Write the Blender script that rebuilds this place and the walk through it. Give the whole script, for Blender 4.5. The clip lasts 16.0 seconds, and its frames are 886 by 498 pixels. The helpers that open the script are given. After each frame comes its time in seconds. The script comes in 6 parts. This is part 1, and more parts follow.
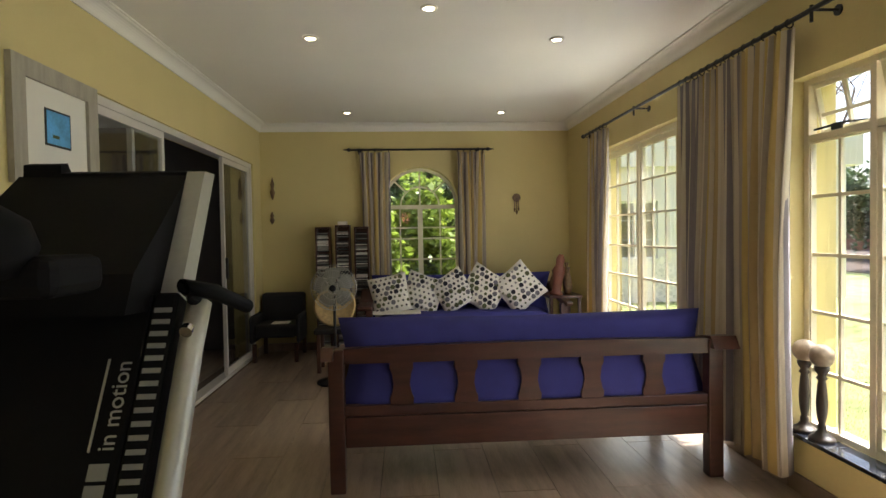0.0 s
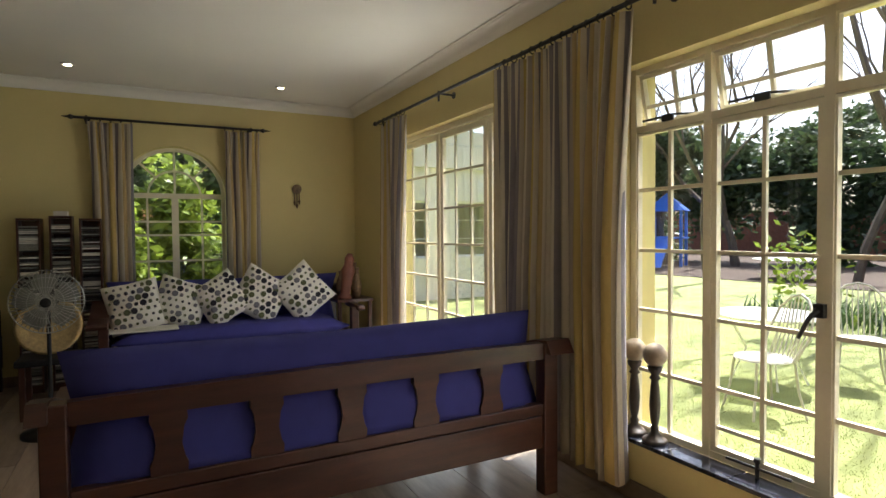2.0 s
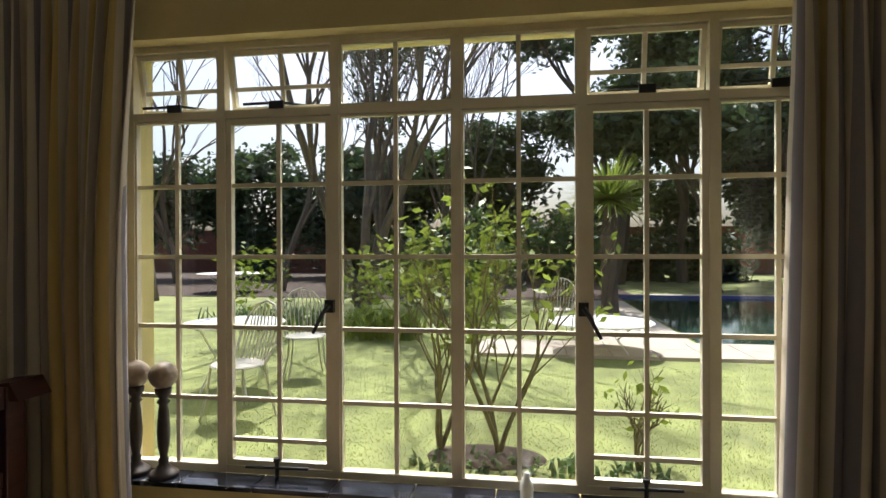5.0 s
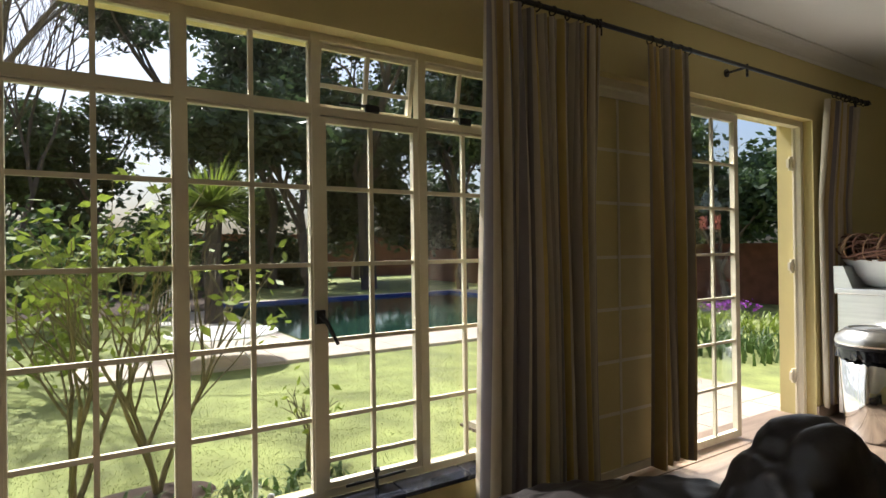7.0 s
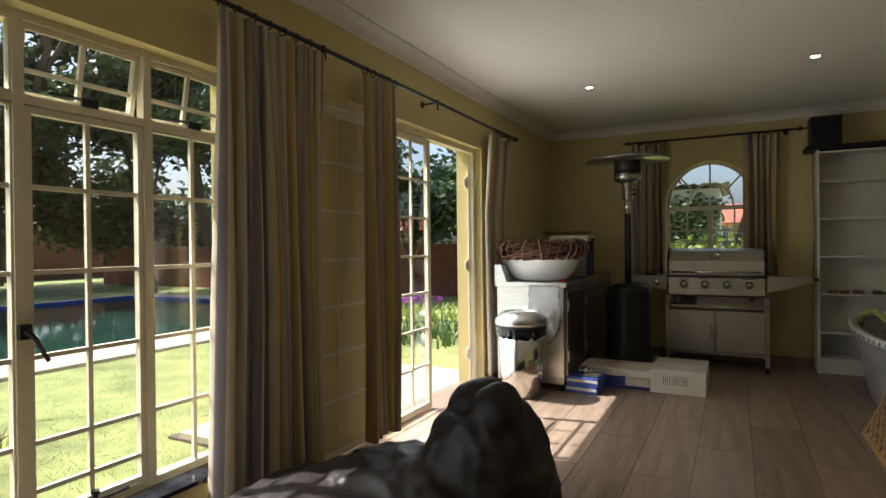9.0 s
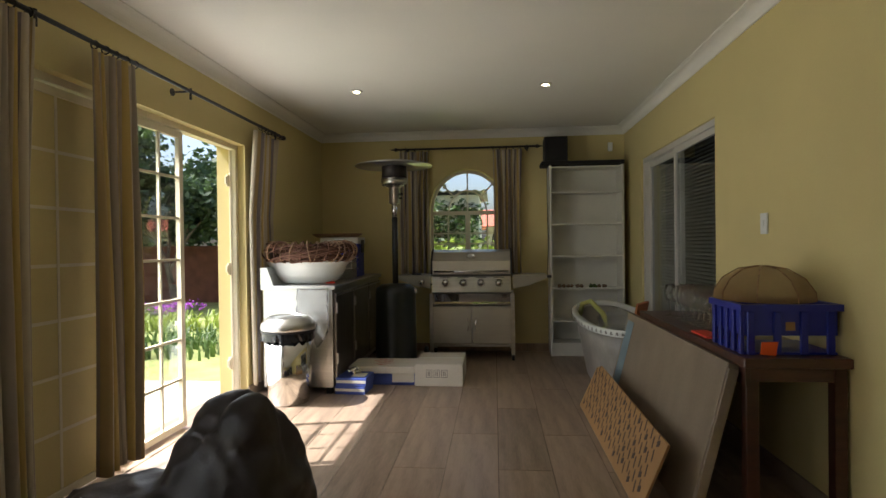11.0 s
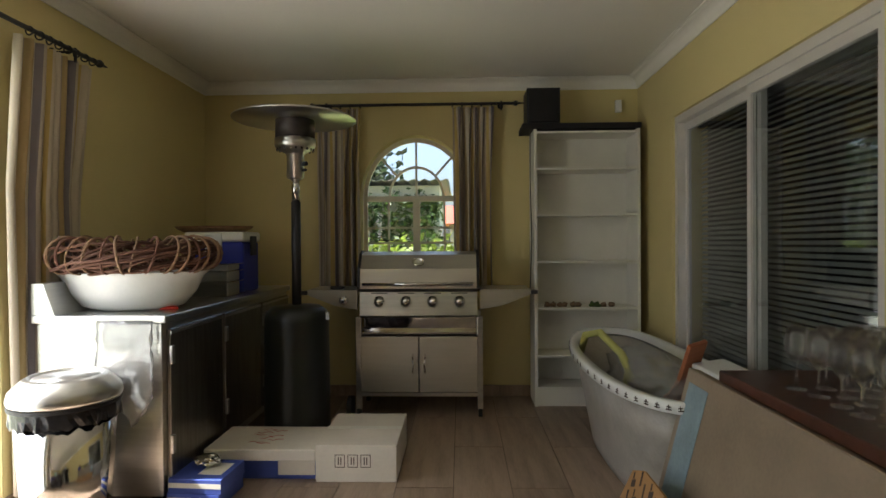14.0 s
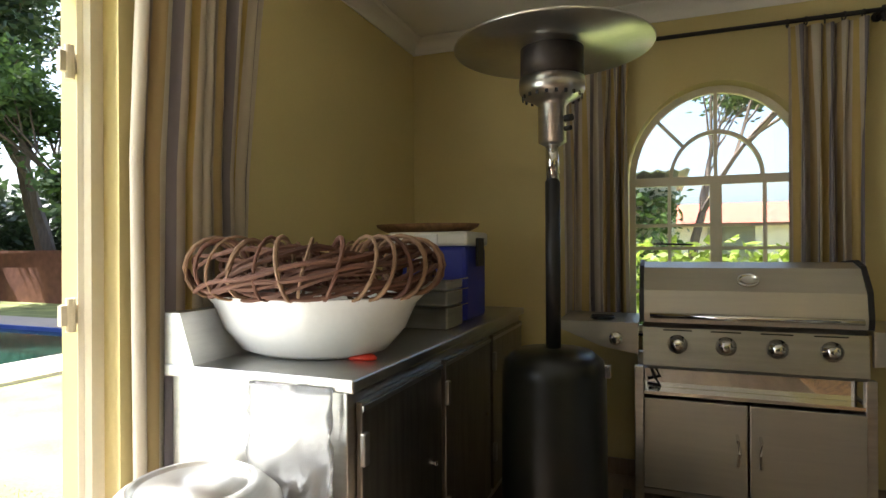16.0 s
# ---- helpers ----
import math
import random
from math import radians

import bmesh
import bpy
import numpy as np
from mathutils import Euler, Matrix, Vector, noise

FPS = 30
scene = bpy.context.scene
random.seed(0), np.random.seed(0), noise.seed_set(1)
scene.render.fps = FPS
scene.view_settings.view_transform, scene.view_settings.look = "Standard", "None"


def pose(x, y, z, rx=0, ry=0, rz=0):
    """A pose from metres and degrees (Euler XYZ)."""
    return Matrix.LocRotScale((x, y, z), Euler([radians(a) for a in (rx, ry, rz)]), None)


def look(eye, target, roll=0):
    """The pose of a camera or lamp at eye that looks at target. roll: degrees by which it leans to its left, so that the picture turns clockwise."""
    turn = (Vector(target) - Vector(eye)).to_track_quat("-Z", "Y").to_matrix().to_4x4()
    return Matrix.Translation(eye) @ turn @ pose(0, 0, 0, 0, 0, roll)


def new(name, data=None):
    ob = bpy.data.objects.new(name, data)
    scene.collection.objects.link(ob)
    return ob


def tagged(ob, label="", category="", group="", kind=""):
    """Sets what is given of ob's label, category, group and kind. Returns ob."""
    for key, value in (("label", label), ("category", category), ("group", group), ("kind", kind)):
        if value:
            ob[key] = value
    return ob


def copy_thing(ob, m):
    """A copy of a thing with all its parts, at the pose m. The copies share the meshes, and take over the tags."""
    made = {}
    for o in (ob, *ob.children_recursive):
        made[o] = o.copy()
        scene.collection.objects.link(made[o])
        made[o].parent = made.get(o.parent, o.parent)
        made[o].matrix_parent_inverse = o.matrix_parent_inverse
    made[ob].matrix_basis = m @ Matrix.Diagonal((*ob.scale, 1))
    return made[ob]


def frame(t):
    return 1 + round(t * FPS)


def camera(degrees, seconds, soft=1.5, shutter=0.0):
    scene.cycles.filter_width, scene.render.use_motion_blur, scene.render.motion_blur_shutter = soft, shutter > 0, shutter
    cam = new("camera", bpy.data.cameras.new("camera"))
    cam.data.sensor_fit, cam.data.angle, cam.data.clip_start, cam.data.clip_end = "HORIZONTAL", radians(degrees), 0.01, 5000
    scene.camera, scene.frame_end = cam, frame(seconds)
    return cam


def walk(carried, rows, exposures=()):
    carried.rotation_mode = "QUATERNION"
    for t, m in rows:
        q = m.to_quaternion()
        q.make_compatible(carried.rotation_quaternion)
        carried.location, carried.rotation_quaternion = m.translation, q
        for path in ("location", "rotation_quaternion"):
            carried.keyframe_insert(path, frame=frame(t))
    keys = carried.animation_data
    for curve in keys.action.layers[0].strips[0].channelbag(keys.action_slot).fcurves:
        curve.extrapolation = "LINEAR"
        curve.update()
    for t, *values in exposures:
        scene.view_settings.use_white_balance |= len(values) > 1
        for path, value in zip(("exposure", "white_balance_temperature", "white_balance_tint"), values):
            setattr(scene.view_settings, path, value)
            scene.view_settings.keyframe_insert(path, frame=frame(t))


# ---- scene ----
cam = camera(76.4, 16.0)
PATH = [
    (0, (0.885, 0.831, 1.335), (1.014, 2.826, 1.283), -1.0),
    (0.5, (0.849, 1.107, 1.34), (1.129, 3.086, 1.281), -1.0),
    (1, (0.771, 1.29, 1.321), (1.278, 3.224, 1.261), -0.8),
    (1.5, (0.752, 1.426, 1.307), (1.487, 3.284, 1.244), -0.6),
    (2, (0.786, 1.559, 1.299), (1.722, 3.326, 1.238), -0.5),
    (2.5, (0.83, 1.659, 1.285), (1.941, 3.321, 1.23), -0.3),
    (3, (0.873, 1.733, 1.269), (2.199, 3.23, 1.221), 0.0),
    (3.5, (0.896, 1.816, 1.251), (2.487, 3.027, 1.221), 0.1),
    (4, (0.894, 1.867, 1.242), (2.655, 2.816, 1.222), 0.1),
    (4.5, (0.821, 1.917, 1.237), (2.713, 2.565, 1.228), -0.0),
    (5, (0.774, 1.92, 1.239), (2.751, 2.221, 1.231), -0.2),
    (5.2, (0.761, 1.912, 1.237), (2.751, 2.111, 1.235), -0.3),
    (7.3, (0.89, 2.517, 1.252), (2.481, 1.305, 1.25), -0.6),
    (7.5, (0.869, 2.525, 1.254), (2.407, 1.247, 1.248), -0.5),
    (8, (0.854, 2.593, 1.249), (2.208, 1.121, 1.253), -0.8),
    (8.5, (0.832, 2.68, 1.276), (1.967, 1.033, 1.268), -0.5),
    (9, (0.812, 2.738, 1.277), (1.733, 0.963, 1.266), -0.6),
    (9.5, (0.782, 2.774, 1.275), (1.516, 0.913, 1.264), -0.7),
    (10, (0.796, 2.795, 1.278), (1.33, 0.867, 1.267), -0.9),
    (10.2, (0.804, 2.801, 1.279), (1.255, 0.852, 1.268), -0.9),
    (12.3, (0.493, 1.955, 1.295), (0.5, -0.044, 1.273), -0.4),
    (12.5, (0.472, 1.785, 1.312), (0.489, -0.215, 1.284), -0.3),
    (13, (0.518, 1.389, 1.292), (0.539, -0.611, 1.269), -0.5),
    (13.5, (0.6, 0.993, 1.316), (0.635, -1.006, 1.286), -0.3),
    (14, (0.68, 0.622, 1.28), (0.742, -1.377, 1.262), -0.4),
    (14.5, (0.755, 0.258, 1.282), (0.915, -1.736, 1.265), -0.4),
    (15, (0.916, -0.116, 1.256), (1.224, -2.092, 1.255), -0.6),
    (15.5, (1.1, -0.442, 1.273), (1.581, -2.383, 1.273), -0.6),
    (16, (1.343, -0.741, 1.288), (2.064, -2.606, 1.291), -0.3),
]
walk(cam, [(t, look(eye, target, roll)) for t, eye, target, roll in PATH],
     exposures=[(0.0, 1.95, 5900, 10), (1.0, 1.85, 5900, 10), (2.5, 1.3, 5900, 10), (3.5, 0.92, 5900, 10), (5.0, 0.55, 5900, 10), (8.0, 0.65, 5900, 10), (9.0, 1.0, 5900, 10), (10.0, 1.4, 5900, 10), (12.5, 1.4, 5900, 10), (14.5, 1.85, 5900, 10), (15.5, 2.1, 5900, 10), (16.0, 2.15, 5900, 10)])

# ---- world, sun ----
SUN_TO = Vector((-1.40, -0.26, -2.15)).normalized()
world = bpy.data.worlds.new("sky")
scene.world = world
world.use_nodes = True
wn = world.node_tree.nodes
sky = wn.new("ShaderNodeTexSky")
sky.sky_type = "NISHITA"
sky.sun_disc = False
sky.sun_elevation = math.asin(-SUN_TO.z)
sky.sun_rotation = math.atan2(-SUN_TO.x, -SUN_TO.y)
sky.air_density, sky.dust_density = 1.0, 5.0
wn["Background"].inputs["Strength"].default_value = 0.13
world.node_tree.links.new(sky.outputs["Color"], wn["Background"].inputs["Color"])
sun_data = bpy.data.lights.new("sun", "SUN")
sun_data.energy, sun_data.angle, sun_data.color = 5.0, radians(0.5), (1.0, 0.94, 0.84)
sun = new("sun", sun_data)
sun.rotation_mode = "QUATERNION"
sun.rotation_quaternion = SUN_TO.to_track_quat("-Z", "Y")
sun.location = (12, 5, 20)


def window_light(y0, y1, z0, z1, watts):
    """The sky's light that enters by an opening of the east wall."""
    d = bpy.data.lights.new("window_light", "AREA")
    d.shape, d.size, d.size_y, d.energy, d.color = "RECTANGLE", y1 - y0, z1 - z0, watts, (1.0, 0.98, 0.93)
    ob = new("window_light", d)
    ob.matrix_basis = look((2.862, (y0 + y1) / 2, (z0 + z1) / 2), (0, (y0 + y1) / 2, (z0 + z1) / 2))


window_light(4.16, 6.50, 0.05, 2.14, 6)
window_light(0.82, 3.58, 0.36, 2.07, 2.0)
window_light(-1.95, -0.32, 0.05, 2.14, 7)

# ---- materials ----


def mat(name, color, rough=0.6, metal=0.0, vary=0.15, scale=6.0, bump=0.05, grain=60.0, translucent=0.0,
        clear=0.0, stretch=(1, 1, 1), rand=0.0, emit=0.0, coat=0.0):
    """A surface with stains at one scale, grain at another, and a fine relief."""
    m = bpy.data.materials.new(name)
    m.use_nodes = True
    n, l = m.node_tree.nodes, m.node_tree.links
    b = n["Principled BSDF"]
    b.inputs["Roughness"].default_value = rough
    b.inputs["Metallic"].default_value = metal
    b.inputs["Transmission Weight"].default_value = clear
    b.inputs["Coat Weight"].default_value = coat
    tc, mp = n.new("ShaderNodeTexCoord"), n.new("ShaderNodeMapping")
    mp.inputs["Scale"].default_value = stretch
    l.new(tc.outputs["Object"], mp.inputs["Vector"])
    big, fine = n.new("ShaderNodeTexNoise"), n.new("ShaderNodeTexNoise")
    big.inputs["Scale"].default_value, fine.inputs["Scale"].default_value = scale, grain
    big.inputs["Detail"].default_value, fine.inputs["Detail"].default_value = 5, 3
    for t in (big, fine):
        l.new(mp.outputs["Vector"], t.inputs["Vector"])
    add = n.new("ShaderNodeMath")
    add.operation = "MULTIPLY_ADD"
    add.inputs[1].default_value, add.inputs[2].default_value = 0.4, 0.0
    l.new(fine.outputs["Fac"], add.inputs[0])
    su = n.new("ShaderNodeMath")
    su.operation = "ADD"
    l.new(add.outputs[0], su.inputs[0])
    l.new(big.outputs["Fac"], su.inputs[1])
    last = su
    if rand:
        oi, rm = n.new("ShaderNodeObjectInfo"), n.new("ShaderNodeMath")
        rm.operation = "MULTIPLY_ADD"
        rm.inputs[1].default_value = rand
        l.new(oi.outputs["Random"], rm.inputs[0])
        l.new(su.outputs[0], rm.inputs[2])
        last = rm
    ramp = n.new("ShaderNodeValToRGB")
    c = Vector(color[:3])
    ramp.color_ramp.elements[0].position, ramp.color_ramp.elements[1].position = 0.35, 1.05
    ramp.color_ramp.elements[0].color = (*(c * (1 - vary)), 1)
    ramp.color_ramp.elements[1].color = (*(c * (1 + vary)), 1)
    l.new(last.outputs[0], ramp.inputs["Fac"])
    l.new(ramp.outputs["Color"], b.inputs["Base Color"])
    if bump:
        bp = n.new("ShaderNodeBump")
        bp.inputs["Strength"].default_value, bp.inputs["Distance"].default_value = bump, 0.01
        l.new(last.outputs[0], bp.inputs["Height"])
        l.new(bp.outputs["Normal"], b.inputs["Normal"])
    if emit:
        b.inputs["Emission Color"].default_value = (1.0, 0.8, 0.5, 1)
        b.inputs["Emission Strength"].default_value = emit
    if translucent:
        tr, mix = n.new("ShaderNodeBsdfTranslucent"), n.new("ShaderNodeMixShader")
        l.new(ramp.outputs["Color"], tr.inputs["Color"])
        mix.inputs["Fac"].default_value = translucent
        l.new(b.outputs[0], mix.inputs[1])
        l.new(tr.outputs[0], mix.inputs[2])
        l.new(mix.outputs[0], n["Material Output"].inputs["Surface"])
    return m


def curtain_cloth():
    """Woven cloth in vertical stripes along the U of the sheet, in metres."""
    m = mat("curtain_cloth", (0.5, 0.45, 0.38), 0.9, bump=0.15, grain=300)
    n, l = m.node_tree.nodes, m.node_tree.links
    uv, sep, fr, ramp = n.new("ShaderNodeUVMap"), n.new("ShaderNodeSeparateXYZ"), n.new("ShaderNodeMath"), n.new("ShaderNodeValToRGB")
    fr.operation = "FRACT"
    l.new(uv.outputs["UV"], sep.inputs[0])
    l.new(sep.outputs["X"], fr.inputs[0])
    l.new(fr.outputs[0], ramp.inputs["Fac"])
    cr = ramp.color_ramp
    cr.interpolation = "CONSTANT"
    stripes = [(0.0, (0.42, 0.36, 0.29)), (0.13, (0.66, 0.58, 0.44)), (0.25, (0.27, 0.24, 0.25)), (0.36, (0.62, 0.54, 0.40)),
               (0.47, (0.58, 0.43, 0.15)), (0.59, (0.55, 0.47, 0.36)), (0.69, (0.26, 0.23, 0.24)), (0.78, (0.66, 0.59, 0.45)),
               (0.89, (0.50, 0.37, 0.17))]
    cr.elements[0].color = (*(0.85 * Vector(stripes[0][1])), 1)
    cr.elements[1].position, cr.elements[1].color = stripes[1][0], (*(0.85 * Vector(stripes[1][1])), 1)
    for p, c in stripes[2:]:
        cr.elements.new(p).color = (*(0.85 * Vector(c)), 1)
    b = n["Principled BSDF"]
    l.new(ramp.outputs["Color"], b.inputs["Base Color"])
    tr, mix = n.new("ShaderNodeBsdfTranslucent"), n.new("ShaderNodeMixShader")
    l.new(ramp.outputs["Color"], tr.inputs["Color"])
    mix.inputs["Fac"].default_value = 0.12
    l.new(b.outputs[0], mix.inputs[1])
    l.new(tr.outputs[0], mix.inputs[2])
    l.new(mix.outputs[0], n["Material Output"].inputs["Surface"])
    return m


M_WALL = mat("yellow_wall_paint", (0.61, 0.515, 0.235), 0.75, vary=0.06, scale=1.5, bump=0.06, grain=90)
M_CEIL = mat("white_ceiling_paint", (0.78, 0.76, 0.70), 0.8, vary=0.04, scale=1.2, bump=0.03)
M_TILE = mat("wood_look_tile", (0.205, 0.150, 0.108), 0.33, vary=0.62, scale=1.6, bump=0.04, grain=14, stretch=(9, 1, 1), rand=0.25)
M_GROUT = mat("dark_grout", (0.12, 0.09, 0.07), 0.9)
M_STEEL_FRAME = mat("cream_window_enamel", (0.72, 0.66, 0.50), 0.45, vary=0.08, bump=0.04)
M_WHITE = mat("white_enamel", (0.78, 0.77, 0.72), 0.4, vary=0.05)
M_ALU = mat("pale_anodised_aluminium", (0.66, 0.63, 0.58), 0.4, metal=0.25, vary=0.06)
M_GLASS = mat("clear_glass", (0.97, 0.98, 0.97), 0.0, clear=1.0, vary=0.0, bump=0)
M_DARKGLASS = mat("dim_glass", (0.75, 0.78, 0.75), 0.02, clear=1.0, vary=0.0, bump=0)
M_TREAD = mat("matt_black_plastic", (0.006, 0.006, 0.006), 0.7, vary=0.3)
M_TREAD.node_tree.nodes["Principled BSDF"].inputs["Specular IOR Level"].default_value = 0.12
M_SILL = mat("black_glazed_sill_tile", (0.015, 0.016, 0.022), 0.12, vary=0.3, bump=0.02)
M_CURTAIN = curtain_cloth()
M_IRON = mat("black_wrought_iron", (0.012, 0.011, 0.010), 0.45, vary=0.3, bump=0.1)
M_WOOD = mat("dark_stained_wood", (0.055, 0.018, 0.010), 0.35, vary=0.5, scale=3, grain=30, stretch=(1, 8, 8), bump=0.06, coat=0.2)
M_BLUE = mat("blue_violet_cotton", (0.038, 0.038, 0.21), 0.9, vary=0.12, scale=9, bump=0.12, grain=250)
M_STAINLESS = mat("brushed_stainless_steel", (0.58, 0.57, 0.54), 0.28, metal=1.0, vary=0.15, scale=3, grain=40, stretch=(1, 1, 14), bump=0.015)
M_CHROME = mat("polished_steel", (0.72, 0.71, 0.68), 0.1, metal=1.0, vary=0.06, bump=0.01)
M_BLACK = mat("black_plastic", (0.012, 0.012, 0.012), 0.45, vary=0.3)
M_BLACKCLOTH = mat("black_cloth", (0.010, 0.009, 0.009), 0.8, vary=0.4, bump=0.2)
M_GREENBLACK = mat("dark_green_enamel", (0.006, 0.008, 0.007), 0.3, vary=0.3)
M_GREY = mat("grey_plastic", (0.24, 0.24, 0.21), 0.5, vary=0.1)
M_SILVER = mat("silver_paint", (0.40, 0.40, 0.36), 0.35, metal=0.5, vary=0.1)
M_CREAM = mat("cream_melamine", (0.72, 0.70, 0.62), 0.5, vary=0.05)
M_CARD = mat("white_cardboard", (0.66, 0.61, 0.53), 0.85, vary=0.1, scale=4, bump=0.1)
M_BROWNCARD = mat("brown_cardboard", (0.33, 0.185, 0.07), 0.85, vary=0.12, scale=5, bump=0.1)
M_PAPERBLUE = mat("blue_printed_card", (0.06, 0.10, 0.42), 0.6, vary=0.2)
M_INK = mat("dark_print", (0.06, 0.04, 0.03), 0.8)
M_RED = mat("red_plastic", (0.62, 0.045, 0.02), 0.45, vary=0.1)
M_ORANGE = mat("orange_card", (0.85, 0.13, 0.02), 0.7, vary=0.05)
M_CRATE = mat("blue_crate_plastic", (0.010, 0.018, 0.25), 0.4, vary=0.12)
M_VINE = mat("dry_vine", (0.085, 0.036, 0.020), 0.8, vary=0.5, scale=12, bump=0.3, rand=0.6)
M_VINEPALE = mat("pale_cut_vine", (0.22, 0.13, 0.07), 0.8, vary=0.4, scale=12, bump=0.3)
M_ENAMEL = mat("white_enamelled_metal", (0.76, 0.77, 0.74), 0.22, vary=0.06)
M_WICKER = mat("brown_wicker", (0.22, 0.12, 0.05), 0.8, vary=0.4, scale=30, bump=0.4)
M_CLOTHDOT = mat("white_cushion_cotton", (0.80, 0.77, 0.70), 0.9, vary=0.06, bump=0.15, grain=250)
M_LEATHER = mat("dark_brown_leather", (0.014, 0.009, 0.0075), 0.5, vary=0.4, scale=5, bump=0.25, grain=120)
M_BULB = mat("warm_lamp", (1.0, 0.9, 0.7), 0.5, emit=9.0)
M_TUB = mat("grey_resin_tub", (0.34, 0.32, 0.28), 0.35, vary=0.2, scale=7, bump=0.2)
M_FILM = mat("clear_plastic_film", (0.93, 0.94, 0.93), 0.2, clear=0.8, vary=0.05, scale=14, bump=0.9)
M_GRASS = mat("lawn_grass", (0.22, 0.245, 0.075), 0.9, vary=0.6, scale=2.2, bump=0.04, grain=45)
M_BLADE = mat("grass_blade", (0.27, 0.30, 0.09), 0.8, vary=0.45, scale=0.9, translucent=0.3)
M_SOIL = mat("bare_soil", (0.055, 0.034, 0.022), 0.95, vary=0.4, scale=2, bump=0.5)
M_PAVE = mat("pale_paving_slab", (0.42, 0.36, 0.29), 0.8, vary=0.2, scale=3, bump=0.15, rand=0.3)
M_CHAIR = mat("weathered_white_iron", (0.46, 0.43, 0.36), 0.6, vary=0.15, scale=8)
M_WATER = mat("green_pool_water", (0.02, 0.05, 0.035), 0.06, vary=0.3, scale=1, bump=0.05, grain=6)
M_POOLBLUE = mat("blue_pool_tile", (0.03, 0.06, 0.25), 0.4, vary=0.2)
M_BARK = mat("grey_brown_bark", (0.115, 0.085, 0.062), 0.9, vary=0.4, scale=6, bump=0.6, stretch=(3, 3, 0.6))
M_LEAF = mat("mid_green_leaf", (0.065, 0.11, 0.025), 0.5, vary=0.6, scale=1.5, translucent=0.35)
M_LEAFDARK = mat("dark_green_leaf", (0.050, 0.080, 0.030), 0.45, vary=0.65, scale=1.2, translucent=0.35)
M_LEAFLIGHT = mat("yellow_green_leaf", (0.20, 0.26, 0.035), 0.5, vary=0.5, scale=2, translucent=0.45)
M_BRICK = mat("red_brown_brick", (0.20, 0.08, 0.05), 0.9, vary=0.3, scale=5, bump=0.4)
M_PLASTER = mat("white_outside_plaster", (0.72, 0.68, 0.58), 0.85, vary=0.08, scale=2, bump=0.15)
# grey taken darker: the inner rooms' shade is put into this colour
M_ROOM = mat("grey_paint_darkened_for_shade", (0.10, 0.09, 0.085), 0.8)
M_BLIND = mat("grey_venetian_slat", (0.14, 0.145, 0.13), 0.5, vary=0.06)
M_ROOFTILE = mat("red_roof_tile", (0.40, 0.10, 0.06), 0.85, vary=0.25, scale=5, bump=0.3)
M_CARVED = mat("carved_gilt_wood", (0.16, 0.10, 0.05), 0.5, vary=0.6, scale=30, bump=0.5)
M_STONEBALL = mat("banded_stone", (0.20, 0.15, 0.10), 0.4, vary=0.5, scale=9, bump=0.05)
M_PICWHITE = mat("white_picture_mount", (0.74, 0.72, 0.64), 0.8, vary=0.03)
M_PICBLUE = mat("blue_sea_print", (0.10, 0.33, 0.62), 0.6, vary=0.5, scale=5)
M_FRAMEGREY = mat("limed_grey_wood", (0.36, 0.33, 0.26), 0.6, vary=0.2, stretch=(1, 6, 1))
M_PLAY = mat("blue_play_frame_paint", (0.04, 0.14, 0.55), 0.5)

# ---- helpers of the place ----


def box(bm, x0, x1, y0, y1, z0, z1, bevel=0.0):
    r = bmesh.ops.create_cube(bm, size=1.0, matrix=Matrix.Translation(((x0 + x1) / 2, (y0 + y1) / 2, (z0 + z1) / 2))
                              @ Matrix.Diagonal((abs(x1 - x0), abs(y1 - y0), abs(z1 - z0), 1)))
    if bevel:
        es = list({e for v in r["verts"] for e in v.link_edges})
        bmesh.ops.bevel(bm, geom=es, offset=bevel, segments=2, profile=0.5, affect="EDGES")


def tube(bm, a, b, r0, r1=None, seg=10):
    a, b = Vector(a), Vector(b)
    d = b - a
    m = Matrix.Translation((a + b) / 2) @ d.to_track_quat("Z", "Y").to_matrix().to_4x4()
    bmesh.ops.create_cone(bm, cap_ends=True, segments=seg, radius1=r0, radius2=r0 if r1 is None else r1, depth=d.length, matrix=m)


def pipe(bm, pts, r, seg=6):
    """A round bar along points, tapering when r is a pair."""
    r = r if isinstance(r, tuple) else (r, r)
    pts = [Vector(p) for p in pts]
    rings = []
    for i, p in enumerate(pts):
        d = (pts[min(i + 1, len(pts) - 1)] - pts[max(i - 1, 0)]).normalized()
        q = d.to_track_quat("Z", "Y")
        rad = r[0] + (r[1] - r[0]) * i / (len(pts) - 1)
        rings.append([bm.verts.new(p + q @ Vector((rad * math.cos(2 * math.pi * k / seg), rad * math.sin(2 * math.pi * k / seg), 0))) for k in range(seg)])
    for a, b in zip(rings, rings[1:]):
        for k in range(seg):
            bm.faces.new((a[k], a[(k + 1) % seg], b[(k + 1) % seg], b[k]))
    bm.faces.new(rings[0][::-1])
    bm.faces.new(rings[-1])


def lathe(bm, profile, x=0, y=0, seg=24, sx=1.0, sy=1.0):
    """Turns (radius, z) pairs about the upright axis."""
    rings = []
    for rad, z in profile:
        rings.append([bm.verts.new((x + sx * rad * math.cos(2 * math.pi * k / seg), y + sy * rad * math.sin(2 * math.pi * k / seg), z)) for k in range(seg)])
    for a, b in zip(rings, rings[1:]):
        for k in range(seg):
            bm.faces.new((a[k], a[(k + 1) % seg], b[(k + 1) % seg], b[k]))
    bm.faces.new(rings[0][::-1])
    bm.faces.new(rings[-1])


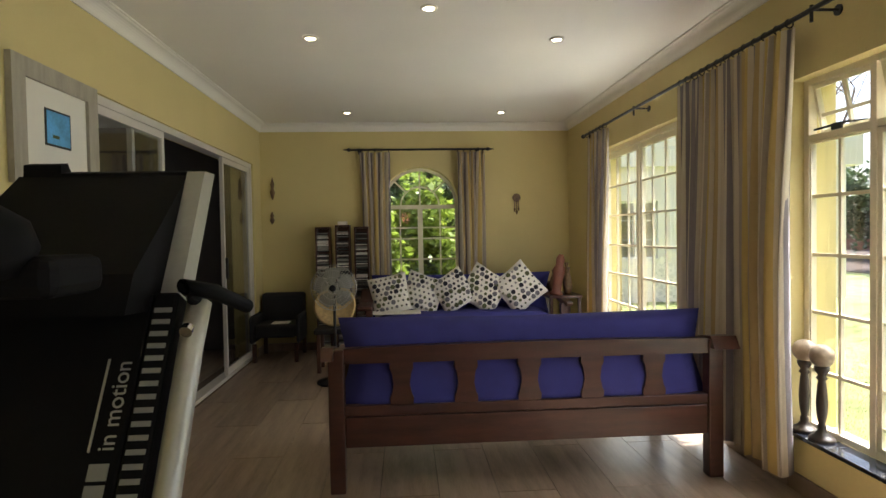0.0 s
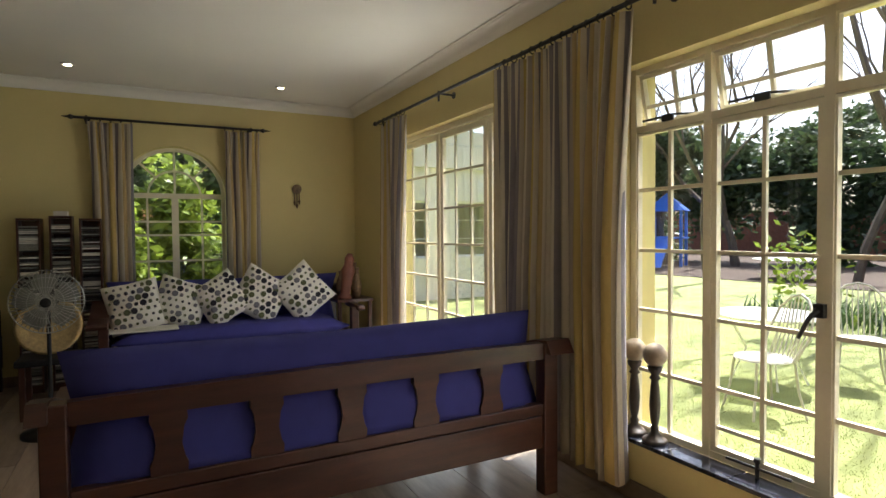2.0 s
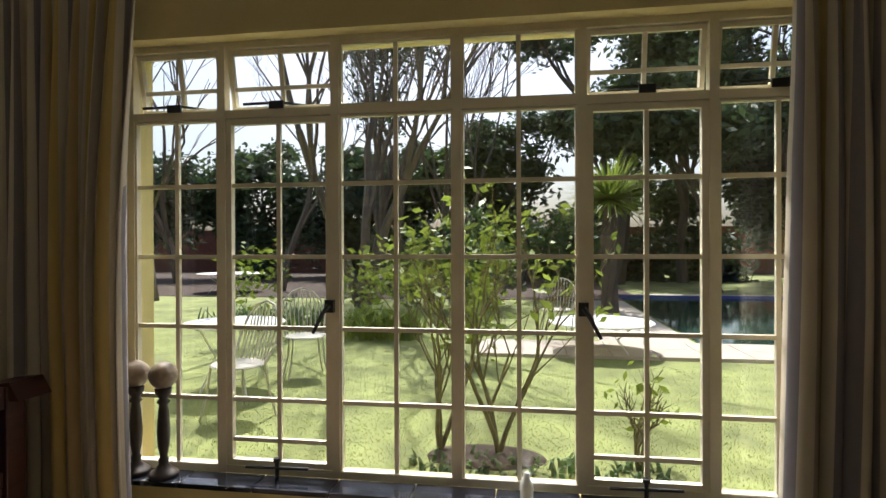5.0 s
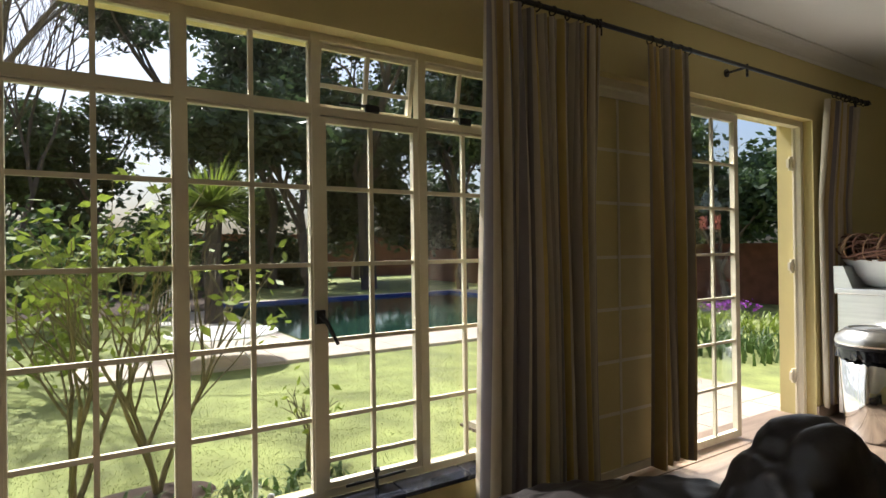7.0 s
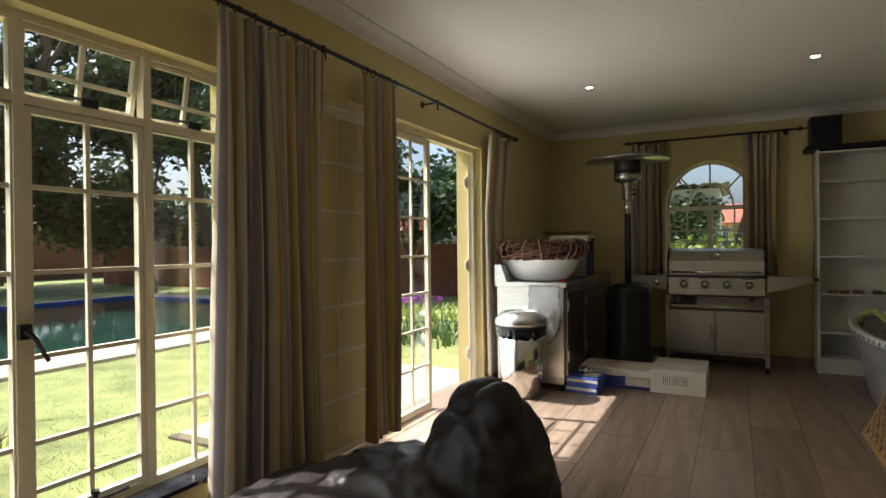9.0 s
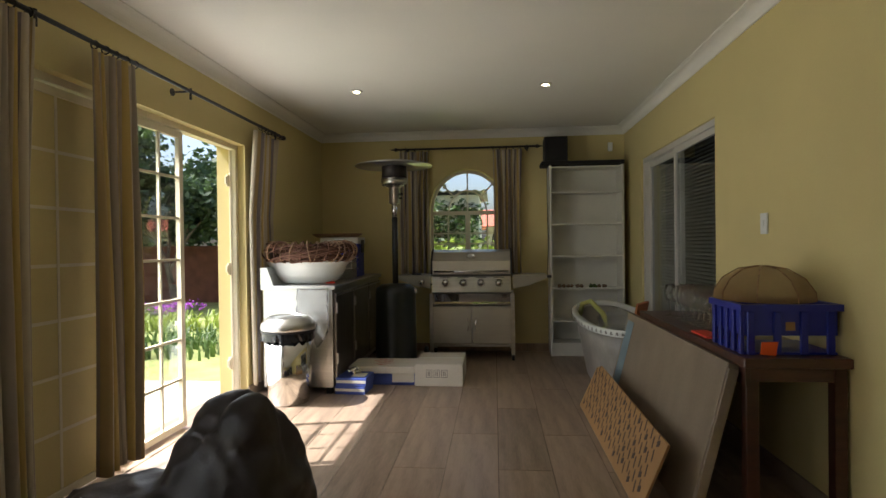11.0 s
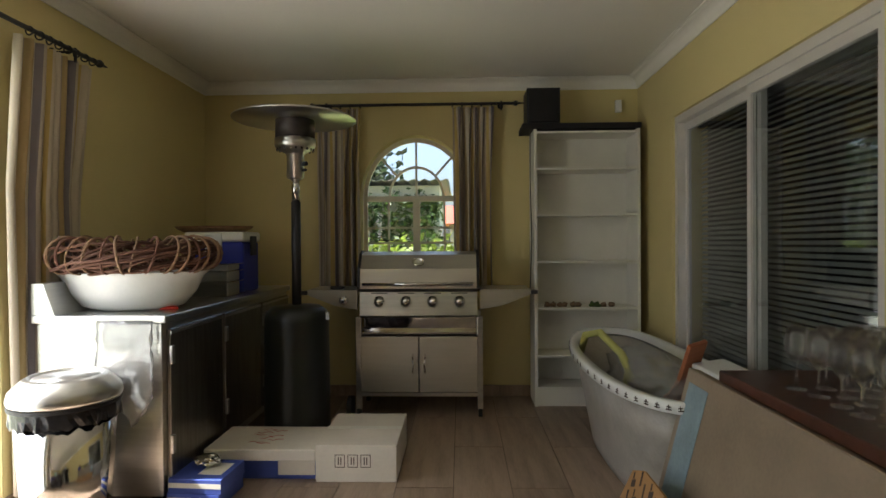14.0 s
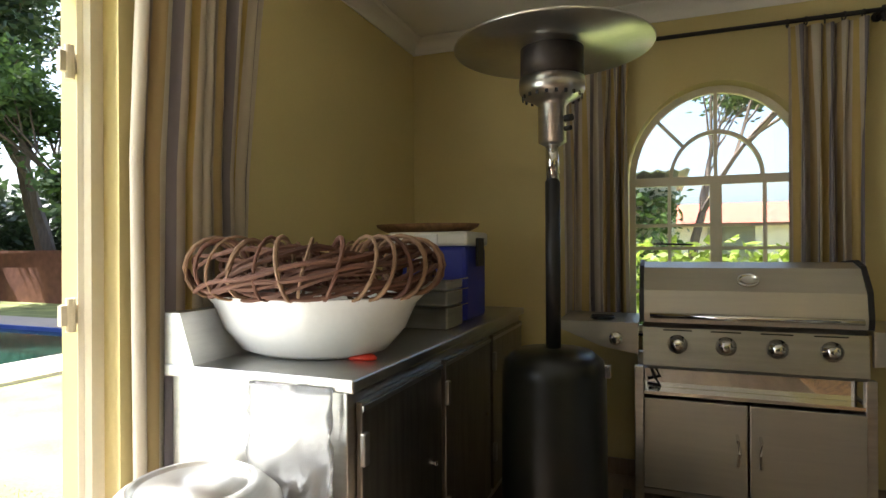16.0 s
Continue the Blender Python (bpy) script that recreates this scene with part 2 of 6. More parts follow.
def prism(bm, outline, axis, lo, hi):
    """Pushes a flat outline along axis x, y or z."""
    def at(p, h):
        return {"x": (h, p[0], p[1]), "y": (p[0], h, p[1]), "z": (p[0], p[1], h)}[axis]
    a = [bm.verts.new(at(p, lo)) for p in outline]
    b = [bm.verts.new(at(p, hi)) for p in outline]
    n = len(a)
    for i in range(n):
        bm.faces.new((a[i], a[(i + 1) % n], b[(i + 1) % n], b[i]))
    bm.faces.new(a[::-1])
    bm.faces.new(b)


def finish(name, bm, material, smooth=False):
    bmesh.ops.recalc_face_normals(bm, faces=bm.faces)
    me = bpy.data.meshes.new(name)
    bm.to_mesh(me)
    bm.free()
    me.materials.append(material)
    if smooth:
        me.polygons.foreach_set("use_smooth", [True] * len(me.polygons))
    return me


def thing(name, m, label, category, group="", kind=""):
    ob = new(name)
    ob.matrix_basis = m
    return tagged(ob, label, category, group, kind)


def part(name, bm, material, parent, label="", smooth=False):
    ob = new(name, finish(name, bm, material, smooth))
    ob.parent = parent
    return tagged(ob, label) if label else ob


def solo(name, bm, material, label, category, group="", kind="", smooth=False, m=None):
    ob = new(name, finish(name, bm, material, smooth))
    if m is not None:
        ob.matrix_basis = m
    return tagged(ob, label, category, group, kind)


def B(*boxes, bevel=0.0):
    bm = bmesh.new()
    for b in boxes:
        box(bm, *b, bevel=bevel)
    return bm


def shared(name, mesh, m, parent):
    ob = new(name, mesh)
    ob.parent = parent
    ob.matrix_basis = m
    return ob


# ---- the room's shell ----
XW, XE, YN, YS, ZC = -0.80, 2.85, 7.53, -4.12, 2.65
T = 0.25
GX = 2.945
floor = solo("floor", B((XW - T, XE + T, YS - T, YN + T, -0.2, -0.006)), M_GROUT, "dark grout bed under wood-look floor tiles", "floor", kind="structure")
ceiling = solo("ceiling", B((XW - T, XE + T, YS - T, YN + T, ZC, ZC + 0.15)), M_CEIL, "flat white painted plaster ceiling", "ceiling", kind="structure")

A0, A1 = 4.16, 6.50
B0, B1 = 0.80, 3.60
C0, C1 = -1.96, 0.38
ZA, ZB0, ZB1 = 2.15, 0.315, 2.08
solo("wall_east", B((XE, XE + T, A1, YN + T, 0, ZC), (XE, XE + T, B1, A0, 0, ZC), (XE, XE + T, C1, B0, 0, ZC), (XE, XE + T, YS - T, C0, 0, ZC),
                    (XE, XE + T, A0, A1, ZA, ZC), (XE, XE + T, B0, B1, ZB1, ZC), (XE, XE + T, B0, B1, 0, ZB0 - 0.02), (XE, XE + T, C0, C1, ZA, ZC)),
     M_WALL, "yellow painted plaster wall with a wide window", "wall", kind="structure")
D0, D1, E0, E1, ZD = 4.03, 7.22, -3.36, -1.39, 2.15
solo("wall_west", B((XW - T, XW, D1, YN + T, 0, ZC), (XW - T, XW, E1, D0, 0, ZC), (XW - T, XW, YS - T, E0, 0, ZC),
                    (XW - T, XW, D0, D1, ZD, ZC), (XW - T, XW, E0, E1, ZD, ZC)),
     M_WALL, "yellow painted plaster wall with sliding doors", "wall", kind="structure")
ARX, ARW, ARZ, ARB = 1.055, 0.465, 1.68, 0.80


def arch_wall(name, y0, y1, rise):
    bm = B((XW, ARX - ARW, y0, y1, 0, ZC), (ARX + ARW, XE, y0, y1, 0, ZC), (ARX - ARW, ARX + ARW, y0, y1, 0, ARB))
    outline = [(ARX + ARW * math.cos(a), ARZ + rise * math.sin(a)) for a in np.linspace(0, math.pi, 29)]
    for p, q in zip(outline, outline[1:]):
        prism(bm, [p, q, (q[0], ZC), (p[0], ZC)], "y", y0, y1)
    solo(name, bm, M_WALL, "yellow painted plaster wall with an arched window", "wall", kind="structure")


arch_wall("wall_north", YN, YN + T, 0.46)
arch_wall("wall_south", YS - T, YS, 0.52)

# cove cornice round the ceiling
bm = bmesh.new()
cove = [(0.78 * u, 0.78 * v) for u, v in [(0, 0), (0, -0.115), (0.012, -0.115), (0.018, -0.095)] + [(0.018 + 0.075 * (1 - math.cos(a)), -0.095 + 0.075 * math.sin(a)) for a in np.linspace(0.2, 1.5, 6)] + [(0.1, -0.012), (0.115, -0.012), (0.115, 0)]]
prism(bm, [(XE - u, ZC - 0.002 + v) for u, v in cove], "y", YS, YN)
prism(bm, [(XW + u, ZC - 0.002 + v) for u, v in cove], "y", YS, YN)
prism(bm, [(YN - u, ZC - 0.003 + v) for u, v in cove], "x", XW + 0.002, XE - 0.002)
prism(bm, [(YS + u, ZC - 0.003 + v) for u, v in cove], "x", XW + 0.002, XE - 0.002)
solo("trim", bm, M_CEIL, "white plaster cove cornice", "cornice", kind="structure")
bm = bmesh.new()
for y0, y1 in ((A1, YN), (B1, A0), (C1, B0), (YS, C0), (B0, B1)):
    box(bm, XE - 0.014, XE - 0.001, y0 + 0.003, y1 - 0.003, 0, 0.09)
for y0, y1 in ((D1, YN), (E1, D0), (YS, E0)):
    box(bm, XW + 0.001, XW + 0.014, y0 + 0.003, y1 - 0.003, 0, 0.09)
box(bm, XW + 0.016, XE - 0.016, YN - 0.014, YN - 0.001, 0, 0.09)
box(bm, XW + 0.016, XE - 0.016, YS + 0.001, YS + 0.014, 0, 0.09)
solo("baseboard", bm, M_TILE, "brown tile skirting along the walls", "baseboard", kind="structure")

# ---- steel windows ----
PANES = {}


def pane(w, h, parent, x, y, z, tilt=None):
    """A pane in the plane of x, with its low corner at y, z."""
    key = (round(w, 3), round(h, 3))
    if key not in PANES:
        PANES[key] = finish("pane", B((-0.002, 0.002, 0, w, 0, h)), M_GLASS)
    ob = shared("pane", PANES[key], pose(x, y, z), parent)
    if tilt:
        ob.matrix_basis = tilt @ ob.matrix_basis
    ob.visible_shadow = False
    return ob


def grid_sash(parent, x, y0, y1, zs, cols, bar=0.017, edge=0.04, deep=0.03, m=None, name="sash"):
    """A steel sash in the plane of x: an edge all round, bars and panes. zs: the bars' heights, from the bottom to the top."""
    bm = bmesh.new()
    h = deep / 2
    box(bm, x - h, x + h, y0, y0 + edge, zs[0], zs[-1])
    box(bm, x - h, x + h, y1 - edge, y1, zs[0], zs[-1])
    box(bm, x - h, x + h, y0 + edge, y1 - edge, zs[0], zs[0] + edge)
    box(bm, x - h, x + h, y0 + edge, y1 - edge, zs[-1] - edge, zs[-1])
    w = (y1 - y0) / cols
    for i in range(1, cols):
        box(bm, x - h * 0.6, x + h * 0.6, y0 + i * w - bar / 2, y0 + i * w + bar / 2, zs[0] + edge, zs[-1] - edge)
    for z in zs[1:-1]:
        box(bm, x - h * 0.55, x + h * 0.55, y0 + edge, y1 - edge, z - bar / 2, z + bar / 2)
    s = part(name, bm, M_STEEL_FRAME, parent)
    for i in range(cols):
        for a, b in zip(zs, zs[1:]):
            pane(w, b - a, s, x, y0 + i * w, a)
    if m is not None:
        s.matrix_basis = m
    return s


def swing(x, y, deg):
    return Matrix.Translation((x, y, 0)) @ Matrix.Rotation(radians(deg), 4, "Z") @ Matrix.Translation((-x, -y, 0))


def vent(x, z, deg):
    return Matrix.Translation((x, 0, z)) @ Matrix.Rotation(radians(deg), 4, "Y") @ Matrix.Translation((-x, 0, -z))


win = thing("window_1", pose(0, 0, 0), "wide cream steel window with many small panes, top vents open", "window", kind="structure")
COLS = [3.58, 3.168, 2.682, 2.192, 1.722, 1.258, 0.82]
ROWZ = [0.34, 0.615, 0.91, 1.20, 1.493, 1.775]
bm = bmesh.new()
for y in COLS:
    box(bm, GX - 0.022, GX + 0.022, y - 0.017, y + 0.017, 0.315, 2.08)
for a, b in zip(COLS, COLS[1:]):
    for z in (0.33, 1.785, 2.068):
        box(bm, GX - 0.02, GX + 0.02, b + 0.017, a - 0.017, z - 0.016, z + 0.016)
part("window_frame", bm, M_STEEL_FRAME, win)
for i, (a, b) in enumerate(zip(COLS, COLS[1:])):
    y0, y1 = b + 0.017, a - 0.017
    zs = list(ROWZ)
    if i in (1, 4):
        zs = [0.345, 0.45] + ROWZ[1:]
    zs[-1] = 1.765
    grid_sash(win, GX, y0, y1, zs, 2, edge=0.024 if i in (1, 4) else 0.008)
    if i in (2, 3):
        grid_sash(win, GX, y0, y1, [1.802, 2.052], 2, edge=0.008)
    else:
        s = grid_sash(win, GX + 0.012, y0, y1, [1.805, 1.895, 2.048], 2, edge=0.018, m=vent(GX, 2.048, -11), name="vent_sash")
        yy = (y0 + y1) / 2
        bm = bmesh.new()
        pipe(bm, [(GX - 0.03, yy + 0.14, 1.82), (GX + 0.02, yy, 1.835), (GX + 0.07, yy - 0.12, 1.825)], 0.006)
        box(bm, GX - 0.03, GX - 0.018, yy - 0.03, yy + 0.03, 1.80, 1.83)
        part("stay_bar", bm, M_IRON, win)
for y, s in ((2.70, 1), (1.72, -1)):
    bm = bmesh.new()
    box(bm, GX - 0.045, GX - 0.02, y - 0.018, y + 0.018, 0.98, 1.03)
    pipe(bm, [(GX - 0.045, y, 1.01), (GX - 0.06, y + 0.02 * s, 0.98), (GX - 0.06, y + 0.06 * s, 0.90)], (0.011, 0.007))
    part("window_handle", bm, M_IRON, win)
for y in (2.92, 1.50):
    bm = bmesh.new()
    pipe(bm, [(GX - 0.04, y - 0.13, 0.355), (GX - 0.05, y + 0.13, 0.355)], 0.006)
    tube(bm, (GX - 0.045, y, 0.317), (GX - 0.045, y, 0.39), 0.008)
    tube(bm, (GX - 0.045, y, 0.38), (GX - 0.045, y, 0.395), 0.014)
    part("casement_stay", bm, M_IRON, win)

sill = thing("window_sill", pose(0, 0, 0), "glossy black tiled window sill", "window sill", kind="structure")
n_sill = 9
for i in range(n_sill):
    w = (B1 - B0) / n_sill
    part("sill_tile", B((XE - 0.055, GX - 0.02, B0 + i * w + 0.002, B0 + (i + 1) * w - 0.002, ZB0 - 0.02, ZB0), bevel=0.003), M_SILL, sill)


def french_door(name, y0, y1, label, leaves):
    """A wide steel door: a frame and leaves (low y, high y, columns, opening angle, hinge y)."""
    d = thing(name, pose(0, 0, 0), label, "door", kind="structure")
    bm = B((GX - 0.03, GX + 0.03, y0, y0 + 0.04, 0, ZA), (GX - 0.03, GX + 0.03, y1 - 0.04, y1, 0, ZA), (GX - 0.03, GX + 0.03, y0 + 0.04, y1 - 0.04, ZA - 0.04, ZA))
    part("door_frame", bm, M_STEEL_FRAME, d)
    for a, b, cols, deg, hinge in leaves:
        zs = [0.02, 0.36, 0.64, 0.92, 1.20, 1.49, 1.775, 2.10]
        leaf = grid_sash(d, GX, a, b, zs, cols, edge=0.045, deep=0.035, m=swing(GX, hinge, deg) if deg else None, name="door_leaf")
        if deg:
            for z in (0.3, 1.1, 1.85):
                bm = bmesh.new()
                tube(bm, (GX + 0.03, hinge + 0.02, z - 0.05), (GX + 0.03, hinge + 0.02, z + 0.05), 0.014)
                box(bm, GX + 0.028, GX + 0.045, hinge, hinge + 0.05, z - 0.03, z + 0.03)
                part("hinge", bm, M_STEEL_FRAME, d)
    return d


french_door("door_1", A0, A1, "cream steel glazed double door, closed", [(5.66, 6.46, 3, 0, 0), (4.93, 5.64, 3, 0, 0), (4.20, 4.91, 3, 0, 0)])
door2 = french_door("door_2", C0, C1, "cream steel glazed door, one leaf open to the garden", [(-0.30, 0.34, 2, 0, 0), (-1.13, -0.32, 3, 0, 0), (-1.92, -1.15, 3, -148, -1.92)])
part("infill_panel", B((GX - 0.008, GX - 0.003, -0.26, 0.30, 0.065, 2.055)), M_WALL, door2, "yellow painted infill between the bars")
for y0, y1 in ((C0, C1), (A0, A1)):
    solo("threshold", B((XE, XE + T + 0.05, y0, y1, -0.1, 0.004)), M_TILE, "tiled door threshold", "threshold", kind="structure")


def arch_window(name, y, label, rise):
    w = thing(name, pose(0, 0, 0), label, "window", kind="structure")
    r = ARW - 0.008
    k = (rise - 0.008) / r
    bm = bmesh.new()

    def arc(rad, half, a0=0.0, a1=math.pi, n=24):
        pts = [(ARX + rad * math.cos(a), ARZ + k * rad * math.sin(a)) for a in np.linspace(a0, a1, n)]
        pin = [(ARX + (rad - half) * math.cos(a), ARZ + k * (rad - half) * math.sin(a)) for a in np.linspace(a0, a1, n)]
        for i in range(n - 1):
            prism(bm, [pts[i], pts[i + 1], pin[i + 1], pin[i]], "y", y - 0.018, y + 0.018)
    arc(r, 0.035)
    arc(0.24, 0.018)
    for a in (math.pi / 4, 3 * math.pi / 4, math.pi / 2):
        r0 = 0.0 if a == math.pi / 2 else 0.23
        c, s = math.cos(a), math.sin(a)
        n1 = Vector((-s, c)) * 0.009
        p0, p1 = Vector((ARX + r0 * c, ARZ + k * r0 * s)), Vector((ARX + (r - 0.03) * c, ARZ + k * (r - 0.03) * s))
        prism(bm, [p0 + n1, p1 + n1, p1 - n1, p0 - n1], "y", y - 0.012, y + 0.012)
    box(bm, ARX - r, ARX - r + 0.035, y - 0.018, y + 0.018, ARB + 0.01, ARZ)
    box(bm, ARX + r - 0.035, ARX + r, y - 0.018, y + 0.018, ARB + 0.01, ARZ)
    box(bm, ARX - r + 0.035, ARX + r - 0.035, y - 0.02, y + 0.02, ARZ - 0.035, ARZ + 0.012)
    box(bm, ARX - r + 0.035, ARX + r - 0.035, y - 0.018, y + 0.018, ARB + 0.01, ARB + 0.045)
    box(bm, ARX - 0.03, ARX + 0.03, y - 0.018, y + 0.018, ARB + 0.045, ARZ - 0.035)
    for x in (ARX - 0.24, ARX + 0.24):
        box(bm, x - 0.009, x + 0.009, y - 0.012, y + 0.012, ARB + 0.045, ARZ - 0.035)
    for z in (1.04, 1.29, 1.42):
        box(bm, ARX - r + 0.035, ARX + r - 0.035, y - 0.011, y + 0.011, z - 0.009, z + 0.009)
    part("window_frame", bm, M_STEEL_FRAME, w)
    for x0, x1 in ((-r, -0.24), (-0.24, 0), (0, 0.24), (0.24, r)):
        for z0, z1 in ((ARB + 0.02, 1.04), (1.04, 1.29), (1.29, ARZ - 0.02)):
            g = part("pane", B((ARX + x0, ARX + x1, y - 0.002, y + 0.002, z0, z1)), M_GLASS, w)
            g.visible_shadow = False
    for a0, a1 in ((0, 45), (45, 90), (90, 135), (135, 180)):
        bm = bmesh.new()
        prism(bm, [(ARX, ARZ)] + [(ARX + (r - 0.01) * math.cos(radians(a)), ARZ + k * (r - 0.01) * math.sin(radians(a))) for a in np.linspace(a0, a1, 8)], "y", y - 0.002, y + 0.002)
        g = part("pane", bm, M_GLASS, w)
        g.visible_shadow = False
    bm = bmesh.new()
    pipe(bm, [(ARX + 0.12, y - 0.04 if y > 0 else y + 0.04, 1.31), (ARX + 0.33, y - 0.05 if y > 0 else y + 0.05, 1.315)], 0.006)
    part("stay_bar", bm, M_IRON, w)
    yin = (y - 0.02, YN - 0.02) if y > 0 else (YS + 0.02, y + 0.02)
    part("window_sill", B((ARX - ARW, ARX + ARW, min(yin), max(yin), ARB - 0.004, ARB + 0.012)), M_SILL, w)


arch_window("window_2", YN + 0.10, "arched cream steel window with small panes", 0.46)
arch_window("window_3", YS - 0.10, "arched cream steel window with fanlight bars", 0.52)


def sliding_door(name, y0, y1, panels, label):
    d = thing(name, pose(0, 0, 0), label, "sliding door", kind="structure")
    x = XW - 0.07
    part("door_frame", B((x - 0.05, x + 0.05, y0, y0 + 0.045, 0, ZD), (x - 0.05, x + 0.05, y1 - 0.045, y1, 0, ZD), (x - 0.05, x + 0.05, y0 + 0.045, y1 - 0.045, ZD - 0.05, ZD),
                         (x - 0.05, x + 0.05, y0 + 0.045, y1 - 0.045, 0, 0.03)), M_ALU, d)
    for i, (a, b, off) in enumerate(panels):
        xx = x + off
        p = part("door_panel", B((xx - 0.016, xx + 0.016, a, a + 0.038, 0.03, ZD - 0.05), (xx - 0.016, xx + 0.016, b - 0.038, b, 0.03, ZD - 0.05),
                                 (xx - 0.016, xx + 0.016, a + 0.038, b - 0.038, 0.03, 0.09), (xx - 0.016, xx + 0.016, a + 0.038, b - 0.038, ZD - 0.10, ZD - 0.05)), M_ALU, d)
        g = part("pane", B((xx - 0.003, xx + 0.003, a + 0.038, b - 0.038, 0.09, ZD - 0.10)), M_DARKGLASS, p)
        g.visible_shadow = False
        if name == "door_3":
            part("handle", B((xx + 0.016, xx + 0.04, a + 0.012 if i else b - 0.04, a + 0.038 if i else b - 0.012, 0.95, 1.15), bevel=0.006), M_BLACK, p)
    return d


sliding_door("door_3", D0, D1, [(D0 + 0.04, 5.0, 0.02), (4.6, 5.1, -0.02), (6.28, D1 - 0.04, 0.02)], "aluminium sliding door standing open to a dark room")
sliding_door("door_4", E0, E1, [(E0 + 0.04, -2.33, -0.02), (-2.40, E1 - 0.04, 0.02)], "closed aluminium sliding door with blinds behind")
# the dim rooms behind the sliding doors, with shade put into the wall colour
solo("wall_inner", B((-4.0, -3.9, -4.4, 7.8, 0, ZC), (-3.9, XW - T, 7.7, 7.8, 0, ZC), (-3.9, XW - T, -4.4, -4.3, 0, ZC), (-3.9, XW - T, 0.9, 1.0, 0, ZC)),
     M_ROOM, "plain walls of the inner rooms, shade put into their grey", "wall", kind="structure")
solo("floor_inner", B((-4.0, XW - T, -4.4, 7.8, -0.2, 0.0)), M_TILE, "brown tiled floor of the dim inner rooms", "floor", kind="structure")
solo("ceiling_inner", B((-4.0, XW - T, -4.4, 7.8, ZC, ZC + 0.15)), M_CEIL, "white ceiling of the dim inner rooms", "ceiling", kind="structure")
blind = thing("venetian_blind", pose(XW - 0.19, 0, 0), "grey venetian blind closed behind the sliding door", "blind")
slat = finish("slat", B((-0.012, 0.012, E0 + 0.05, E1 - 0.05, -0.001, 0.001)), M_BLIND)
for i in range(62):
    shared("slat", slat, pose(0, 0, 0.09 + i * 0.032, 0, 55, 0), blind)
part("headrail", B((-0.02, 0.02, E0 + 0.04, E1 - 0.04, 2.07, 2.11)), M_BLIND, blind)

# ---- curtains ----


def curtain(y0, y1, z0, z1, seed, x=2.72, axis="y", flare=1.0, folds=None, back=0.0, flat=1.0):
    """A pleated sheet that hangs from z1 to z0 between y0 and y1 (or along x), with folds that widen downwards."""
    rnd = random.Random(seed)
    w = y1 - y0
    folds = folds or max(4, int(w / 0.066))
    nu, nv = folds * 12, 18
    ph = [rnd.uniform(-1.1, 1.1) for _ in range(folds + 2)]
    am = [rnd.uniform(0.45, 1.35) for _ in range(folds + 2)]
    wd = [rnd.uniform(0.65, 1.45) for _ in range(folds)]
    edge = [0.0]
    for q in wd:
        edge.append(edge[-1] + q / sum(wd))
    mid = (y0 + y1) / 2
    rows = []
    for j in range(nv + 1):
        v = j / nv
        z = z1 + (z0 - z1) * v
        row = []
        for i in range(nu + 1):
            k = min(folds - 1, i // 12)
            f = i / 12 - k
            u = edge[k] + (edge[k + 1] - edge[k]) * f
            sway = ph[k] * (1 - f) + ph[k + 1] * f
            a = (am[k] * (1 - f) + am[k + 1] * f) * (0.020 + 0.026 * min(1, v * 1.8))
            a *= 1 + (flat - 1) * min(1, v * 3)
            turn = 2 * math.pi * f + 0.7 * sway * v
            d = a * (math.sin(turn) + 0.25 * math.sin(2 * turn + ph[k])) + 0.014 * math.sin(7 * u + 3 * v + seed) + back * min(1, v * 3)
            wide = 1.0 + (flare - 1.0) * v - 0.05 * math.sin(math.pi * v)
            along = mid + (y0 + w * u - mid) * wide + 0.014 * sway * v + 0.5 * a * math.cos(turn) * min(1, v * 3)
            zz = z + (0.012 * math.sin(u * folds * math.pi * 2) if j == nv else 0)
            row.append((x + d, along, zz) if axis == "y" else (along, x + d, zz))
        rows.append(row)
    arc = [0.0]
    for p, q in zip(rows[nv // 2], rows[nv // 2][1:]):
        arc.append(arc[-1] + math.dist(p, q))
    bm = bmesh.new()
    uvl = bm.loops.layers.uv.new("UVMap")
    rows = [[bm.verts.new(p) for p in row] for row in rows]
    for j in range(nv):
        for i in range(nu):
            fc = bm.faces.new((rows[j][i], rows[j][i + 1], rows[j + 1][i + 1], rows[j + 1][i]))
            for lp, uu in zip(fc.loops, (i, i + 1, i + 1, i)):
                lp[uvl].uv = (arc[uu] / 0.42 + seed * 0.37, 0)
    ob = solo("curtain", bm, M_CURTAIN, "striped cream, mustard and grey pleated curtain", "curtain", "striped curtains", smooth=True)
    md = ob.modifiers.new("thick", "SOLIDIFY")
    md.thickness = 0.004
    return ob


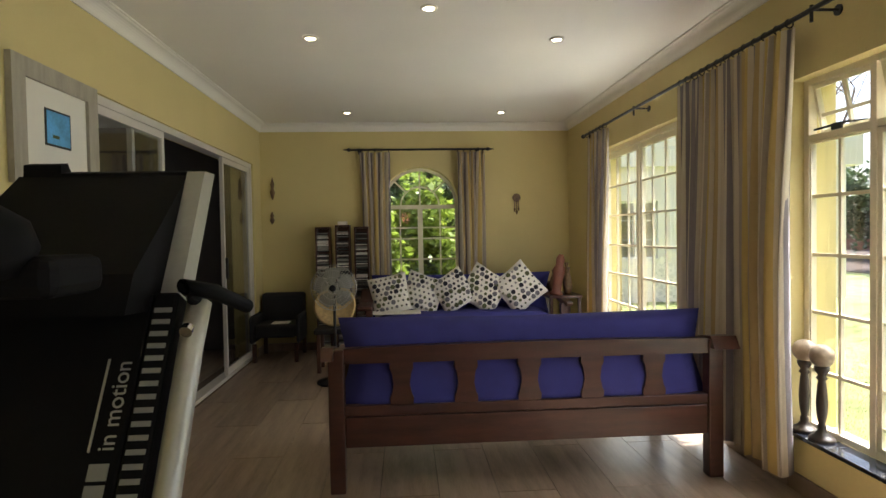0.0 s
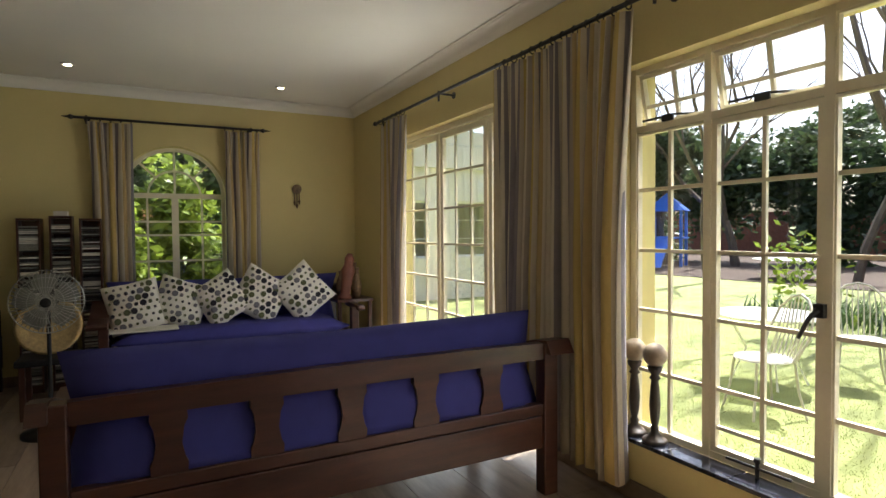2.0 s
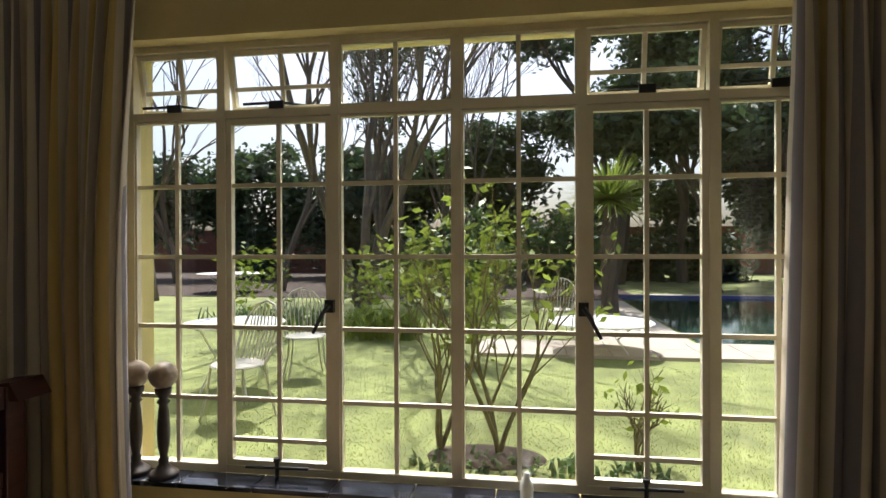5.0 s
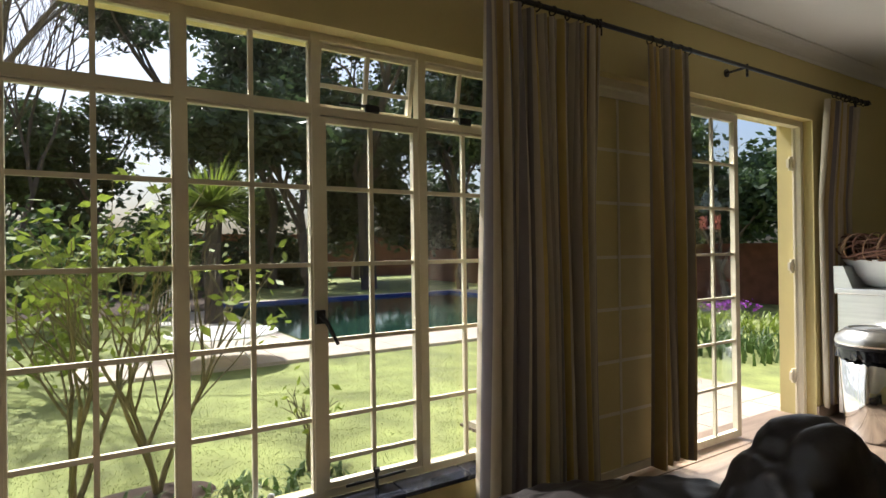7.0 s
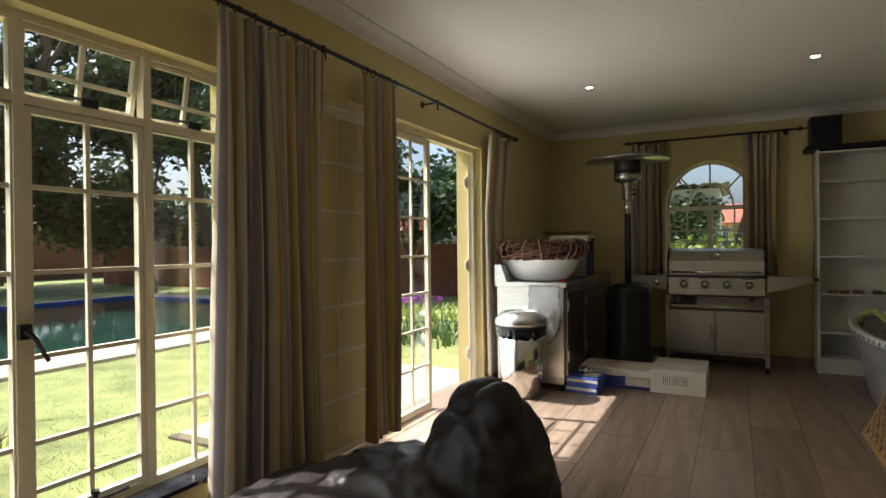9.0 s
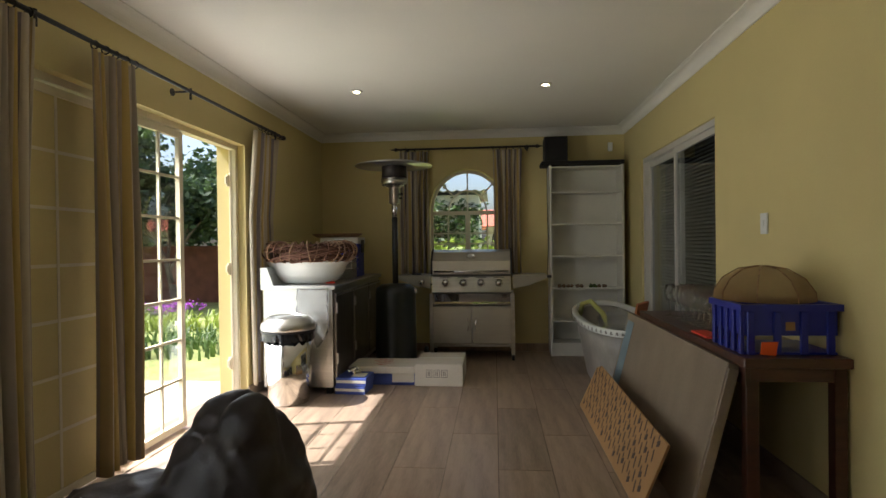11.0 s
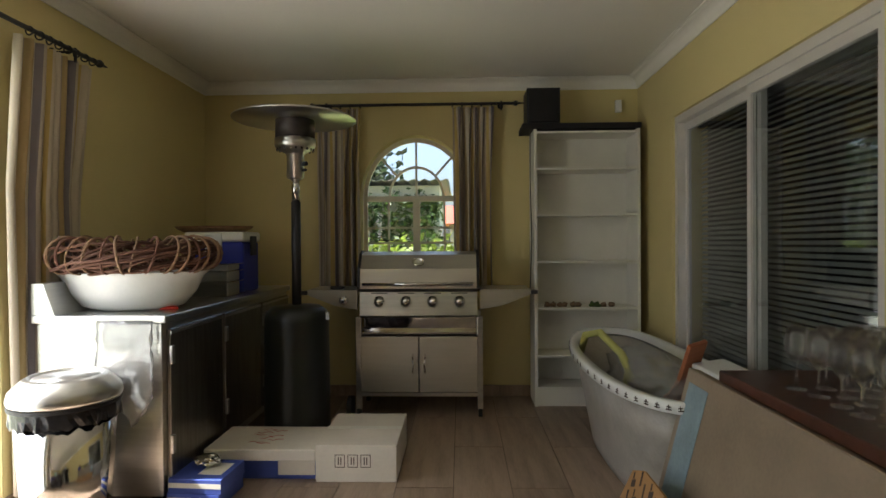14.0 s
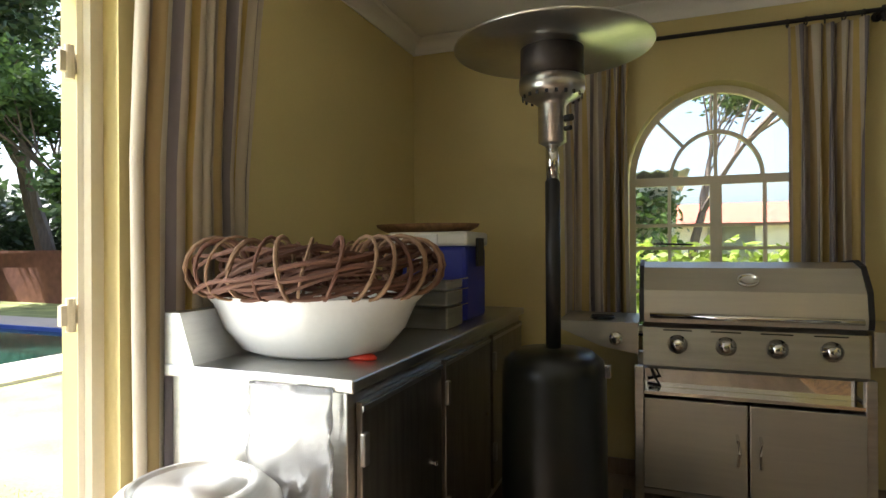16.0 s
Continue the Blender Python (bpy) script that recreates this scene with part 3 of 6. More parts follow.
def rod(a, b, brackets, wall, rings):
    r = thing("curtain_rod", pose(0, 0, 0), "black wrought iron curtain rod with rings", "curtain rod")
    a, b = Vector(a), Vector(b)
    bm = bmesh.new()
    tube(bm, a, b, 0.012)
    part("pole", bm, M_IRON, r)
    d = (b - a).normalized()
    for e, s in ((a, -1), (b, 1)):
        bm = bmesh.new()
        bmesh.ops.create_uvsphere(bm, u_segments=10, v_segments=8, radius=0.022, matrix=Matrix.Translation(e + d * s * 0.02))
        tube(bm, e + d * s * 0.035, e + d * s * 0.09, 0.012, 0.003)
        part("finial", bm, M_IRON, r)
    for f in brackets:
        p = a + (b - a) * f
        q = p + Vector(wall)
        bm = bmesh.new()
        tube(bm, p, q, 0.007)
        tube(bm, p + Vector((0, 0, 0.02)), p - Vector((0, 0, 0.055)), 0.008)
        tube(bm, q - Vector(wall) * 0.06, q, 0.025)
        part("bracket", bm, M_IRON, r)
    ring = bmesh.new()
    n1, n2 = 14, 5
    vs = [[ring.verts.new(((0.02 + 0.004 * math.cos(2 * math.pi * j / n2)) * math.cos(2 * math.pi * i / n1), 0.004 * math.sin(2 * math.pi * j / n2),
                           (0.02 + 0.004 * math.cos(2 * math.pi * j / n2)) * math.sin(2 * math.pi * i / n1))) for j in range(n2)] for i in range(n1)]
    for i in range(n1):
        for j in range(n2):
            ring.faces.new((vs[i][j], vs[(i + 1) % n1][j], vs[(i + 1) % n1][(j + 1) % n2], vs[i][(j + 1) % n2]))
    me = finish("ring", ring, M_IRON)
    turn = 0 if abs(d.y) > 0.5 else 90
    for t0, t1, n in rings:
        for i in range(n):
            c = t0 + (t1 - t0) * i / (n - 1)
            p = Vector((a.x, c, a.z - 0.008)) if turn == 0 else Vector((c, a.y, a.z - 0.008))
            shared("ring", me, pose(p.x, p.y, p.z, 0, 0, turn + 12 * math.sin(i * 2.3)), r)
    return r


ZR = 2.315
rod((2.72, 6.52, ZR), (2.72, -2.50, ZR), (0.02, 0.14, 0.36, 0.50, 0.68, 0.82, 0.98), (XE - 2.72, 0, 0),
    [(3.42, 4.48, 13), (5.92, 6.42, 6), (0.42, 1.06, 8), (-0.30, 0.02, 5), (-2.46, -2.0, 8)])
curtain(3.40, 4.50, 0.12, ZR - 0.03, 3, flare=0.93)
curtain(5.90, 6.42, 0.10, ZR - 0.03, 8, flare=0.8)
curtain(0.40, 1.08, 0.04, ZR - 0.03, 5)
curtain(-0.31, 0.03, 0.14, ZR - 0.03, 2, flare=0.9)
curtain(-2.52, -1.97, 0.10, ZR - 0.03, 6, x=2.765, flare=0.98, back=0.045, flat=0.42)
rod((0.26, YN - 0.10, 2.33), (1.84, YN - 0.10, 2.33), (0.06, 0.94), (0, 0.10, 0), [(0.38, 0.70, 5), (1.50, 1.80, 5)])
curtain(0.36, 0.71, 0.75, 2.30, 11, x=YN - 0.10, axis="x", flare=0.9)
curtain(1.49, 1.82, 0.75, 2.30, 12, x=YN - 0.10, axis="x", flare=0.95)
rod((0.24, YS + 0.10, 2.43), (1.88, YS + 0.10, 2.43), (0.06, 0.94), (0, -0.10, 0), [(0.42, 0.74, 5), (1.50, 1.84, 5)])
curtain(0.40, 0.74, 0.90, 2.40, 14, x=YS + 0.10, axis="x", flare=0.95)
curtain(1.50, 1.86, 0.90, 2.40, 15, x=YS + 0.10, axis="x")

# ---- downlights ----
dl = thing("downlight", pose(0.28, 4.63, ZC), "small round recessed ceiling downlight, lit", "downlight", "ceiling downlights")
bm = bmesh.new()
lathe(bm, [(0.052, -0.001), (0.052, -0.008), (0.046, -0.014), (0.034, -0.012), (0.034, -0.001)])
part("trim_ring", bm, M_ALU, dl, smooth=True)
bm = bmesh.new()
lathe(bm, [(0.033, -0.003), (0.028, -0.010), (0.012, -0.012)])
part("lamp", bm, M_BULB, dl, "glowing warm lamp")
for x, y in ((1.93, 4.63), (0.28, 6.9), (1.93, 6.9), (1.04, 4.12), (0.28, -2.21), (1.93, -2.21)):
    copy_thing(dl, pose(x, y, ZC))

# ---- things below ----
def legs(parent, pts, z1, s, material, taper=0.0):
    for x, y in pts:
        part("leg", B((x - s / 2, x + s / 2, y - s / 2, y + s / 2, 0, z1), bevel=0.004), material, parent)


def pillow(bm, sx, sy, sz, n=10, soft=2.5):
    """A soft block: flat in the middle, rounded and slack at its edges."""
    tops, bots = [], []
    for i in range(n + 1):
        ra, rb = [], []
        for j in range(n + 1):
            u, v = 2 * i / n - 1, 2 * j / n - 1
            h = (1 - abs(u) ** soft) ** 0.5 * (1 - abs(v) ** soft) ** 0.5
            h = h * sz / 2 * (1 + 0.12 * noise.noise((u * 2.1 + sx * 7, v * 2.3, sy)))
            pin = 1 - 0.06 * (1 - abs(u)) * abs(v) - 0.06 * (1 - abs(v)) * abs(u)
            ra.append(bm.verts.new((u * sx / 2 * pin, v * sy / 2 * pin, h + 0.004)))
            rb.append(bm.verts.new((u * sx / 2 * pin, v * sy / 2 * pin, -h - 0.004)))
        tops.append(ra)
        bots.append(rb)
    for i in range(n):
        for j in range(n):
            bm.faces.new((tops[i][j], tops[i + 1][j], tops[i + 1][j + 1], tops[i][j + 1]))
            bm.faces.new((bots[i][j + 1], bots[i + 1][j + 1], bots[i + 1][j], bots[i][j]))
    for i in range(n):
        for a, b, c, d in ((tops[i][0], bots[i][0], bots[i + 1][0], tops[i + 1][0]), (tops[i][n], tops[i + 1][n], bots[i + 1][n], bots[i][n]),
                           (tops[0][i], tops[0][i + 1], bots[0][i + 1], bots[0][i]), (tops[n][i], bots[n][i], bots[n][i + 1], tops[n][i + 1])):
            bm.faces.new((a, b, c, d))


def sofa(m, width, label, splats):
    """A wooden bench sofa. Its back stands at y = 0 and it faces +y."""
    s = thing("sofa", m, label, "sofa", "matching wooden sofas")
    w = width / 2
    for x in (-w + 0.04, w - 0.04):
        part("back_leg", B((x - 0.04, x + 0.04, 0.0, 0.075, 0, 0.75), bevel=0.006), M_WOOD, s)
        part("front_leg", B((x - 0.035, x + 0.035, 0.72, 0.79, 0, 0.60), bevel=0.006), M_WOOD, s)
        side = -1 if x < 0 else 1
        bm = bmesh.new()
        prism(bm, [(-0.04, 0.70), (0.0, 0.765), (0.10, 0.755), (0.55, 0.63), (0.84, 0.62), (0.86, 0.60), (0.84, 0.575), (0.5, 0.585), (0.1, 0.70)], "x", x - 0.05 + 0.02 * side, x + 0.05 + 0.06 * side)
        part("armrest", bm, M_WOOD, s)
        part("side_rail", B((x - 0.02, x + 0.02, 0.076, 0.72, 0.26, 0.38), bevel=0.004), M_WOOD, s)
    bm = bmesh.new()
    n = 12
    top = [(-w + 0.081 + (width - 0.162) * i / n, 0.765 - 0.012 * abs(2 * i / n - 1) ** 2) for i in range(n + 1)]
    prism(bm, top + [(w - 0.081, 0.675), (-w + 0.081, 0.675)], "y", 0.008, 0.06)
    part("top_rail", bm, M_WOOD, s)
    part("lower_rail", B((-w + 0.081, w - 0.081, 0.01, 0.06, 0.40, 0.455), bevel=0.006), M_WOOD, s)
    part("apron", B((-w + 0.081, w - 0.081, 0.015, 0.05, 0.235, 0.395), bevel=0.006), M_WOOD, s)
    part("front_rail", B((-w + 0.076, w - 0.076, 0.74, 0.775, 0.25, 0.38), bevel=0.006), M_WOOD, s)
    for i in range(splats):
        x = -w + 0.04 + (width - 0.08) * (i + 1) / (splats + 1)
        bm = bmesh.new()
        half = [(0.060, 0.455), (0.062, 0.49), (0.052, 0.51), (0.042, 0.56), (0.050, 0.62), (0.062, 0.645), (0.060, 0.675)]
        prism(bm, [(x + a, z) for a, z in half] + [(x - a, z) for a, z in half[::-1]], "y", 0.012, 0.045)
        part("splat", bm, M_WOOD, s)
    bm = bmesh.new()
    pillow(bm, width - 0.07, 0.50, 0.20, 16, 10)
    bmesh.ops.transform(bm, matrix=pose(0, 0.15, 0.645, 80, 0, 0), verts=bm.verts)
    part("back_cushion", bm, M_BLUE, s, "blue violet cotton back cushion", smooth=True)
    bm = bmesh.new()
    pillow(bm, width - 0.18, 0.60, 0.15, 14, 10)
    bmesh.ops.transform(bm, matrix=pose(0, 0.48, 0.44), verts=bm.verts)
    part("seat_cushion", bm, M_BLUE, s, "blue violet cotton seat cushion", smooth=True)
    part("seat_base", B((-w + 0.09, w - 0.09, 0.08, 0.73, 0.34, 0.37)), M_WOOD, s)
    return s


sofa(pose(1.52, 3.73, 0), 2.10, "dark wooden slatted-back sofa with blue violet cushions", 5)
sofa(pose(1.50, 7.36, 0, 0, 0, 180), 2.10, "dark wooden sofa with blue cushions and spotted pillows", 5)

# spotted scatter cushions on the far sofa
dots = random.Random(4)
M_DOT = [mat("dark_dot", (0.02, 0.02, 0.03), 0.9), mat("olive_dot", (0.10, 0.11, 0.05), 0.9), mat("grey_dot", (0.16, 0.15, 0.17), 0.9)]
for k, (x, z, turn, sz) in enumerate(((0.70, 0.70, 12, 0.42), (1.05, 0.70, -20, 0.42), (1.38, 0.72, 32, 0.41), (1.72, 0.73, -34, 0.45), (2.10, 0.74, 38, 0.46))):
    c = thing("scatter_cushion", pose(x, 6.90 + 0.03 * (k % 2), z, 72, 0, 0) @ pose(0, 0, 0, 0, 0, turn), "white cotton cushion with dark and olive spots", "cushion", "spotted cushions on the sofa")
    bm = bmesh.new()
    pillow(bm, sz, sz, 0.15, 12, 2.2)
    part("cover", bm, M_CLOTHDOT, c, smooth=True)
    for a in range(7):
        for b in range(7):
            i = (a * 2 + b + dots.randint(0, 1)) % 3
            u, v = -0.88 + 1.76 * (a + 0.25 + 0.5 * (b % 2)) / 7, -0.88 + 1.76 * (b + 0.5) / 7
            h = (1 - abs(u) ** 2.2) ** 0.5 * (1 - abs(v) ** 2.2) ** 0.5 * 0.075
            rr = dots.choice((0.011, 0.016, 0.026))
            bm = bmesh.new()
            lathe(bm, [(rr, h * 0.86), (rr, h + 0.011), (rr * 0.8, h + 0.012)], u * sz / 2, v * sz / 2, seg=9)
            part("spot", bm, M_DOT[i], c)
solo("throw", B((0.50, 1.02, 6.62, 6.86, 0.519, 0.532), bevel=0.006), M_CLOTHDOT, "folded white throw on the sofa seat", "throw")

# disc towers
for k, x in enumerate((-0.13, 0.09, 0.30)):
    r = thing("disc_rack", pose(x, 7.18, 0), "tall dark wooden rack filled with discs", "disc rack", "disc racks by the window")
    h = 1.42 + (0.02 if k == 1 else 0)
    for nm, b in (("side_panel", (0, 0.014, 0, 0.17, 0, h)), ("side_panel", (0.146, 0.16, 0, 0.17, 0, h)), ("back_panel", (0.014, 0.146, 0.158, 0.17, 0, h)), ("top_panel", (0, 0.16, 0, 0.17, h + 0.001, h + 0.018)), ("plinth", (0.014, 0.146, 0.01, 0.157, 0, 0.06))):
        part(nm, B(b), M_WOOD, r)
    rr = random.Random(k)
    me = [finish("disc_case", B((0.016, 0.144, 0, 0.14, 0, 0.0095)), m_) for m_ in (M_BLACK, M_PICWHITE, M_GREY, M_CARD)]
    z = 0.07
    while z < h - 0.05:
        if rr.random() < 0.85:
            shared("disc_case", me[rr.choice((0, 0, 0, 1, 2, 2, 3))], pose(0, 0.008 + rr.uniform(0, 0.008), z), r)
        z += 0.0135
solo("paper_box", B((0.12, 0.22, 7.20, 7.30, 1.46, 1.50), bevel=0.003), M_CARD, "small cardboard box on a disc rack", "box")

# pedestal fan
fan = thing("pedestal_fan", pose(0.22, 6.0, 0), "grey pedestal fan with a wire cage, switched off", "fan")
bm = bmesh.new()
lathe(bm, [(0.17, 0.0), (0.17, 0.02), (0.06, 0.05), (0.02, 0.06)])
part("base", bm, M_BLACK, fan, smooth=True)
bm = bmesh.new()
tube(bm, (0, 0, 0.05), (0, 0, 0.86), 0.013)
part("pole", bm, M_BLACK, fan)
bm = bmesh.new()
tube(bm, (0, 0.10, 0.87), (0, 0.0, 0.87), 0.05, 0.06, 16)
part("motor", bm, M_BLACK, fan)
bm = bmesh.new()
for rad, y in ((0.205, -0.04), (0.16, -0.085), (0.10, -0.10), (0.05, -0.105), (0.205, -0.02)):
    pipe(bm, [(rad * math.cos(a), y, 0.87 + rad * math.sin(a)) for a in np.linspace(0, 2 * math.pi, 33)], 0.0025, 5)
for i in range(48):
    a = 2 * math.pi * i / 48
    pipe(bm, [(0.03 * math.cos(a), -0.106, 0.87 + 0.03 * math.sin(a)), (0.12 * math.cos(a), -0.098, 0.87 + 0.12 * math.sin(a)), (0.205 * math.cos(a), -0.03, 0.87 + 0.205 * math.sin(a)), (0.06 * math.cos(a), 0.03, 0.87 + 0.06 * math.sin(a))], 0.002, 4)
part("cage", bm, M_SILVER, fan)
for i in range(5):
    a = 2 * math.pi * i / 5 + 0.4
    bm = bmesh.new()
    prism(bm, [(0.03 * math.cos(a), 0.87 + 0.03 * math.sin(a))] + [(0.18 * f * math.cos(a + b), 0.87 + 0.18 * f * math.sin(a + b)) for f, b in ((0.75, -0.55), (1.03, -0.3), (1.06, 0.25), (0.8, 0.6))], "y", -0.03, -0.026)
    part("blade", bm, M_GREY, fan)
bm = bmesh.new()
lathe(bm, [(0.03, 0.0), (0.03, 0.012), (0.015, 0.016)])
bmesh.ops.transform(bm, matrix=pose(0, -0.10, 0.87, 90, 0, 0), verts=bm.verts)
part("hub_cap", bm, M_BLACK, fan)
# round straw tray behind the fan, on a stool
bm = bmesh.new()
lathe(bm, [(0.20, 0.0), (0.21, 0.02), (0.19, 0.03), (0.17, 0.012), (0.02, 0.01)])
solo("straw_tray", bm, mat("pale_straw", (0.50, 0.36, 0.16), 0.8, vary=0.3, scale=30, bump=0.3), "round pale straw tray standing on a stool", "tray", smooth=True, m=pose(0.16, 6.50, 0.645, 82, 0, 0))
st = thing("stool", pose(0.16, 6.50, 0), "low black stool carrying a straw tray", "stool")
part("seat", B((-0.19, 0.19, -0.17, 0.17, 0.38, 0.43), bevel=0.012), M_BLACKCLOTH, st)
legs(st, ((-0.15, -0.13), (0.15, -0.13), (-0.15, 0.13), (0.15, 0.13)), 0.38, 0.035, M_WOOD)

# black armchair in the corner
ch = thing("armchair", pose(-0.53, 7.12, 0), "black armchair with papers on its seat", "armchair")
for nm, b in (("seat", (-0.22, 0.22, -0.22, 0.20, 0.26, 0.40)), ("backrest", (-0.24, 0.24, 0.20, 0.34, 0.26, 0.70)), ("armrest", (-0.27, -0.221, -0.24, 0.199, 0.2, 0.50)), ("armrest", (0.221, 0.27, -0.24, 0.199, 0.2, 0.50))):
    part(nm, B(b, bevel=0.03), M_BLACKCLOTH, ch, smooth=False)
for x, y in ((-0.22, -0.2), (0.22, -0.2), (-0.22, 0.28), (0.22, 0.28)):
    part("leg", B((x - 0.02, x + 0.02, y - 0.02, y + 0.02, 0, 0.199)), M_WOOD, ch)
solo("paper_sheet", B((-0.58, -0.40, 6.95, 7.12, 0.404, 0.410)), M_PICWHITE, "loose white papers on the armchair seat", "papers", m=pose(0, 0, 0))

# corner table with carved ornaments
ct = thing("side_table", pose(2.58, 7.02, 0), "small dark wooden side table in the corner", "side table")
part("tabletop", B((-0.17, 0.2, -0.22, 0.25, 0.62, 0.65), bevel=0.005), M_WOOD, ct)
legs(ct, ((-0.14, -0.19), (0.17, -0.19), (-0.14, 0.22), (0.17, 0.22)), 0.62, 0.035, M_WOOD)
M_TERRA = mat("red_brown_carving", (0.15, 0.05, 0.028), 0.6, vary=0.3, scale=12, bump=0.2)
bm = bmesh.new()
lathe(bm, [(0.06, 0), (0.07, 0.02), (0.045, 0.05), (0.05, 0.18), (0.065, 0.28), (0.04, 0.34), (0.045, 0.40), (0.02, 0.45)], seg=10, sx=1.1, sy=0.8)
solo("carved_figure", bm, M_TERRA, "red-brown carved wooden ornament on the side table", "figurine", smooth=True, m=pose(2.50, 6.86, 0.65, 0, 8, 0))
for x, y, r0, h in ((2.66, 6.95, 0.05, 0.30), (2.56, 7.14, 0.06, 0.26), (2.70, 7.14, 0.045, 0.34)):
    bm = bmesh.new()
    lathe(bm, [(r0 * 0.7, 0), (r0, h * 0.3), (r0 * 0.8, h * 0.6), (r0 * 0.4, h * 0.85), (r0 * 0.55, h)], seg=12)
    solo("carved_vase", bm, M_CARVED, "small carved brown vase on the side table", "vase", "vases on the side table", smooth=True, m=pose(x, y, 0.65))

# wall ornaments
for x, z, h in ((-0.66, 1.90, 0.26), (-0.67, 1.56, 0.14)):
    bm = bmesh.new()
    lathe(bm, [(0.006, 0), (0.02, h * 0.15), (0.03, h * 0.35), (0.015, h * 0.5), (0.024, h * 0.7), (0.012, h * 0.85), (0.004, h)], seg=10, sy=0.5)
    solo("wall_ornament", bm, M_CARVED, "slim dark carved ornament hung on the wall", "wall ornament", "corner ornaments", smooth=True, m=pose(x, YN - 0.018, z - h / 2))
ko = thing("wall_hanging", pose(2.21, YN - 0.012, 1.70), "small brass and dark wall hanging with pendants", "wall ornament")
bm = bmesh.new()
lathe(bm, [(0.05, 0), (0.05, 0.01), (0.02, 0.016)], seg=14)
bmesh.ops.transform(bm, matrix=pose(0, 0.005, 0.06, 90, 0, 0), verts=bm.verts)
part("disc", bm, M_CARVED, ko)
for x, h in ((-0.025, 0.09), (0.0, 0.12), (0.025, 0.08)):
    bm = bmesh.new()
    tube(bm, (x, -0.004, 0.02), (x, -0.004, 0.02 - h), 0.005)
    tube(bm, (x, -0.004, 0.02 - h), (x, -0.004, -0.02 - h), 0.014, 0.006)
    part("pendant", bm, M_CARVED, ko)

# framed picture
pic = thing("framed_picture", pose(XW, 3.68, 1.87), "blue seascape print in a wide limed grey frame", "picture")
H, V = 0.335, 0.28
part("frame", B((0.002, 0.03, -H, -H + 0.09, -V, V), (0.002, 0.03, H - 0.09, H, -V, V), (0.002, 0.03, -H + 0.09, H - 0.09, -V, -V + 0.085), (0.002, 0.03, -H + 0.09, H - 0.09, V - 0.085, V)), M_FRAMEGREY, pic)
part("mount", B((0.003, 0.014, -H + 0.09, H - 0.09, -V + 0.085, V - 0.085)), M_PICWHITE, pic)
part("inner_frame", B((0.0145, 0.018, -0.10, 0.10, -0.085, 0.09)), M_BLACK, pic)
part("print", B((0.0185, 0.020, -0.09, 0.09, -0.075, 0.08)), M_PICBLUE, pic, "blue sea print with a pale sky")
part("island", B((0.0205, 0.0215, -0.05, 0.0, -0.045, -0.03)), M_LEAFDARK, pic)

# folded treadmill
tm = thing("treadmill", pose(-0.09, 2.52, 0), "folded black treadmill with silver uprights", "treadmill")
tilt = pose(0, -0.50, 0.15, -29, 0, 0)


def tilted(b, bevel=0.0):
    bm = B(b, bevel=bevel)
    bmesh.ops.transform(bm, matrix=tilt, verts=bm.verts)
    return bm


part("deck", tilted((-0.26, 0.22, -0.02, 0.05, 0.0, 1.16), 0.008), M_TREAD, tm)
for x0, x1 in ((-0.335, -0.265), (0.225, 0.295)):
    part("side_rail", tilted((x0, x1, -0.03, 0.06, -0.02, 1.16), 0.01), M_TREAD, tm)
    for i in range(16):
        bm = B((x0 + 0.010, x1 - 0.010, -0.034, -0.0305, -0.007, 0.007))
        bmesh.ops.transform(bm, matrix=tilt @ pose(0, 0, 0.56 + i * 0.036), verts=bm.verts)
        part("grip_rib", bm, M_GREY, tm)
for x in (-0.41, 0.345):
    bm = bmesh.new()
    pipe(bm, [(x + 0.0, -0.56, 0.06), (x + 0.0, -0.30, 0.5), (x, -0.02, 1.02), (x - 0.0, 0.06, 1.14)], 0.036, 10)
    part("lower_upright", bm, M_SILVER, tm, "silver metal upright", smooth=True)
    bm = bmesh.new()
    prism(bm, [(0.03, 1.06), (0.34, 1.57), (0.44, 1.57), (0.14, 1.06)], "x", x - 0.13, x - 0.07)
    part("upper_upright", bm, M_SILVER, tm)
    bm = bmesh.new()
    pipe(bm, [(x, 0.02, 1.16), (x, -0.06, 1.20), (x + 0.03, 0.10, 1.17), (x + 0.08, 0.28, 1.10)], 0.024, 10)
    part("handrail", bm, M_TREAD, tm, smooth=True)
    part("foot", B((x - 0.04, x + 0.04, -0.62, 0.45, 0.0, 0.06), bevel=0.01), M_TREAD, tm)
bm = bmesh.new()
prism(bm, [(-0.12, 1.13), (-0.06, 1.24), (0.36, 1.56), (0.40, 1.52), (0.08, 1.12)], "x", -0.36, 0.21)
part("console", bm, M_TREAD, tm)
bm = bmesh.new()
prism(bm, [(0.33, 1.20), (0.36, 1.60), (0.40, 1.61), (0.44, 1.55), (0.40, 1.20)], "x", -0.345, -0.22)
prism(bm, [(0.33, 1.30), (0.36, 1.57), (0.40, 1.58), (0.44, 1.52), (0.40, 1.30)], "x", -0.22, 0.21)
part("console_back", bm, M_TREAD, tm)
bm = bmesh.new()
lathe(bm, [(0.17, 0.0), (0.19, 0.05), (0.18, 0.11), (0.13, 0.16), (0.04, 0.18)], seg=24, sx=1.35, sy=0.9)
bmesh.ops.transform(bm, matrix=pose(-0.13, -0.34, 1.26, 12, 0, 0), verts=bm.verts)
part("console_hood", bm, M_TREAD, tm, smooth=True)
part("front_bar", B((-0.36, 0.17, -0.36, -0.12, 1.20, 1.30), bevel=0.03), M_TREAD, tm)
bm = bmesh.new()
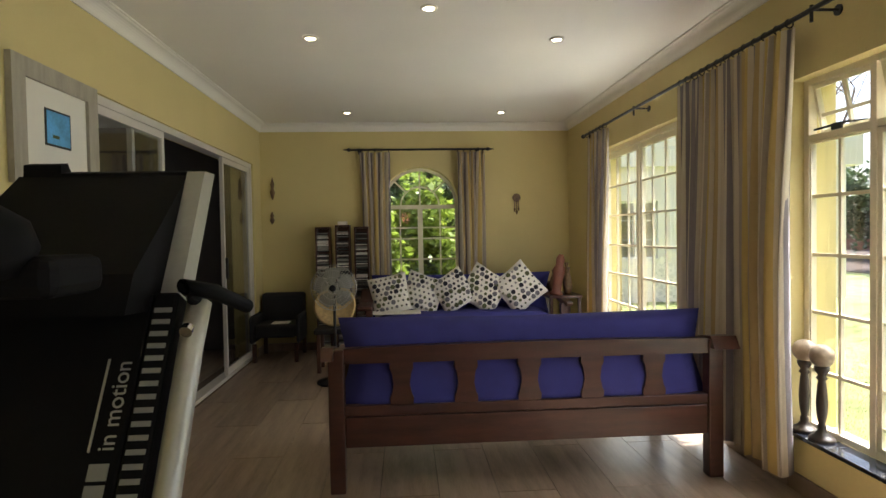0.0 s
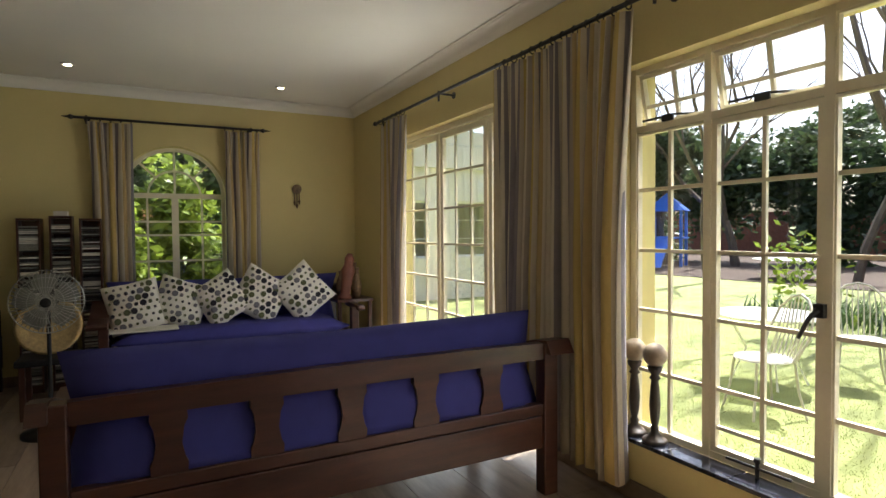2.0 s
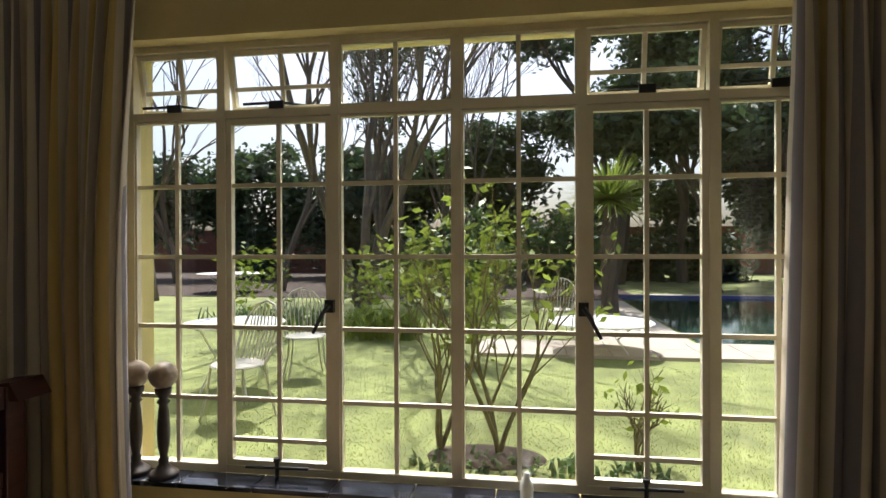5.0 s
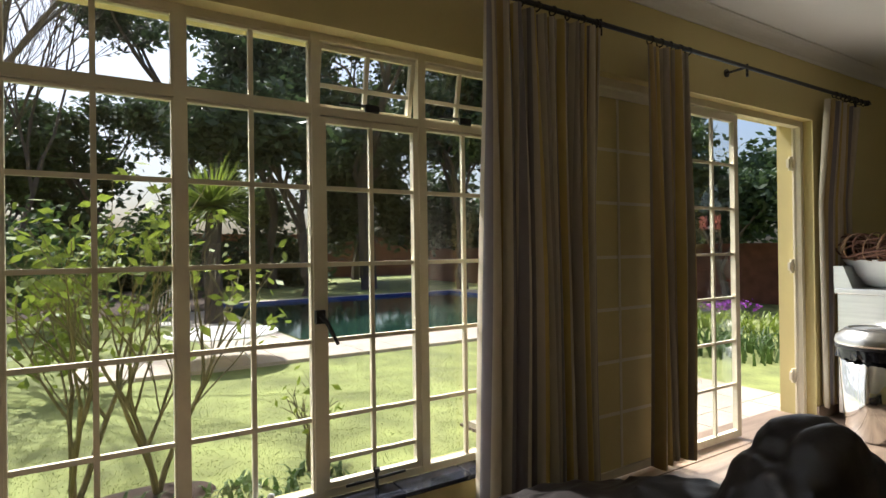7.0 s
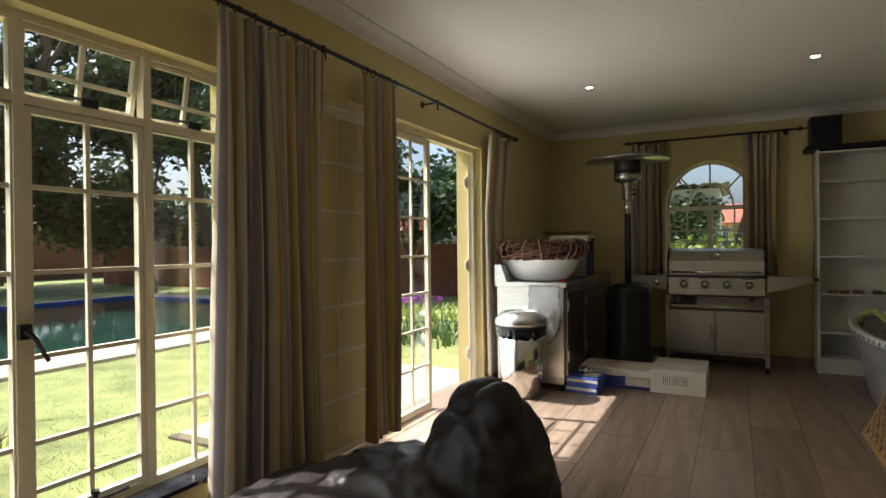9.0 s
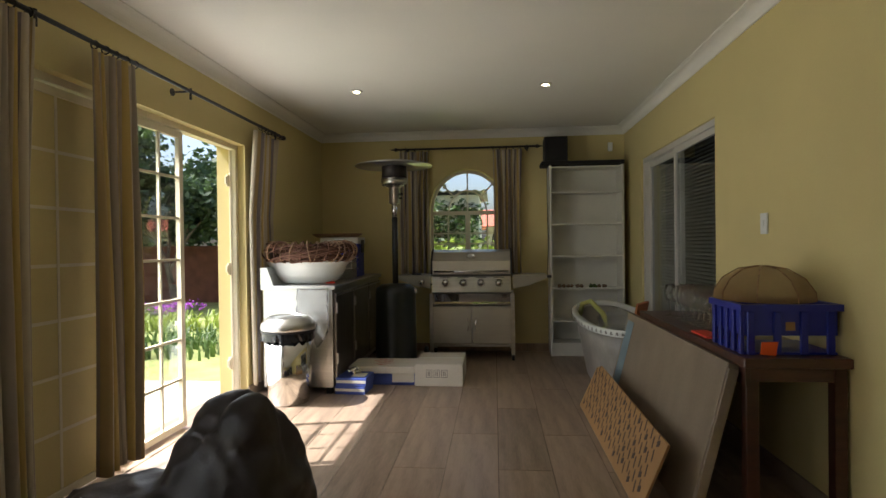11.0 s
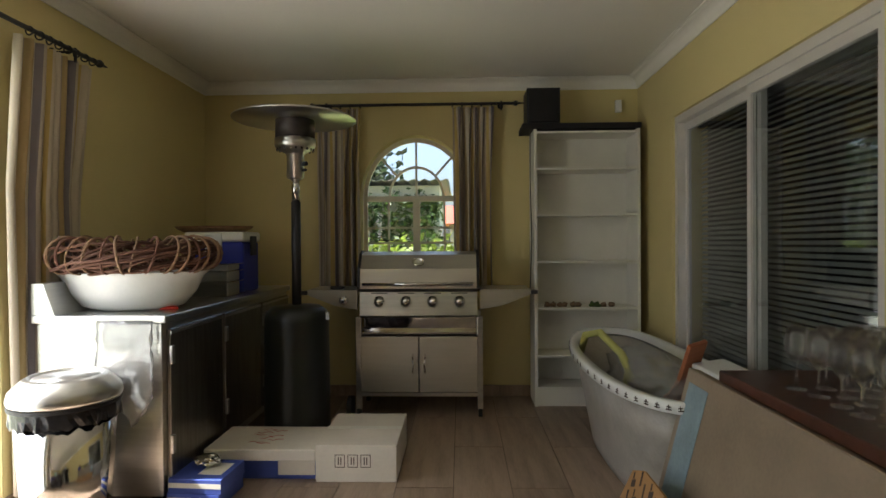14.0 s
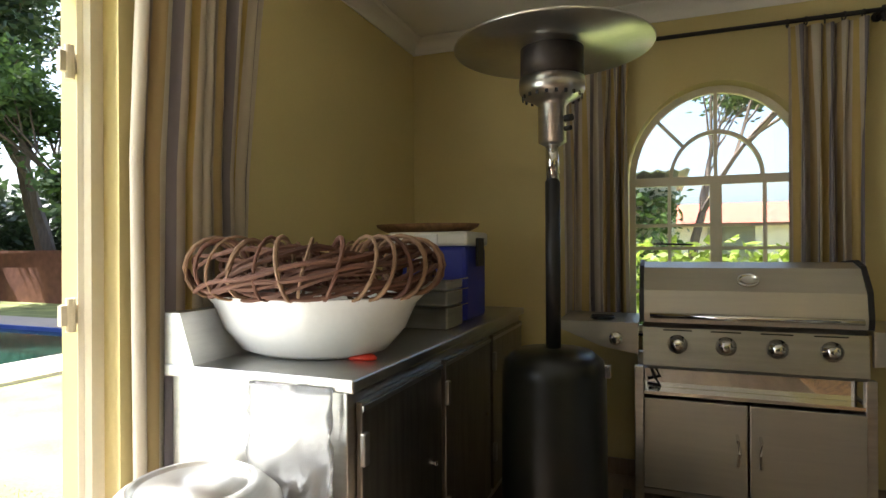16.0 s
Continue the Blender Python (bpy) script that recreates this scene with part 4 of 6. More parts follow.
tube(bm, (0.345, -0.055, 1.07), (0.345, -0.035, 1.08), 0.018, seg=14)
part("screw", bm, M_CHROME, tm)
# plain lettering bars on the deck, and a readable line
for i in range(5):
    part("logo_bar", tilted((0.145, 0.195, -0.0235, -0.0205, 0.43 + i * 0.052, 0.472 + i * 0.052)), M_GREY, tm)
txt = bpy.data.curves.new("lettering", "FONT")
txt.body, txt.size, txt.extrude = "in motion", 0.062, 0.001
tob = new("lettering", txt)
txt.materials.append(M_SILVER)
tob.parent = tm
tob.matrix_basis = tilt @ Matrix.Translation((0.198, -0.0225, 0.71)) @ Matrix.Rotation(radians(90), 4, "X") @ Matrix.Rotation(radians(90), 4, "Z")
part("letter_frame", tilted((0.132, 0.138, -0.0235, -0.0205, 0.71, 0.96)), M_SILVER, tm)

# candlesticks with stone balls
for x, y in ((2.856, 3.385), (2.864, 3.515)):
    c = thing("candlestick", pose(x, y, ZB0), "dark turned wooden stick with a banded stone ball", "candlestick", "candlesticks on the sill")
    bm = bmesh.new()
    lathe(bm, [(0.056, 0), (0.058, 0.012), (0.05, 0.02), (0.035, 0.03), (0.018, 0.05), (0.02, 0.07), (0.014, 0.08), (0.022, 0.12), (0.026, 0.18), (0.020, 0.26), (0.016, 0.29), (0.026, 0.30), (0.016, 0.315), (0.03, 0.335), (0.034, 0.355), (0.02, 0.36)], seg=18)
    part("stem", bm, mat("dark_turned_wood", (0.03, 0.02, 0.014), 0.4, vary=0.5, scale=20), c, smooth=True)
    bm = bmesh.new()
    bmesh.ops.create_uvsphere(bm, u_segments=20, v_segments=14, radius=0.055, matrix=Matrix.Translation((0, 0, 0.408)))
    part("ball", bm, M_STONEBALL, c, "banded cream and brown stone ball", smooth=True)
# small white bottle on the sill
bm = bmesh.new()
lathe(bm, [(0.022, 0), (0.024, 0.01), (0.024, 0.06), (0.018, 0.075), (0.012, 0.08), (0.012, 0.10), (0.006, 0.104)], seg=16)
solo("plastic_bottle", bm, M_ENAMEL, "small white plastic bottle on the black sill", "bottle", smooth=True, m=pose(2.84, 1.93, ZB0))

# bean bag: a high slumped corner, a low body and soft ridged folds
bm = bmesh.new()
for c, r in (((2.12, 1.02, 0.17), (0.50, 0.60, 0.22)), ((1.70, 0.66, 0.30), (0.27, 0.27, 0.36)), ((1.74, 0.60, 0.56), (0.15, 0.15, 0.16)), ((1.63, 0.71, 0.60), (0.10, 0.11, 0.14)),
             ((1.98, 0.82, 0.22), (0.36, 0.36, 0.24)), ((2.32, 1.30, 0.13), (0.34, 0.40, 0.18)), ((1.86, 1.18, 0.17), (0.32, 0.30, 0.19))):
    made = bmesh.ops.create_icosphere(bm, subdivisions=5, radius=1.0)["verts"]
    for v in made:
        p = v.co.copy()
        crease = 1 - 2 * abs(noise.noise(p * 2.1 + Vector(c)))
        fine = 1 - 2 * abs(noise.noise(Vector((p.x * 5, p.y * 3, p.z * 2)) + Vector(c) * 3))
        q = p * (1 + 0.10 * noise.noise(p * 1.6 + Vector(c)) + 0.09 * crease ** 3 + 0.05 * fine ** 3)
        v.co = Vector((c[0] + q.x * r[0], c[1] + q.y * r[1], max(0.0, c[2] + q.z * r[2])))
bb = solo("bean_bag", bm, M_LEATHER, "slumped dark brown leather bean bag", "bean bag", smooth=True)
rm = bb.modifiers.new("skin", "REMESH")
rm.mode, rm.voxel_size, rm.use_smooth_shade = "VOXEL", 0.012, True
sm = bb.modifiers.new("soft", "SMOOTH")
sm.factor, sm.iterations = 0.5, 7

# ---- the south end ----
# stainless work cabinet
cab = thing("steel_cabinet", pose(2.12, -2.06, 0), "stainless steel work cabinet with doors darkened for shade", "cabinet")
CL = 1.95
part("body", B((0.01, 0.63, -CL, 0.0, 0.06, 0.905), bevel=0.004), M_STAINLESS, cab)
part("worktop", B((-0.02, 0.645, -CL - 0.01, 0.02, 0.906, 0.945), bevel=0.006), M_STAINLESS, cab)
bm = bmesh.new()
prism(bm, [(0.53, 0.945), (0.585, 1.10), (0.645, 1.10), (0.645, 0.945)], "y", -CL, 0.015)
part("splashback", bm, M_STAINLESS, cab)
# darker copy of the body's steel: the front's shade is in the colour
M_SHADEDSTEEL = mat("brushed_steel_in_shade", (0.30, 0.28, 0.25), 0.35, metal=1.0, vary=0.3, scale=3, grain=40, stretch=(1, 14, 1))
for i in range(3):
    y1 = -0.04 - i * 0.645
    d = part("door", B((-0.012, 0.009, y1 - 0.60, y1, 0.12, 0.87), bevel=0.004), M_SHADEDSTEEL, cab)
    part("edge_trim", B((-0.016, -0.0125, y1 - 0.60, y1, 0.845, 0.86)), M_STAINLESS, d)
    for z in (0.70, 0.26):
        part("hinge", B((-0.03, -0.0125, y1 - 0.012, y1 + 0.018, z, z + 0.09), bevel=0.004), M_STAINLESS, d)
    bm = bmesh.new()
    tube(bm, (-0.0125, y1 - 0.52, 0.52), (-0.022, y1 - 0.52, 0.52), 0.008)
    part("lock", bm, M_CHROME, d)
for x, y in ((0.06, -0.06), (0.58, -0.06), (0.06, -CL + 0.06), (0.58, -CL + 0.06)):
    part("foot", B((x - 0.025, x + 0.025, y - 0.025, y + 0.025, 0, 0.06)), M_BLACK, cab)
# torn plastic film on the cabinet's end
bm = bmesh.new()
rr = random.Random(3)
n = 14
g = [[bm.verts.new((2.16 + 0.28 * i / n + 0.02 * noise.noise((i * 0.7, j * 0.5, 1)), -2.045 + 0.016 * noise.noise((i * 0.9, j * 0.8, 5)) + 0.012, 0.92 - (0.10 + 0.42 * (1 - abs(i / n - 0.35))) * j / n)) for j in range(n + 1)] for i in range(n + 1)]
for i in range(n):
    for j in range(n):
        bm.faces.new((g[i][j], g[i + 1][j], g[i + 1][j + 1], g[i][j + 1]))
fl = solo("plastic_film", bm, M_FILM, "torn clear plastic film peeling off the cabinet", "plastic film", smooth=True)
fl.modifiers.new("thick", "SOLIDIFY").thickness = 0.001

# enamel basin
ZW = 0.946
bas = thing("enamel_basin", pose(2.44, -2.36, ZW), "large white enamelled basin on the steel worktop", "basin")
bm = bmesh.new()
lathe(bm, [(0.19, 0.0), (0.25, 0.02), (0.31, 0.09), (0.345, 0.17), (0.37, 0.195), (0.375, 0.20), (0.36, 0.20), (0.335, 0.17), (0.30, 0.09), (0.24, 0.03), (0.02, 0.02)], seg=40, sx=1.05, sy=0.74)
part("bowl", bm, M_ENAMEL, bas, smooth=True)
# vine wreath
wr = thing("vine_wreath", pose(2.43, -2.36, ZW + 0.205), "woven wreath of dry brown vines lying on the basin", "wreath")
rr = random.Random(12)
for k in range(16):
    pts = []
    ph, tw, ra = rr.uniform(0, 6.28), rr.choice((1, 1, 2, 3)), rr.uniform(0.05, 0.085)
    r0 = 0.36 + rr.uniform(-0.03, 0.03)
    for i in range(61):
        a = 2 * math.pi * i / 60
        b = ph + tw * a
        rad = r0 + ra * math.cos(b)
        pts.append((rad * math.cos(a) * 0.985, rad * math.sin(a) * 0.80, 0.075 + ra * 0.95 * math.sin(b) + 0.006 * math.sin(9 * a + k)))
    bm = bmesh.new()
    pipe(bm, pts, rr.uniform(0.006, 0.010), 6)
    part("vine", bm, M_VINE, wr)
for k in range(34):
    a0 = 2 * math.pi * k / 34 + rr.uniform(-0.06, 0.06)
    lean = rr.uniform(-0.07, 0.07)
    ra = rr.uniform(0.078, 0.098)
    pts = []
    for i in range(19):
        b = 2 * math.pi * i / 16
        a = a0 + lean * math.sin(b)
        rad = 0.36 + ra * 1.05 * math.cos(b)
        pts.append((rad * math.cos(a) * 0.985, rad * math.sin(a) * 0.80, 0.085 + ra * math.sin(b)))
    bm = bmesh.new()
    pipe(bm, pts, rr.uniform(0.004, 0.009), 6)
    part("vine_loop", bm, M_VINEPALE if k % 3 else M_VINE, wr)
bm = bmesh.new()
lathe(bm, [(0.05, 0), (0.052, 0.008), (0.04, 0.016), (0.01, 0.02)], seg=14, sy=0.6)
solo("red_saucer", bm, M_RED, "small red plastic saucer on the worktop", "saucer", smooth=True, m=pose(2.22, -2.30, ZW))
# cool box
cb = thing("cool_box", pose(2.40, -3.42, ZW), "blue plastic cool box with a pale lid", "cool box")
part("body", B((-0.20, 0.20, -0.16, 0.16, 0, 0.36), bevel=0.02), M_CRATE, cb)
part("lid", B((-0.21, 0.21, -0.17, 0.17, 0.361, 0.43), bevel=0.015), M_CREAM, cb, "pale grey plastic lid")
part("latch", B((-0.225, -0.211, -0.05, 0.05, 0.26, 0.40), bevel=0.004), M_BLACK, cb)
part("clip", B((-0.06, 0.06, 0.161, 0.18, 0.28, 0.42), bevel=0.005), M_ENAMEL, cb)
bm = bmesh.new()
lathe(bm, [(0.22, 0), (0.27, 0.025), (0.28, 0.04), (0.26, 0.04), (0.21, 0.012), (0.02, 0.01)], seg=28, sy=0.6)
solo("wicker_tray", bm, M_WICKER, "oval brown wicker tray on the cool box", "tray", smooth=True, m=pose(2.46, -3.40, ZW + 0.432))
pt = thing("steel_dish", pose(2.36, -3.08, ZW), "stacked stainless steel serving dishes", "dish")
for i, z in enumerate((0.0, 0.10, 0.17)):
    part("pan", B((-0.17, 0.17, -0.10, 0.10, z + 0.001, z + (0.095, 0.065, 0.04)[i]), bevel=0.008), M_STAINLESS, pt)
    part("rim", B((-0.19, 0.19, -0.12, 0.12, z + (0.0955, 0.0655, 0.0405)[i], z + (0.099, 0.069, 0.045)[i])), M_CHROME, pt)

# pedal bin
bn = thing("steel_bin", pose(2.44, -1.83, 0), "polished steel bin with a domed lid and black liner", "bin")
bm = bmesh.new()
lathe(bm, [(0.155, 0), (0.165, 0.01), (0.20, 0.58), (0.19, 0.58)], seg=36)
part("body", bm, M_CHROME, bn, smooth=True)
bm = bmesh.new()
lathe(bm, [(0.215, 0.60), (0.222, 0.62), (0.215, 0.655), (0.17, 0.70), (0.15, 0.712), (0.144, 0.708), (0.140, 0.694), (0.134, 0.694), (0.130, 0.704), (0.02, 0.716)], seg=36)
part("lid", bm, M_STAINLESS, bn, smooth=True)
bm = bmesh.new()
lathe(bm, [(0.207, 0.585), (0.219, 0.586), (0.219, 0.601), (0.207, 0.601)], seg=36)
part("collar", bm, M_BLACK, bn)
bm = bmesh.new()
rings = []
for j, z in enumerate((0.60, 0.56, 0.52)):
    rings.append([bm.verts.new(((0.206 + 0.010 * j * noise.noise((k * 0.9, j, 0)) + 0.006) * math.cos(2 * math.pi * k / 60), (0.206 + 0.010 * j * noise.noise((k * 0.9, j, 0)) + 0.006) * math.sin(2 * math.pi * k / 60), z + 0.02 * (j == 2) * noise.noise((k * 0.6, 7, 0)))) for k in range(60)])
for a, b in zip(rings, rings[1:]):
    for k in range(60):
        bm.faces.new((a[k], a[(k + 1) % 60], b[(k + 1) % 60], b[k]))
part("liner", bm, mat("black_bin_liner", (0.01, 0.01, 0.011), 0.2, vary=0.3, bump=0.4, grain=40), bn, "crumpled black plastic liner")

# boxes on the floor
b1 = thing("carton", pose(1.03, -2.95, 0), "flat white cardboard carton with handling marks", "carton")
part("body", B((0, 0.44, 0, 0.57, 0, 0.20), bevel=0.004), M_CARD, b1)
part("tape", B((0.0, 0.441, 0.25, 0.30, 0.2005, 0.2015)), M_CREAM, b1)
for i in range(3):
    x = 0.28 - i * 0.07
    part("handling_mark", B((x, x + 0.055, 0.5702, 0.5712, 0.08, 0.084), (x, x + 0.055, 0.5702, 0.5712, 0.146, 0.15), (x, x + 0.004, 0.5702, 0.5712, 0.084, 0.146), (x + 0.051, x + 0.055, 0.5702, 0.5712, 0.084, 0.146), (x + 0.018, x + 0.024, 0.5702, 0.5712, 0.095, 0.135), (x + 0.032, x + 0.038, 0.5702, 0.5712, 0.095, 0.135)), M_INK, b1)
b2 = thing("carton", pose(1.48, -2.76, 0), "open white cardboard carton with loose papers", "carton")
part("body", B((0, 0.58, 0, 0.34, 0, 0.11), bevel=0.004), M_PAPERBLUE, b2)
part("flap", B((-0.01, 0.60, -0.01, 0.38, 0.112, 0.175), bevel=0.006), M_CARD, b2)
part("flap", B((0.0, 0.20, 0.345, 0.36, 0.03, 0.111)), M_CARD, b2)
M_REDINK = mat("red_pen_marks", (0.45, 0.10, 0.07), 0.8)
rr = random.Random(5)
for i in range(9):
    bm = bmesh.new()
    x, y = 0.22 + rr.uniform(0, 0.12), 0.05 + 0.03 * i
    pipe(bm, [(x + 0.02 * k + rr.uniform(-0.01, 0.01), y + rr.uniform(-0.015, 0.015), 0.1765) for k in range(5)], 0.0016, 4)
    part("pen_mark", bm, M_REDINK, b2)
for z, dx in ((0, 0), (0.072, -0.008)):
    b3 = thing("blue_box", pose(1.84 + dx, -2.32, z, 0, 0, -4 - 60 * dx), "flat blue and white printed box on the floor", "box", "stacked blue boxes")
    part("body", B((0, 0.27, 0, 0.26, 0, 0.07), bevel=0.003), M_PAPERBLUE, b3)
    part("stripe", B((0.001, 0.269, 0.2605, 0.2615, 0.026, 0.05)), M_PICWHITE, b3)
    part("label", B((0.03, 0.15, 0.05, 0.2, 0.0703, 0.0712)), M_PICWHITE, b3)
bm = bmesh.new()
bmesh.ops.create_icosphere(bm, subdivisions=3, radius=0.055)
for v in bm.verts:
    v.co = Vector((v.co.x * 1.2, v.co.y, v.co.z * 0.55)) * (1 + 0.35 * noise.noise(v.co * 45))
solo("crumpled_foil", bm, M_CHROME, "crumpled silver foil on the blue boxes", "foil", m=pose(1.99, -2.24, 0.172))

# patio heater
ht = thing("patio_heater", pose(1.745, -3.0, 0), "tall patio heater with dark tank housing and steel reflector", "patio heater")
bm = bmesh.new()
lathe(bm, [(0.215, 0), (0.22, 0.02), (0.21, 0.05), (0.205, 0.80), (0.195, 0.85), (0.15, 0.885), (0.04, 0.895)], seg=32)
part("tank_housing", bm, M_GREENBLACK, ht, smooth=True)
bm = bmesh.new()
tube(bm, (0, 0, 0.89), (0, 0, 1.56), 0.030, seg=16)
part("pole", bm, M_BLACK, ht, smooth=True)
bm = bmesh.new()
tube(bm, (0, 0, 1.56), (0, 0, 1.72), 0.026, seg=16)
part("upper_pole", bm, M_CHROME, ht, smooth=True)
bm = bmesh.new()
lathe(bm, [(0.03, 1.70), (0.055, 1.715), (0.055, 1.86), (0.07, 1.875), (0.12, 1.90), (0.13, 1.92), (0.13, 1.965), (0.02, 1.97)], seg=28)
part("burner", bm, M_STAINLESS, ht, smooth=True)
for k in range(20):
    a = 2 * math.pi * k / 20
    bm = B((-0.006, 0.006, -0.002, 0.002, -0.012, 0.012))
    bmesh.ops.transform(bm, matrix=Matrix.Translation((0.118 * math.cos(a), 0.118 * math.sin(a), 1.898)) @ Matrix.Rotation(a + math.pi / 2, 4, "Z"), verts=bm.verts)
    part("air_slot", bm, M_BLACK, ht)
bm = bmesh.new()
lathe(bm, [(0.125, 1.97), (0.125, 2.11), (0.02, 2.115)], seg=28)
part("emitter", bm, mat("heat_darkened_steel", (0.06, 0.05, 0.045), 0.5, metal=0.7, vary=0.3, scale=10), ht, smooth=True)
bm = bmesh.new()
lathe(bm, [(0.39, 2.085), (0.393, 2.09), (0.38, 2.10), (0.25, 2.126), (0.05, 2.142), (0.01, 2.143), (0.01, 2.139), (0.05, 2.138), (0.25, 2.121), (0.376, 2.094)], seg=48)
part("reflector", bm, M_STAINLESS, ht, smooth=True)
bm = bmesh.new()
tube(bm, (-0.055, 0.03, 1.80), (-0.085, 0.045, 1.80), 0.014)
tube(bm, (-0.055, 0.03, 1.76), (-0.08, 0.045, 1.76), 0.01)
part("knob", bm, M_BLACK, ht)
part("housing_latch", B((-0.225, -0.20, 0.04, 0.06, 0.80, 0.85), bevel=0.003), M_CHROME, ht)

# gas barbecue
bq = thing("gas_barbecue", pose(0.99, -3.50, 0), "stainless steel gas barbecue on a two-door cart", "barbecue")
for x in (-0.45, 0.45):
    for y in (-0.04, -0.46):
        part("leg", B((x - 0.02, x + 0.02, y - 0.02, y + 0.02, 0.06, 0.74), bevel=0.003), M_STAINLESS, bq)
    part("side_panel", B((x - 0.008, x + 0.008, -0.438, -0.062, 0.16, 0.63)), M_STAINLESS, bq)
part("bottom_shelf", B((-0.43, 0.43, -0.45, -0.02, 0.155, 0.18)), M_STAINLESS, bq)
part("back_panel", B((-0.43, 0.43, -0.46, -0.45, 0.18, 0.63)), M_STAINLESS, bq)
part("middle_shelf", B((-0.43, 0.43, -0.45, -0.02, 0.615, 0.63)), M_CHROME, bq)
part("drip_tray", B((-0.425, 0.425, -0.13, -0.12, 0.631, 0.739)), mat("mirror_steel", (0.75, 0.76, 0.78), 0.04, metal=1.0, vary=0.04, bump=0.0), bq, "mirror-bright steel tray")
M_BBQDOOR = mat("satin_steel_panel", (0.50, 0.47, 0.40), 0.38, metal=0.85, vary=0.08, scale=3, grain=60, stretch=(1, 1, 14))
for s in (-1, 1):
    d = part("door", B((0.004 if s > 0 else -0.43, 0.43 if s > 0 else -0.004, -0.02, 0.0, 0.19, 0.60), bevel=0.004), M_BBQDOOR, bq)
    bm = bmesh.new()
    pipe(bm, [(0.045 * s, 0.0, 0.33), (0.045 * s, 0.03, 0.345), (0.04 * s, 0.035, 0.40), (0.045 * s, 0.03, 0.455), (0.045 * s, 0.0, 0.47)], 0.007)
    part("handle", bm, M_CHROME, d)
bm = bmesh.new()
prism(bm, [(0.0, 0.74), (0.035, 0.76), (0.02, 0.93), (-0.02, 0.95), (-0.40, 0.95), (-0.46, 0.74)], "x", -0.43, 0.43)
part("firebox", bm, M_STAINLESS, bq)
bm = bmesh.new()
prism(bm, [(0.03, 0.955), (0.035, 1.0), (0.02, 1.10), (-0.06, 1.20), (-0.16, 1.225), (-0.34, 1.215), (-0.44, 1.12), (-0.45, 0.955)], "x", -0.425, 0.425)
part("lid", bm, M_BBQDOOR, bq)
for x0 in (0.426, -0.445):
    bm = bmesh.new()
    prism(bm, [(0.035, 0.955), (0.042, 1.0), (0.025, 1.11), (-0.06, 1.21), (-0.16, 1.235), (-0.34, 1.225), (-0.45, 1.12), (-0.46, 0.955)], "x", x0, x0 + 0.019)
    part("lid_end_cap", bm, M_BLACK, bq)
bm = bmesh.new()
tube(bm, (-0.40, 0.075, 0.99), (0.40, 0.075, 0.99), 0.013)
for x in (-0.36, 0.36):
    tube(bm, (x, 0.03, 0.99), (x, 0.075, 0.99), 0.009)
part("lid_handle", bm, M_CHROME, bq, smooth=True)
bm = bmesh.new()
lathe(bm, [(0.045, 0), (0.045, 0.012), (0.038, 0.014), (0.036, 0.008), (0.01, 0.008)], seg=24, sy=0.75)
bmesh.ops.transform(bm, matrix=pose(0, 0.0, 1.145, -52, 0, 0), verts=bm.verts)
part("thermometer", bm, M_CHROME, bq, smooth=True)
for i in range(4):
    x = -0.30 + i * 0.195
    bm = bmesh.new()
    lathe(bm, [(0.042, 0), (0.042, 0.008), (0.028, 0.012), (0.026, 0.035), (0.01, 0.038)], seg=20)
    bmesh.ops.transform(bm, matrix=pose(x, 0.028, 0.86, -85, 0, 0), verts=bm.verts)
    part("knob", bm, M_CHROME, bq, smooth=True)
    part("vent_slot", B((x - 0.06, x + 0.06, 0.021, 0.024, 0.918, 0.924)), M_BLACK, bq)
for s in (-1, 1):
    bm = bmesh.new()
    prism(bm, [(0.452 * s, 0.90), (0.452 * s, 0.945), (0.82 * s, 0.945), (0.845 * s, 0.93), (0.80 * s, 0.90), (0.62 * s, 0.83), (0.452 * s, 0.80)], "y", -0.02, 0.005)
    box(bm, min(0.452 * s, 0.82 * s), max(0.452 * s, 0.82 * s), -0.42, -0.021, 0.925, 0.945)
    part("side_shelf", bm, M_BBQDOOR, bq)
    part("shelf_tip", B((min(0.82 * s, 0.87 * s), max(0.82 * s, 0.87 * s), -0.01, 0.02, 0.91, 0.94), bevel=0.006), M_BLACK, bq)
bm = bmesh.new()
lathe(bm, [(0.032, 0), (0.03, 0.03), (0.01, 0.034)], seg=16)
bmesh.ops.transform(bm, matrix=pose(0.55, 0.005, 0.87, -90, 0, 0), verts=bm.verts)
part("side_knob", bm, M_CHROME, bq, smooth=True)
for x in (-0.45, 0.45):
    for y in (-0.04, -0.46):
        w = bmesh.new()
        tube(w, (x - 0.014, y, 0.035), (x + 0.014, y, 0.035), 0.035, seg=16)
        wh = part("wheel", w, M_BLACK, bq)
bm = bmesh.new()
tube(bm, (0.485, 0.02, 0.085), (0.52, 0.02, 0.085), 0.085, seg=24)
wh = part("large_wheel", bm, M_BLACK, bq)
bm = bmesh.new()
tube(bm, (0.5, 0.02, 0.085), (0.525, 0.02, 0.085), 0.05, seg=20)
part("wheel_cap", bm, M_GREY, wh)
bm = bmesh.new()
pipe(bm, [(0.40, -0.05, 0.74), (0.38, 0.0, 0.70), (0.36, -0.02, 0.66), (0.41, -0.06, 0.655)], 0.008)
part("gas_hose", bm, M_BLACK, bq)
bm = bmesh.new()
bmesh.ops.create_icosphere(bm, subdivisions=2, radius=0.05)
for v in bm.verts:
    v.co = Vector((v.co.x * 1.3, v.co.y, v.co.z * 0.25)) * (1 + 0.4 * noise.noise(v.co * 30))
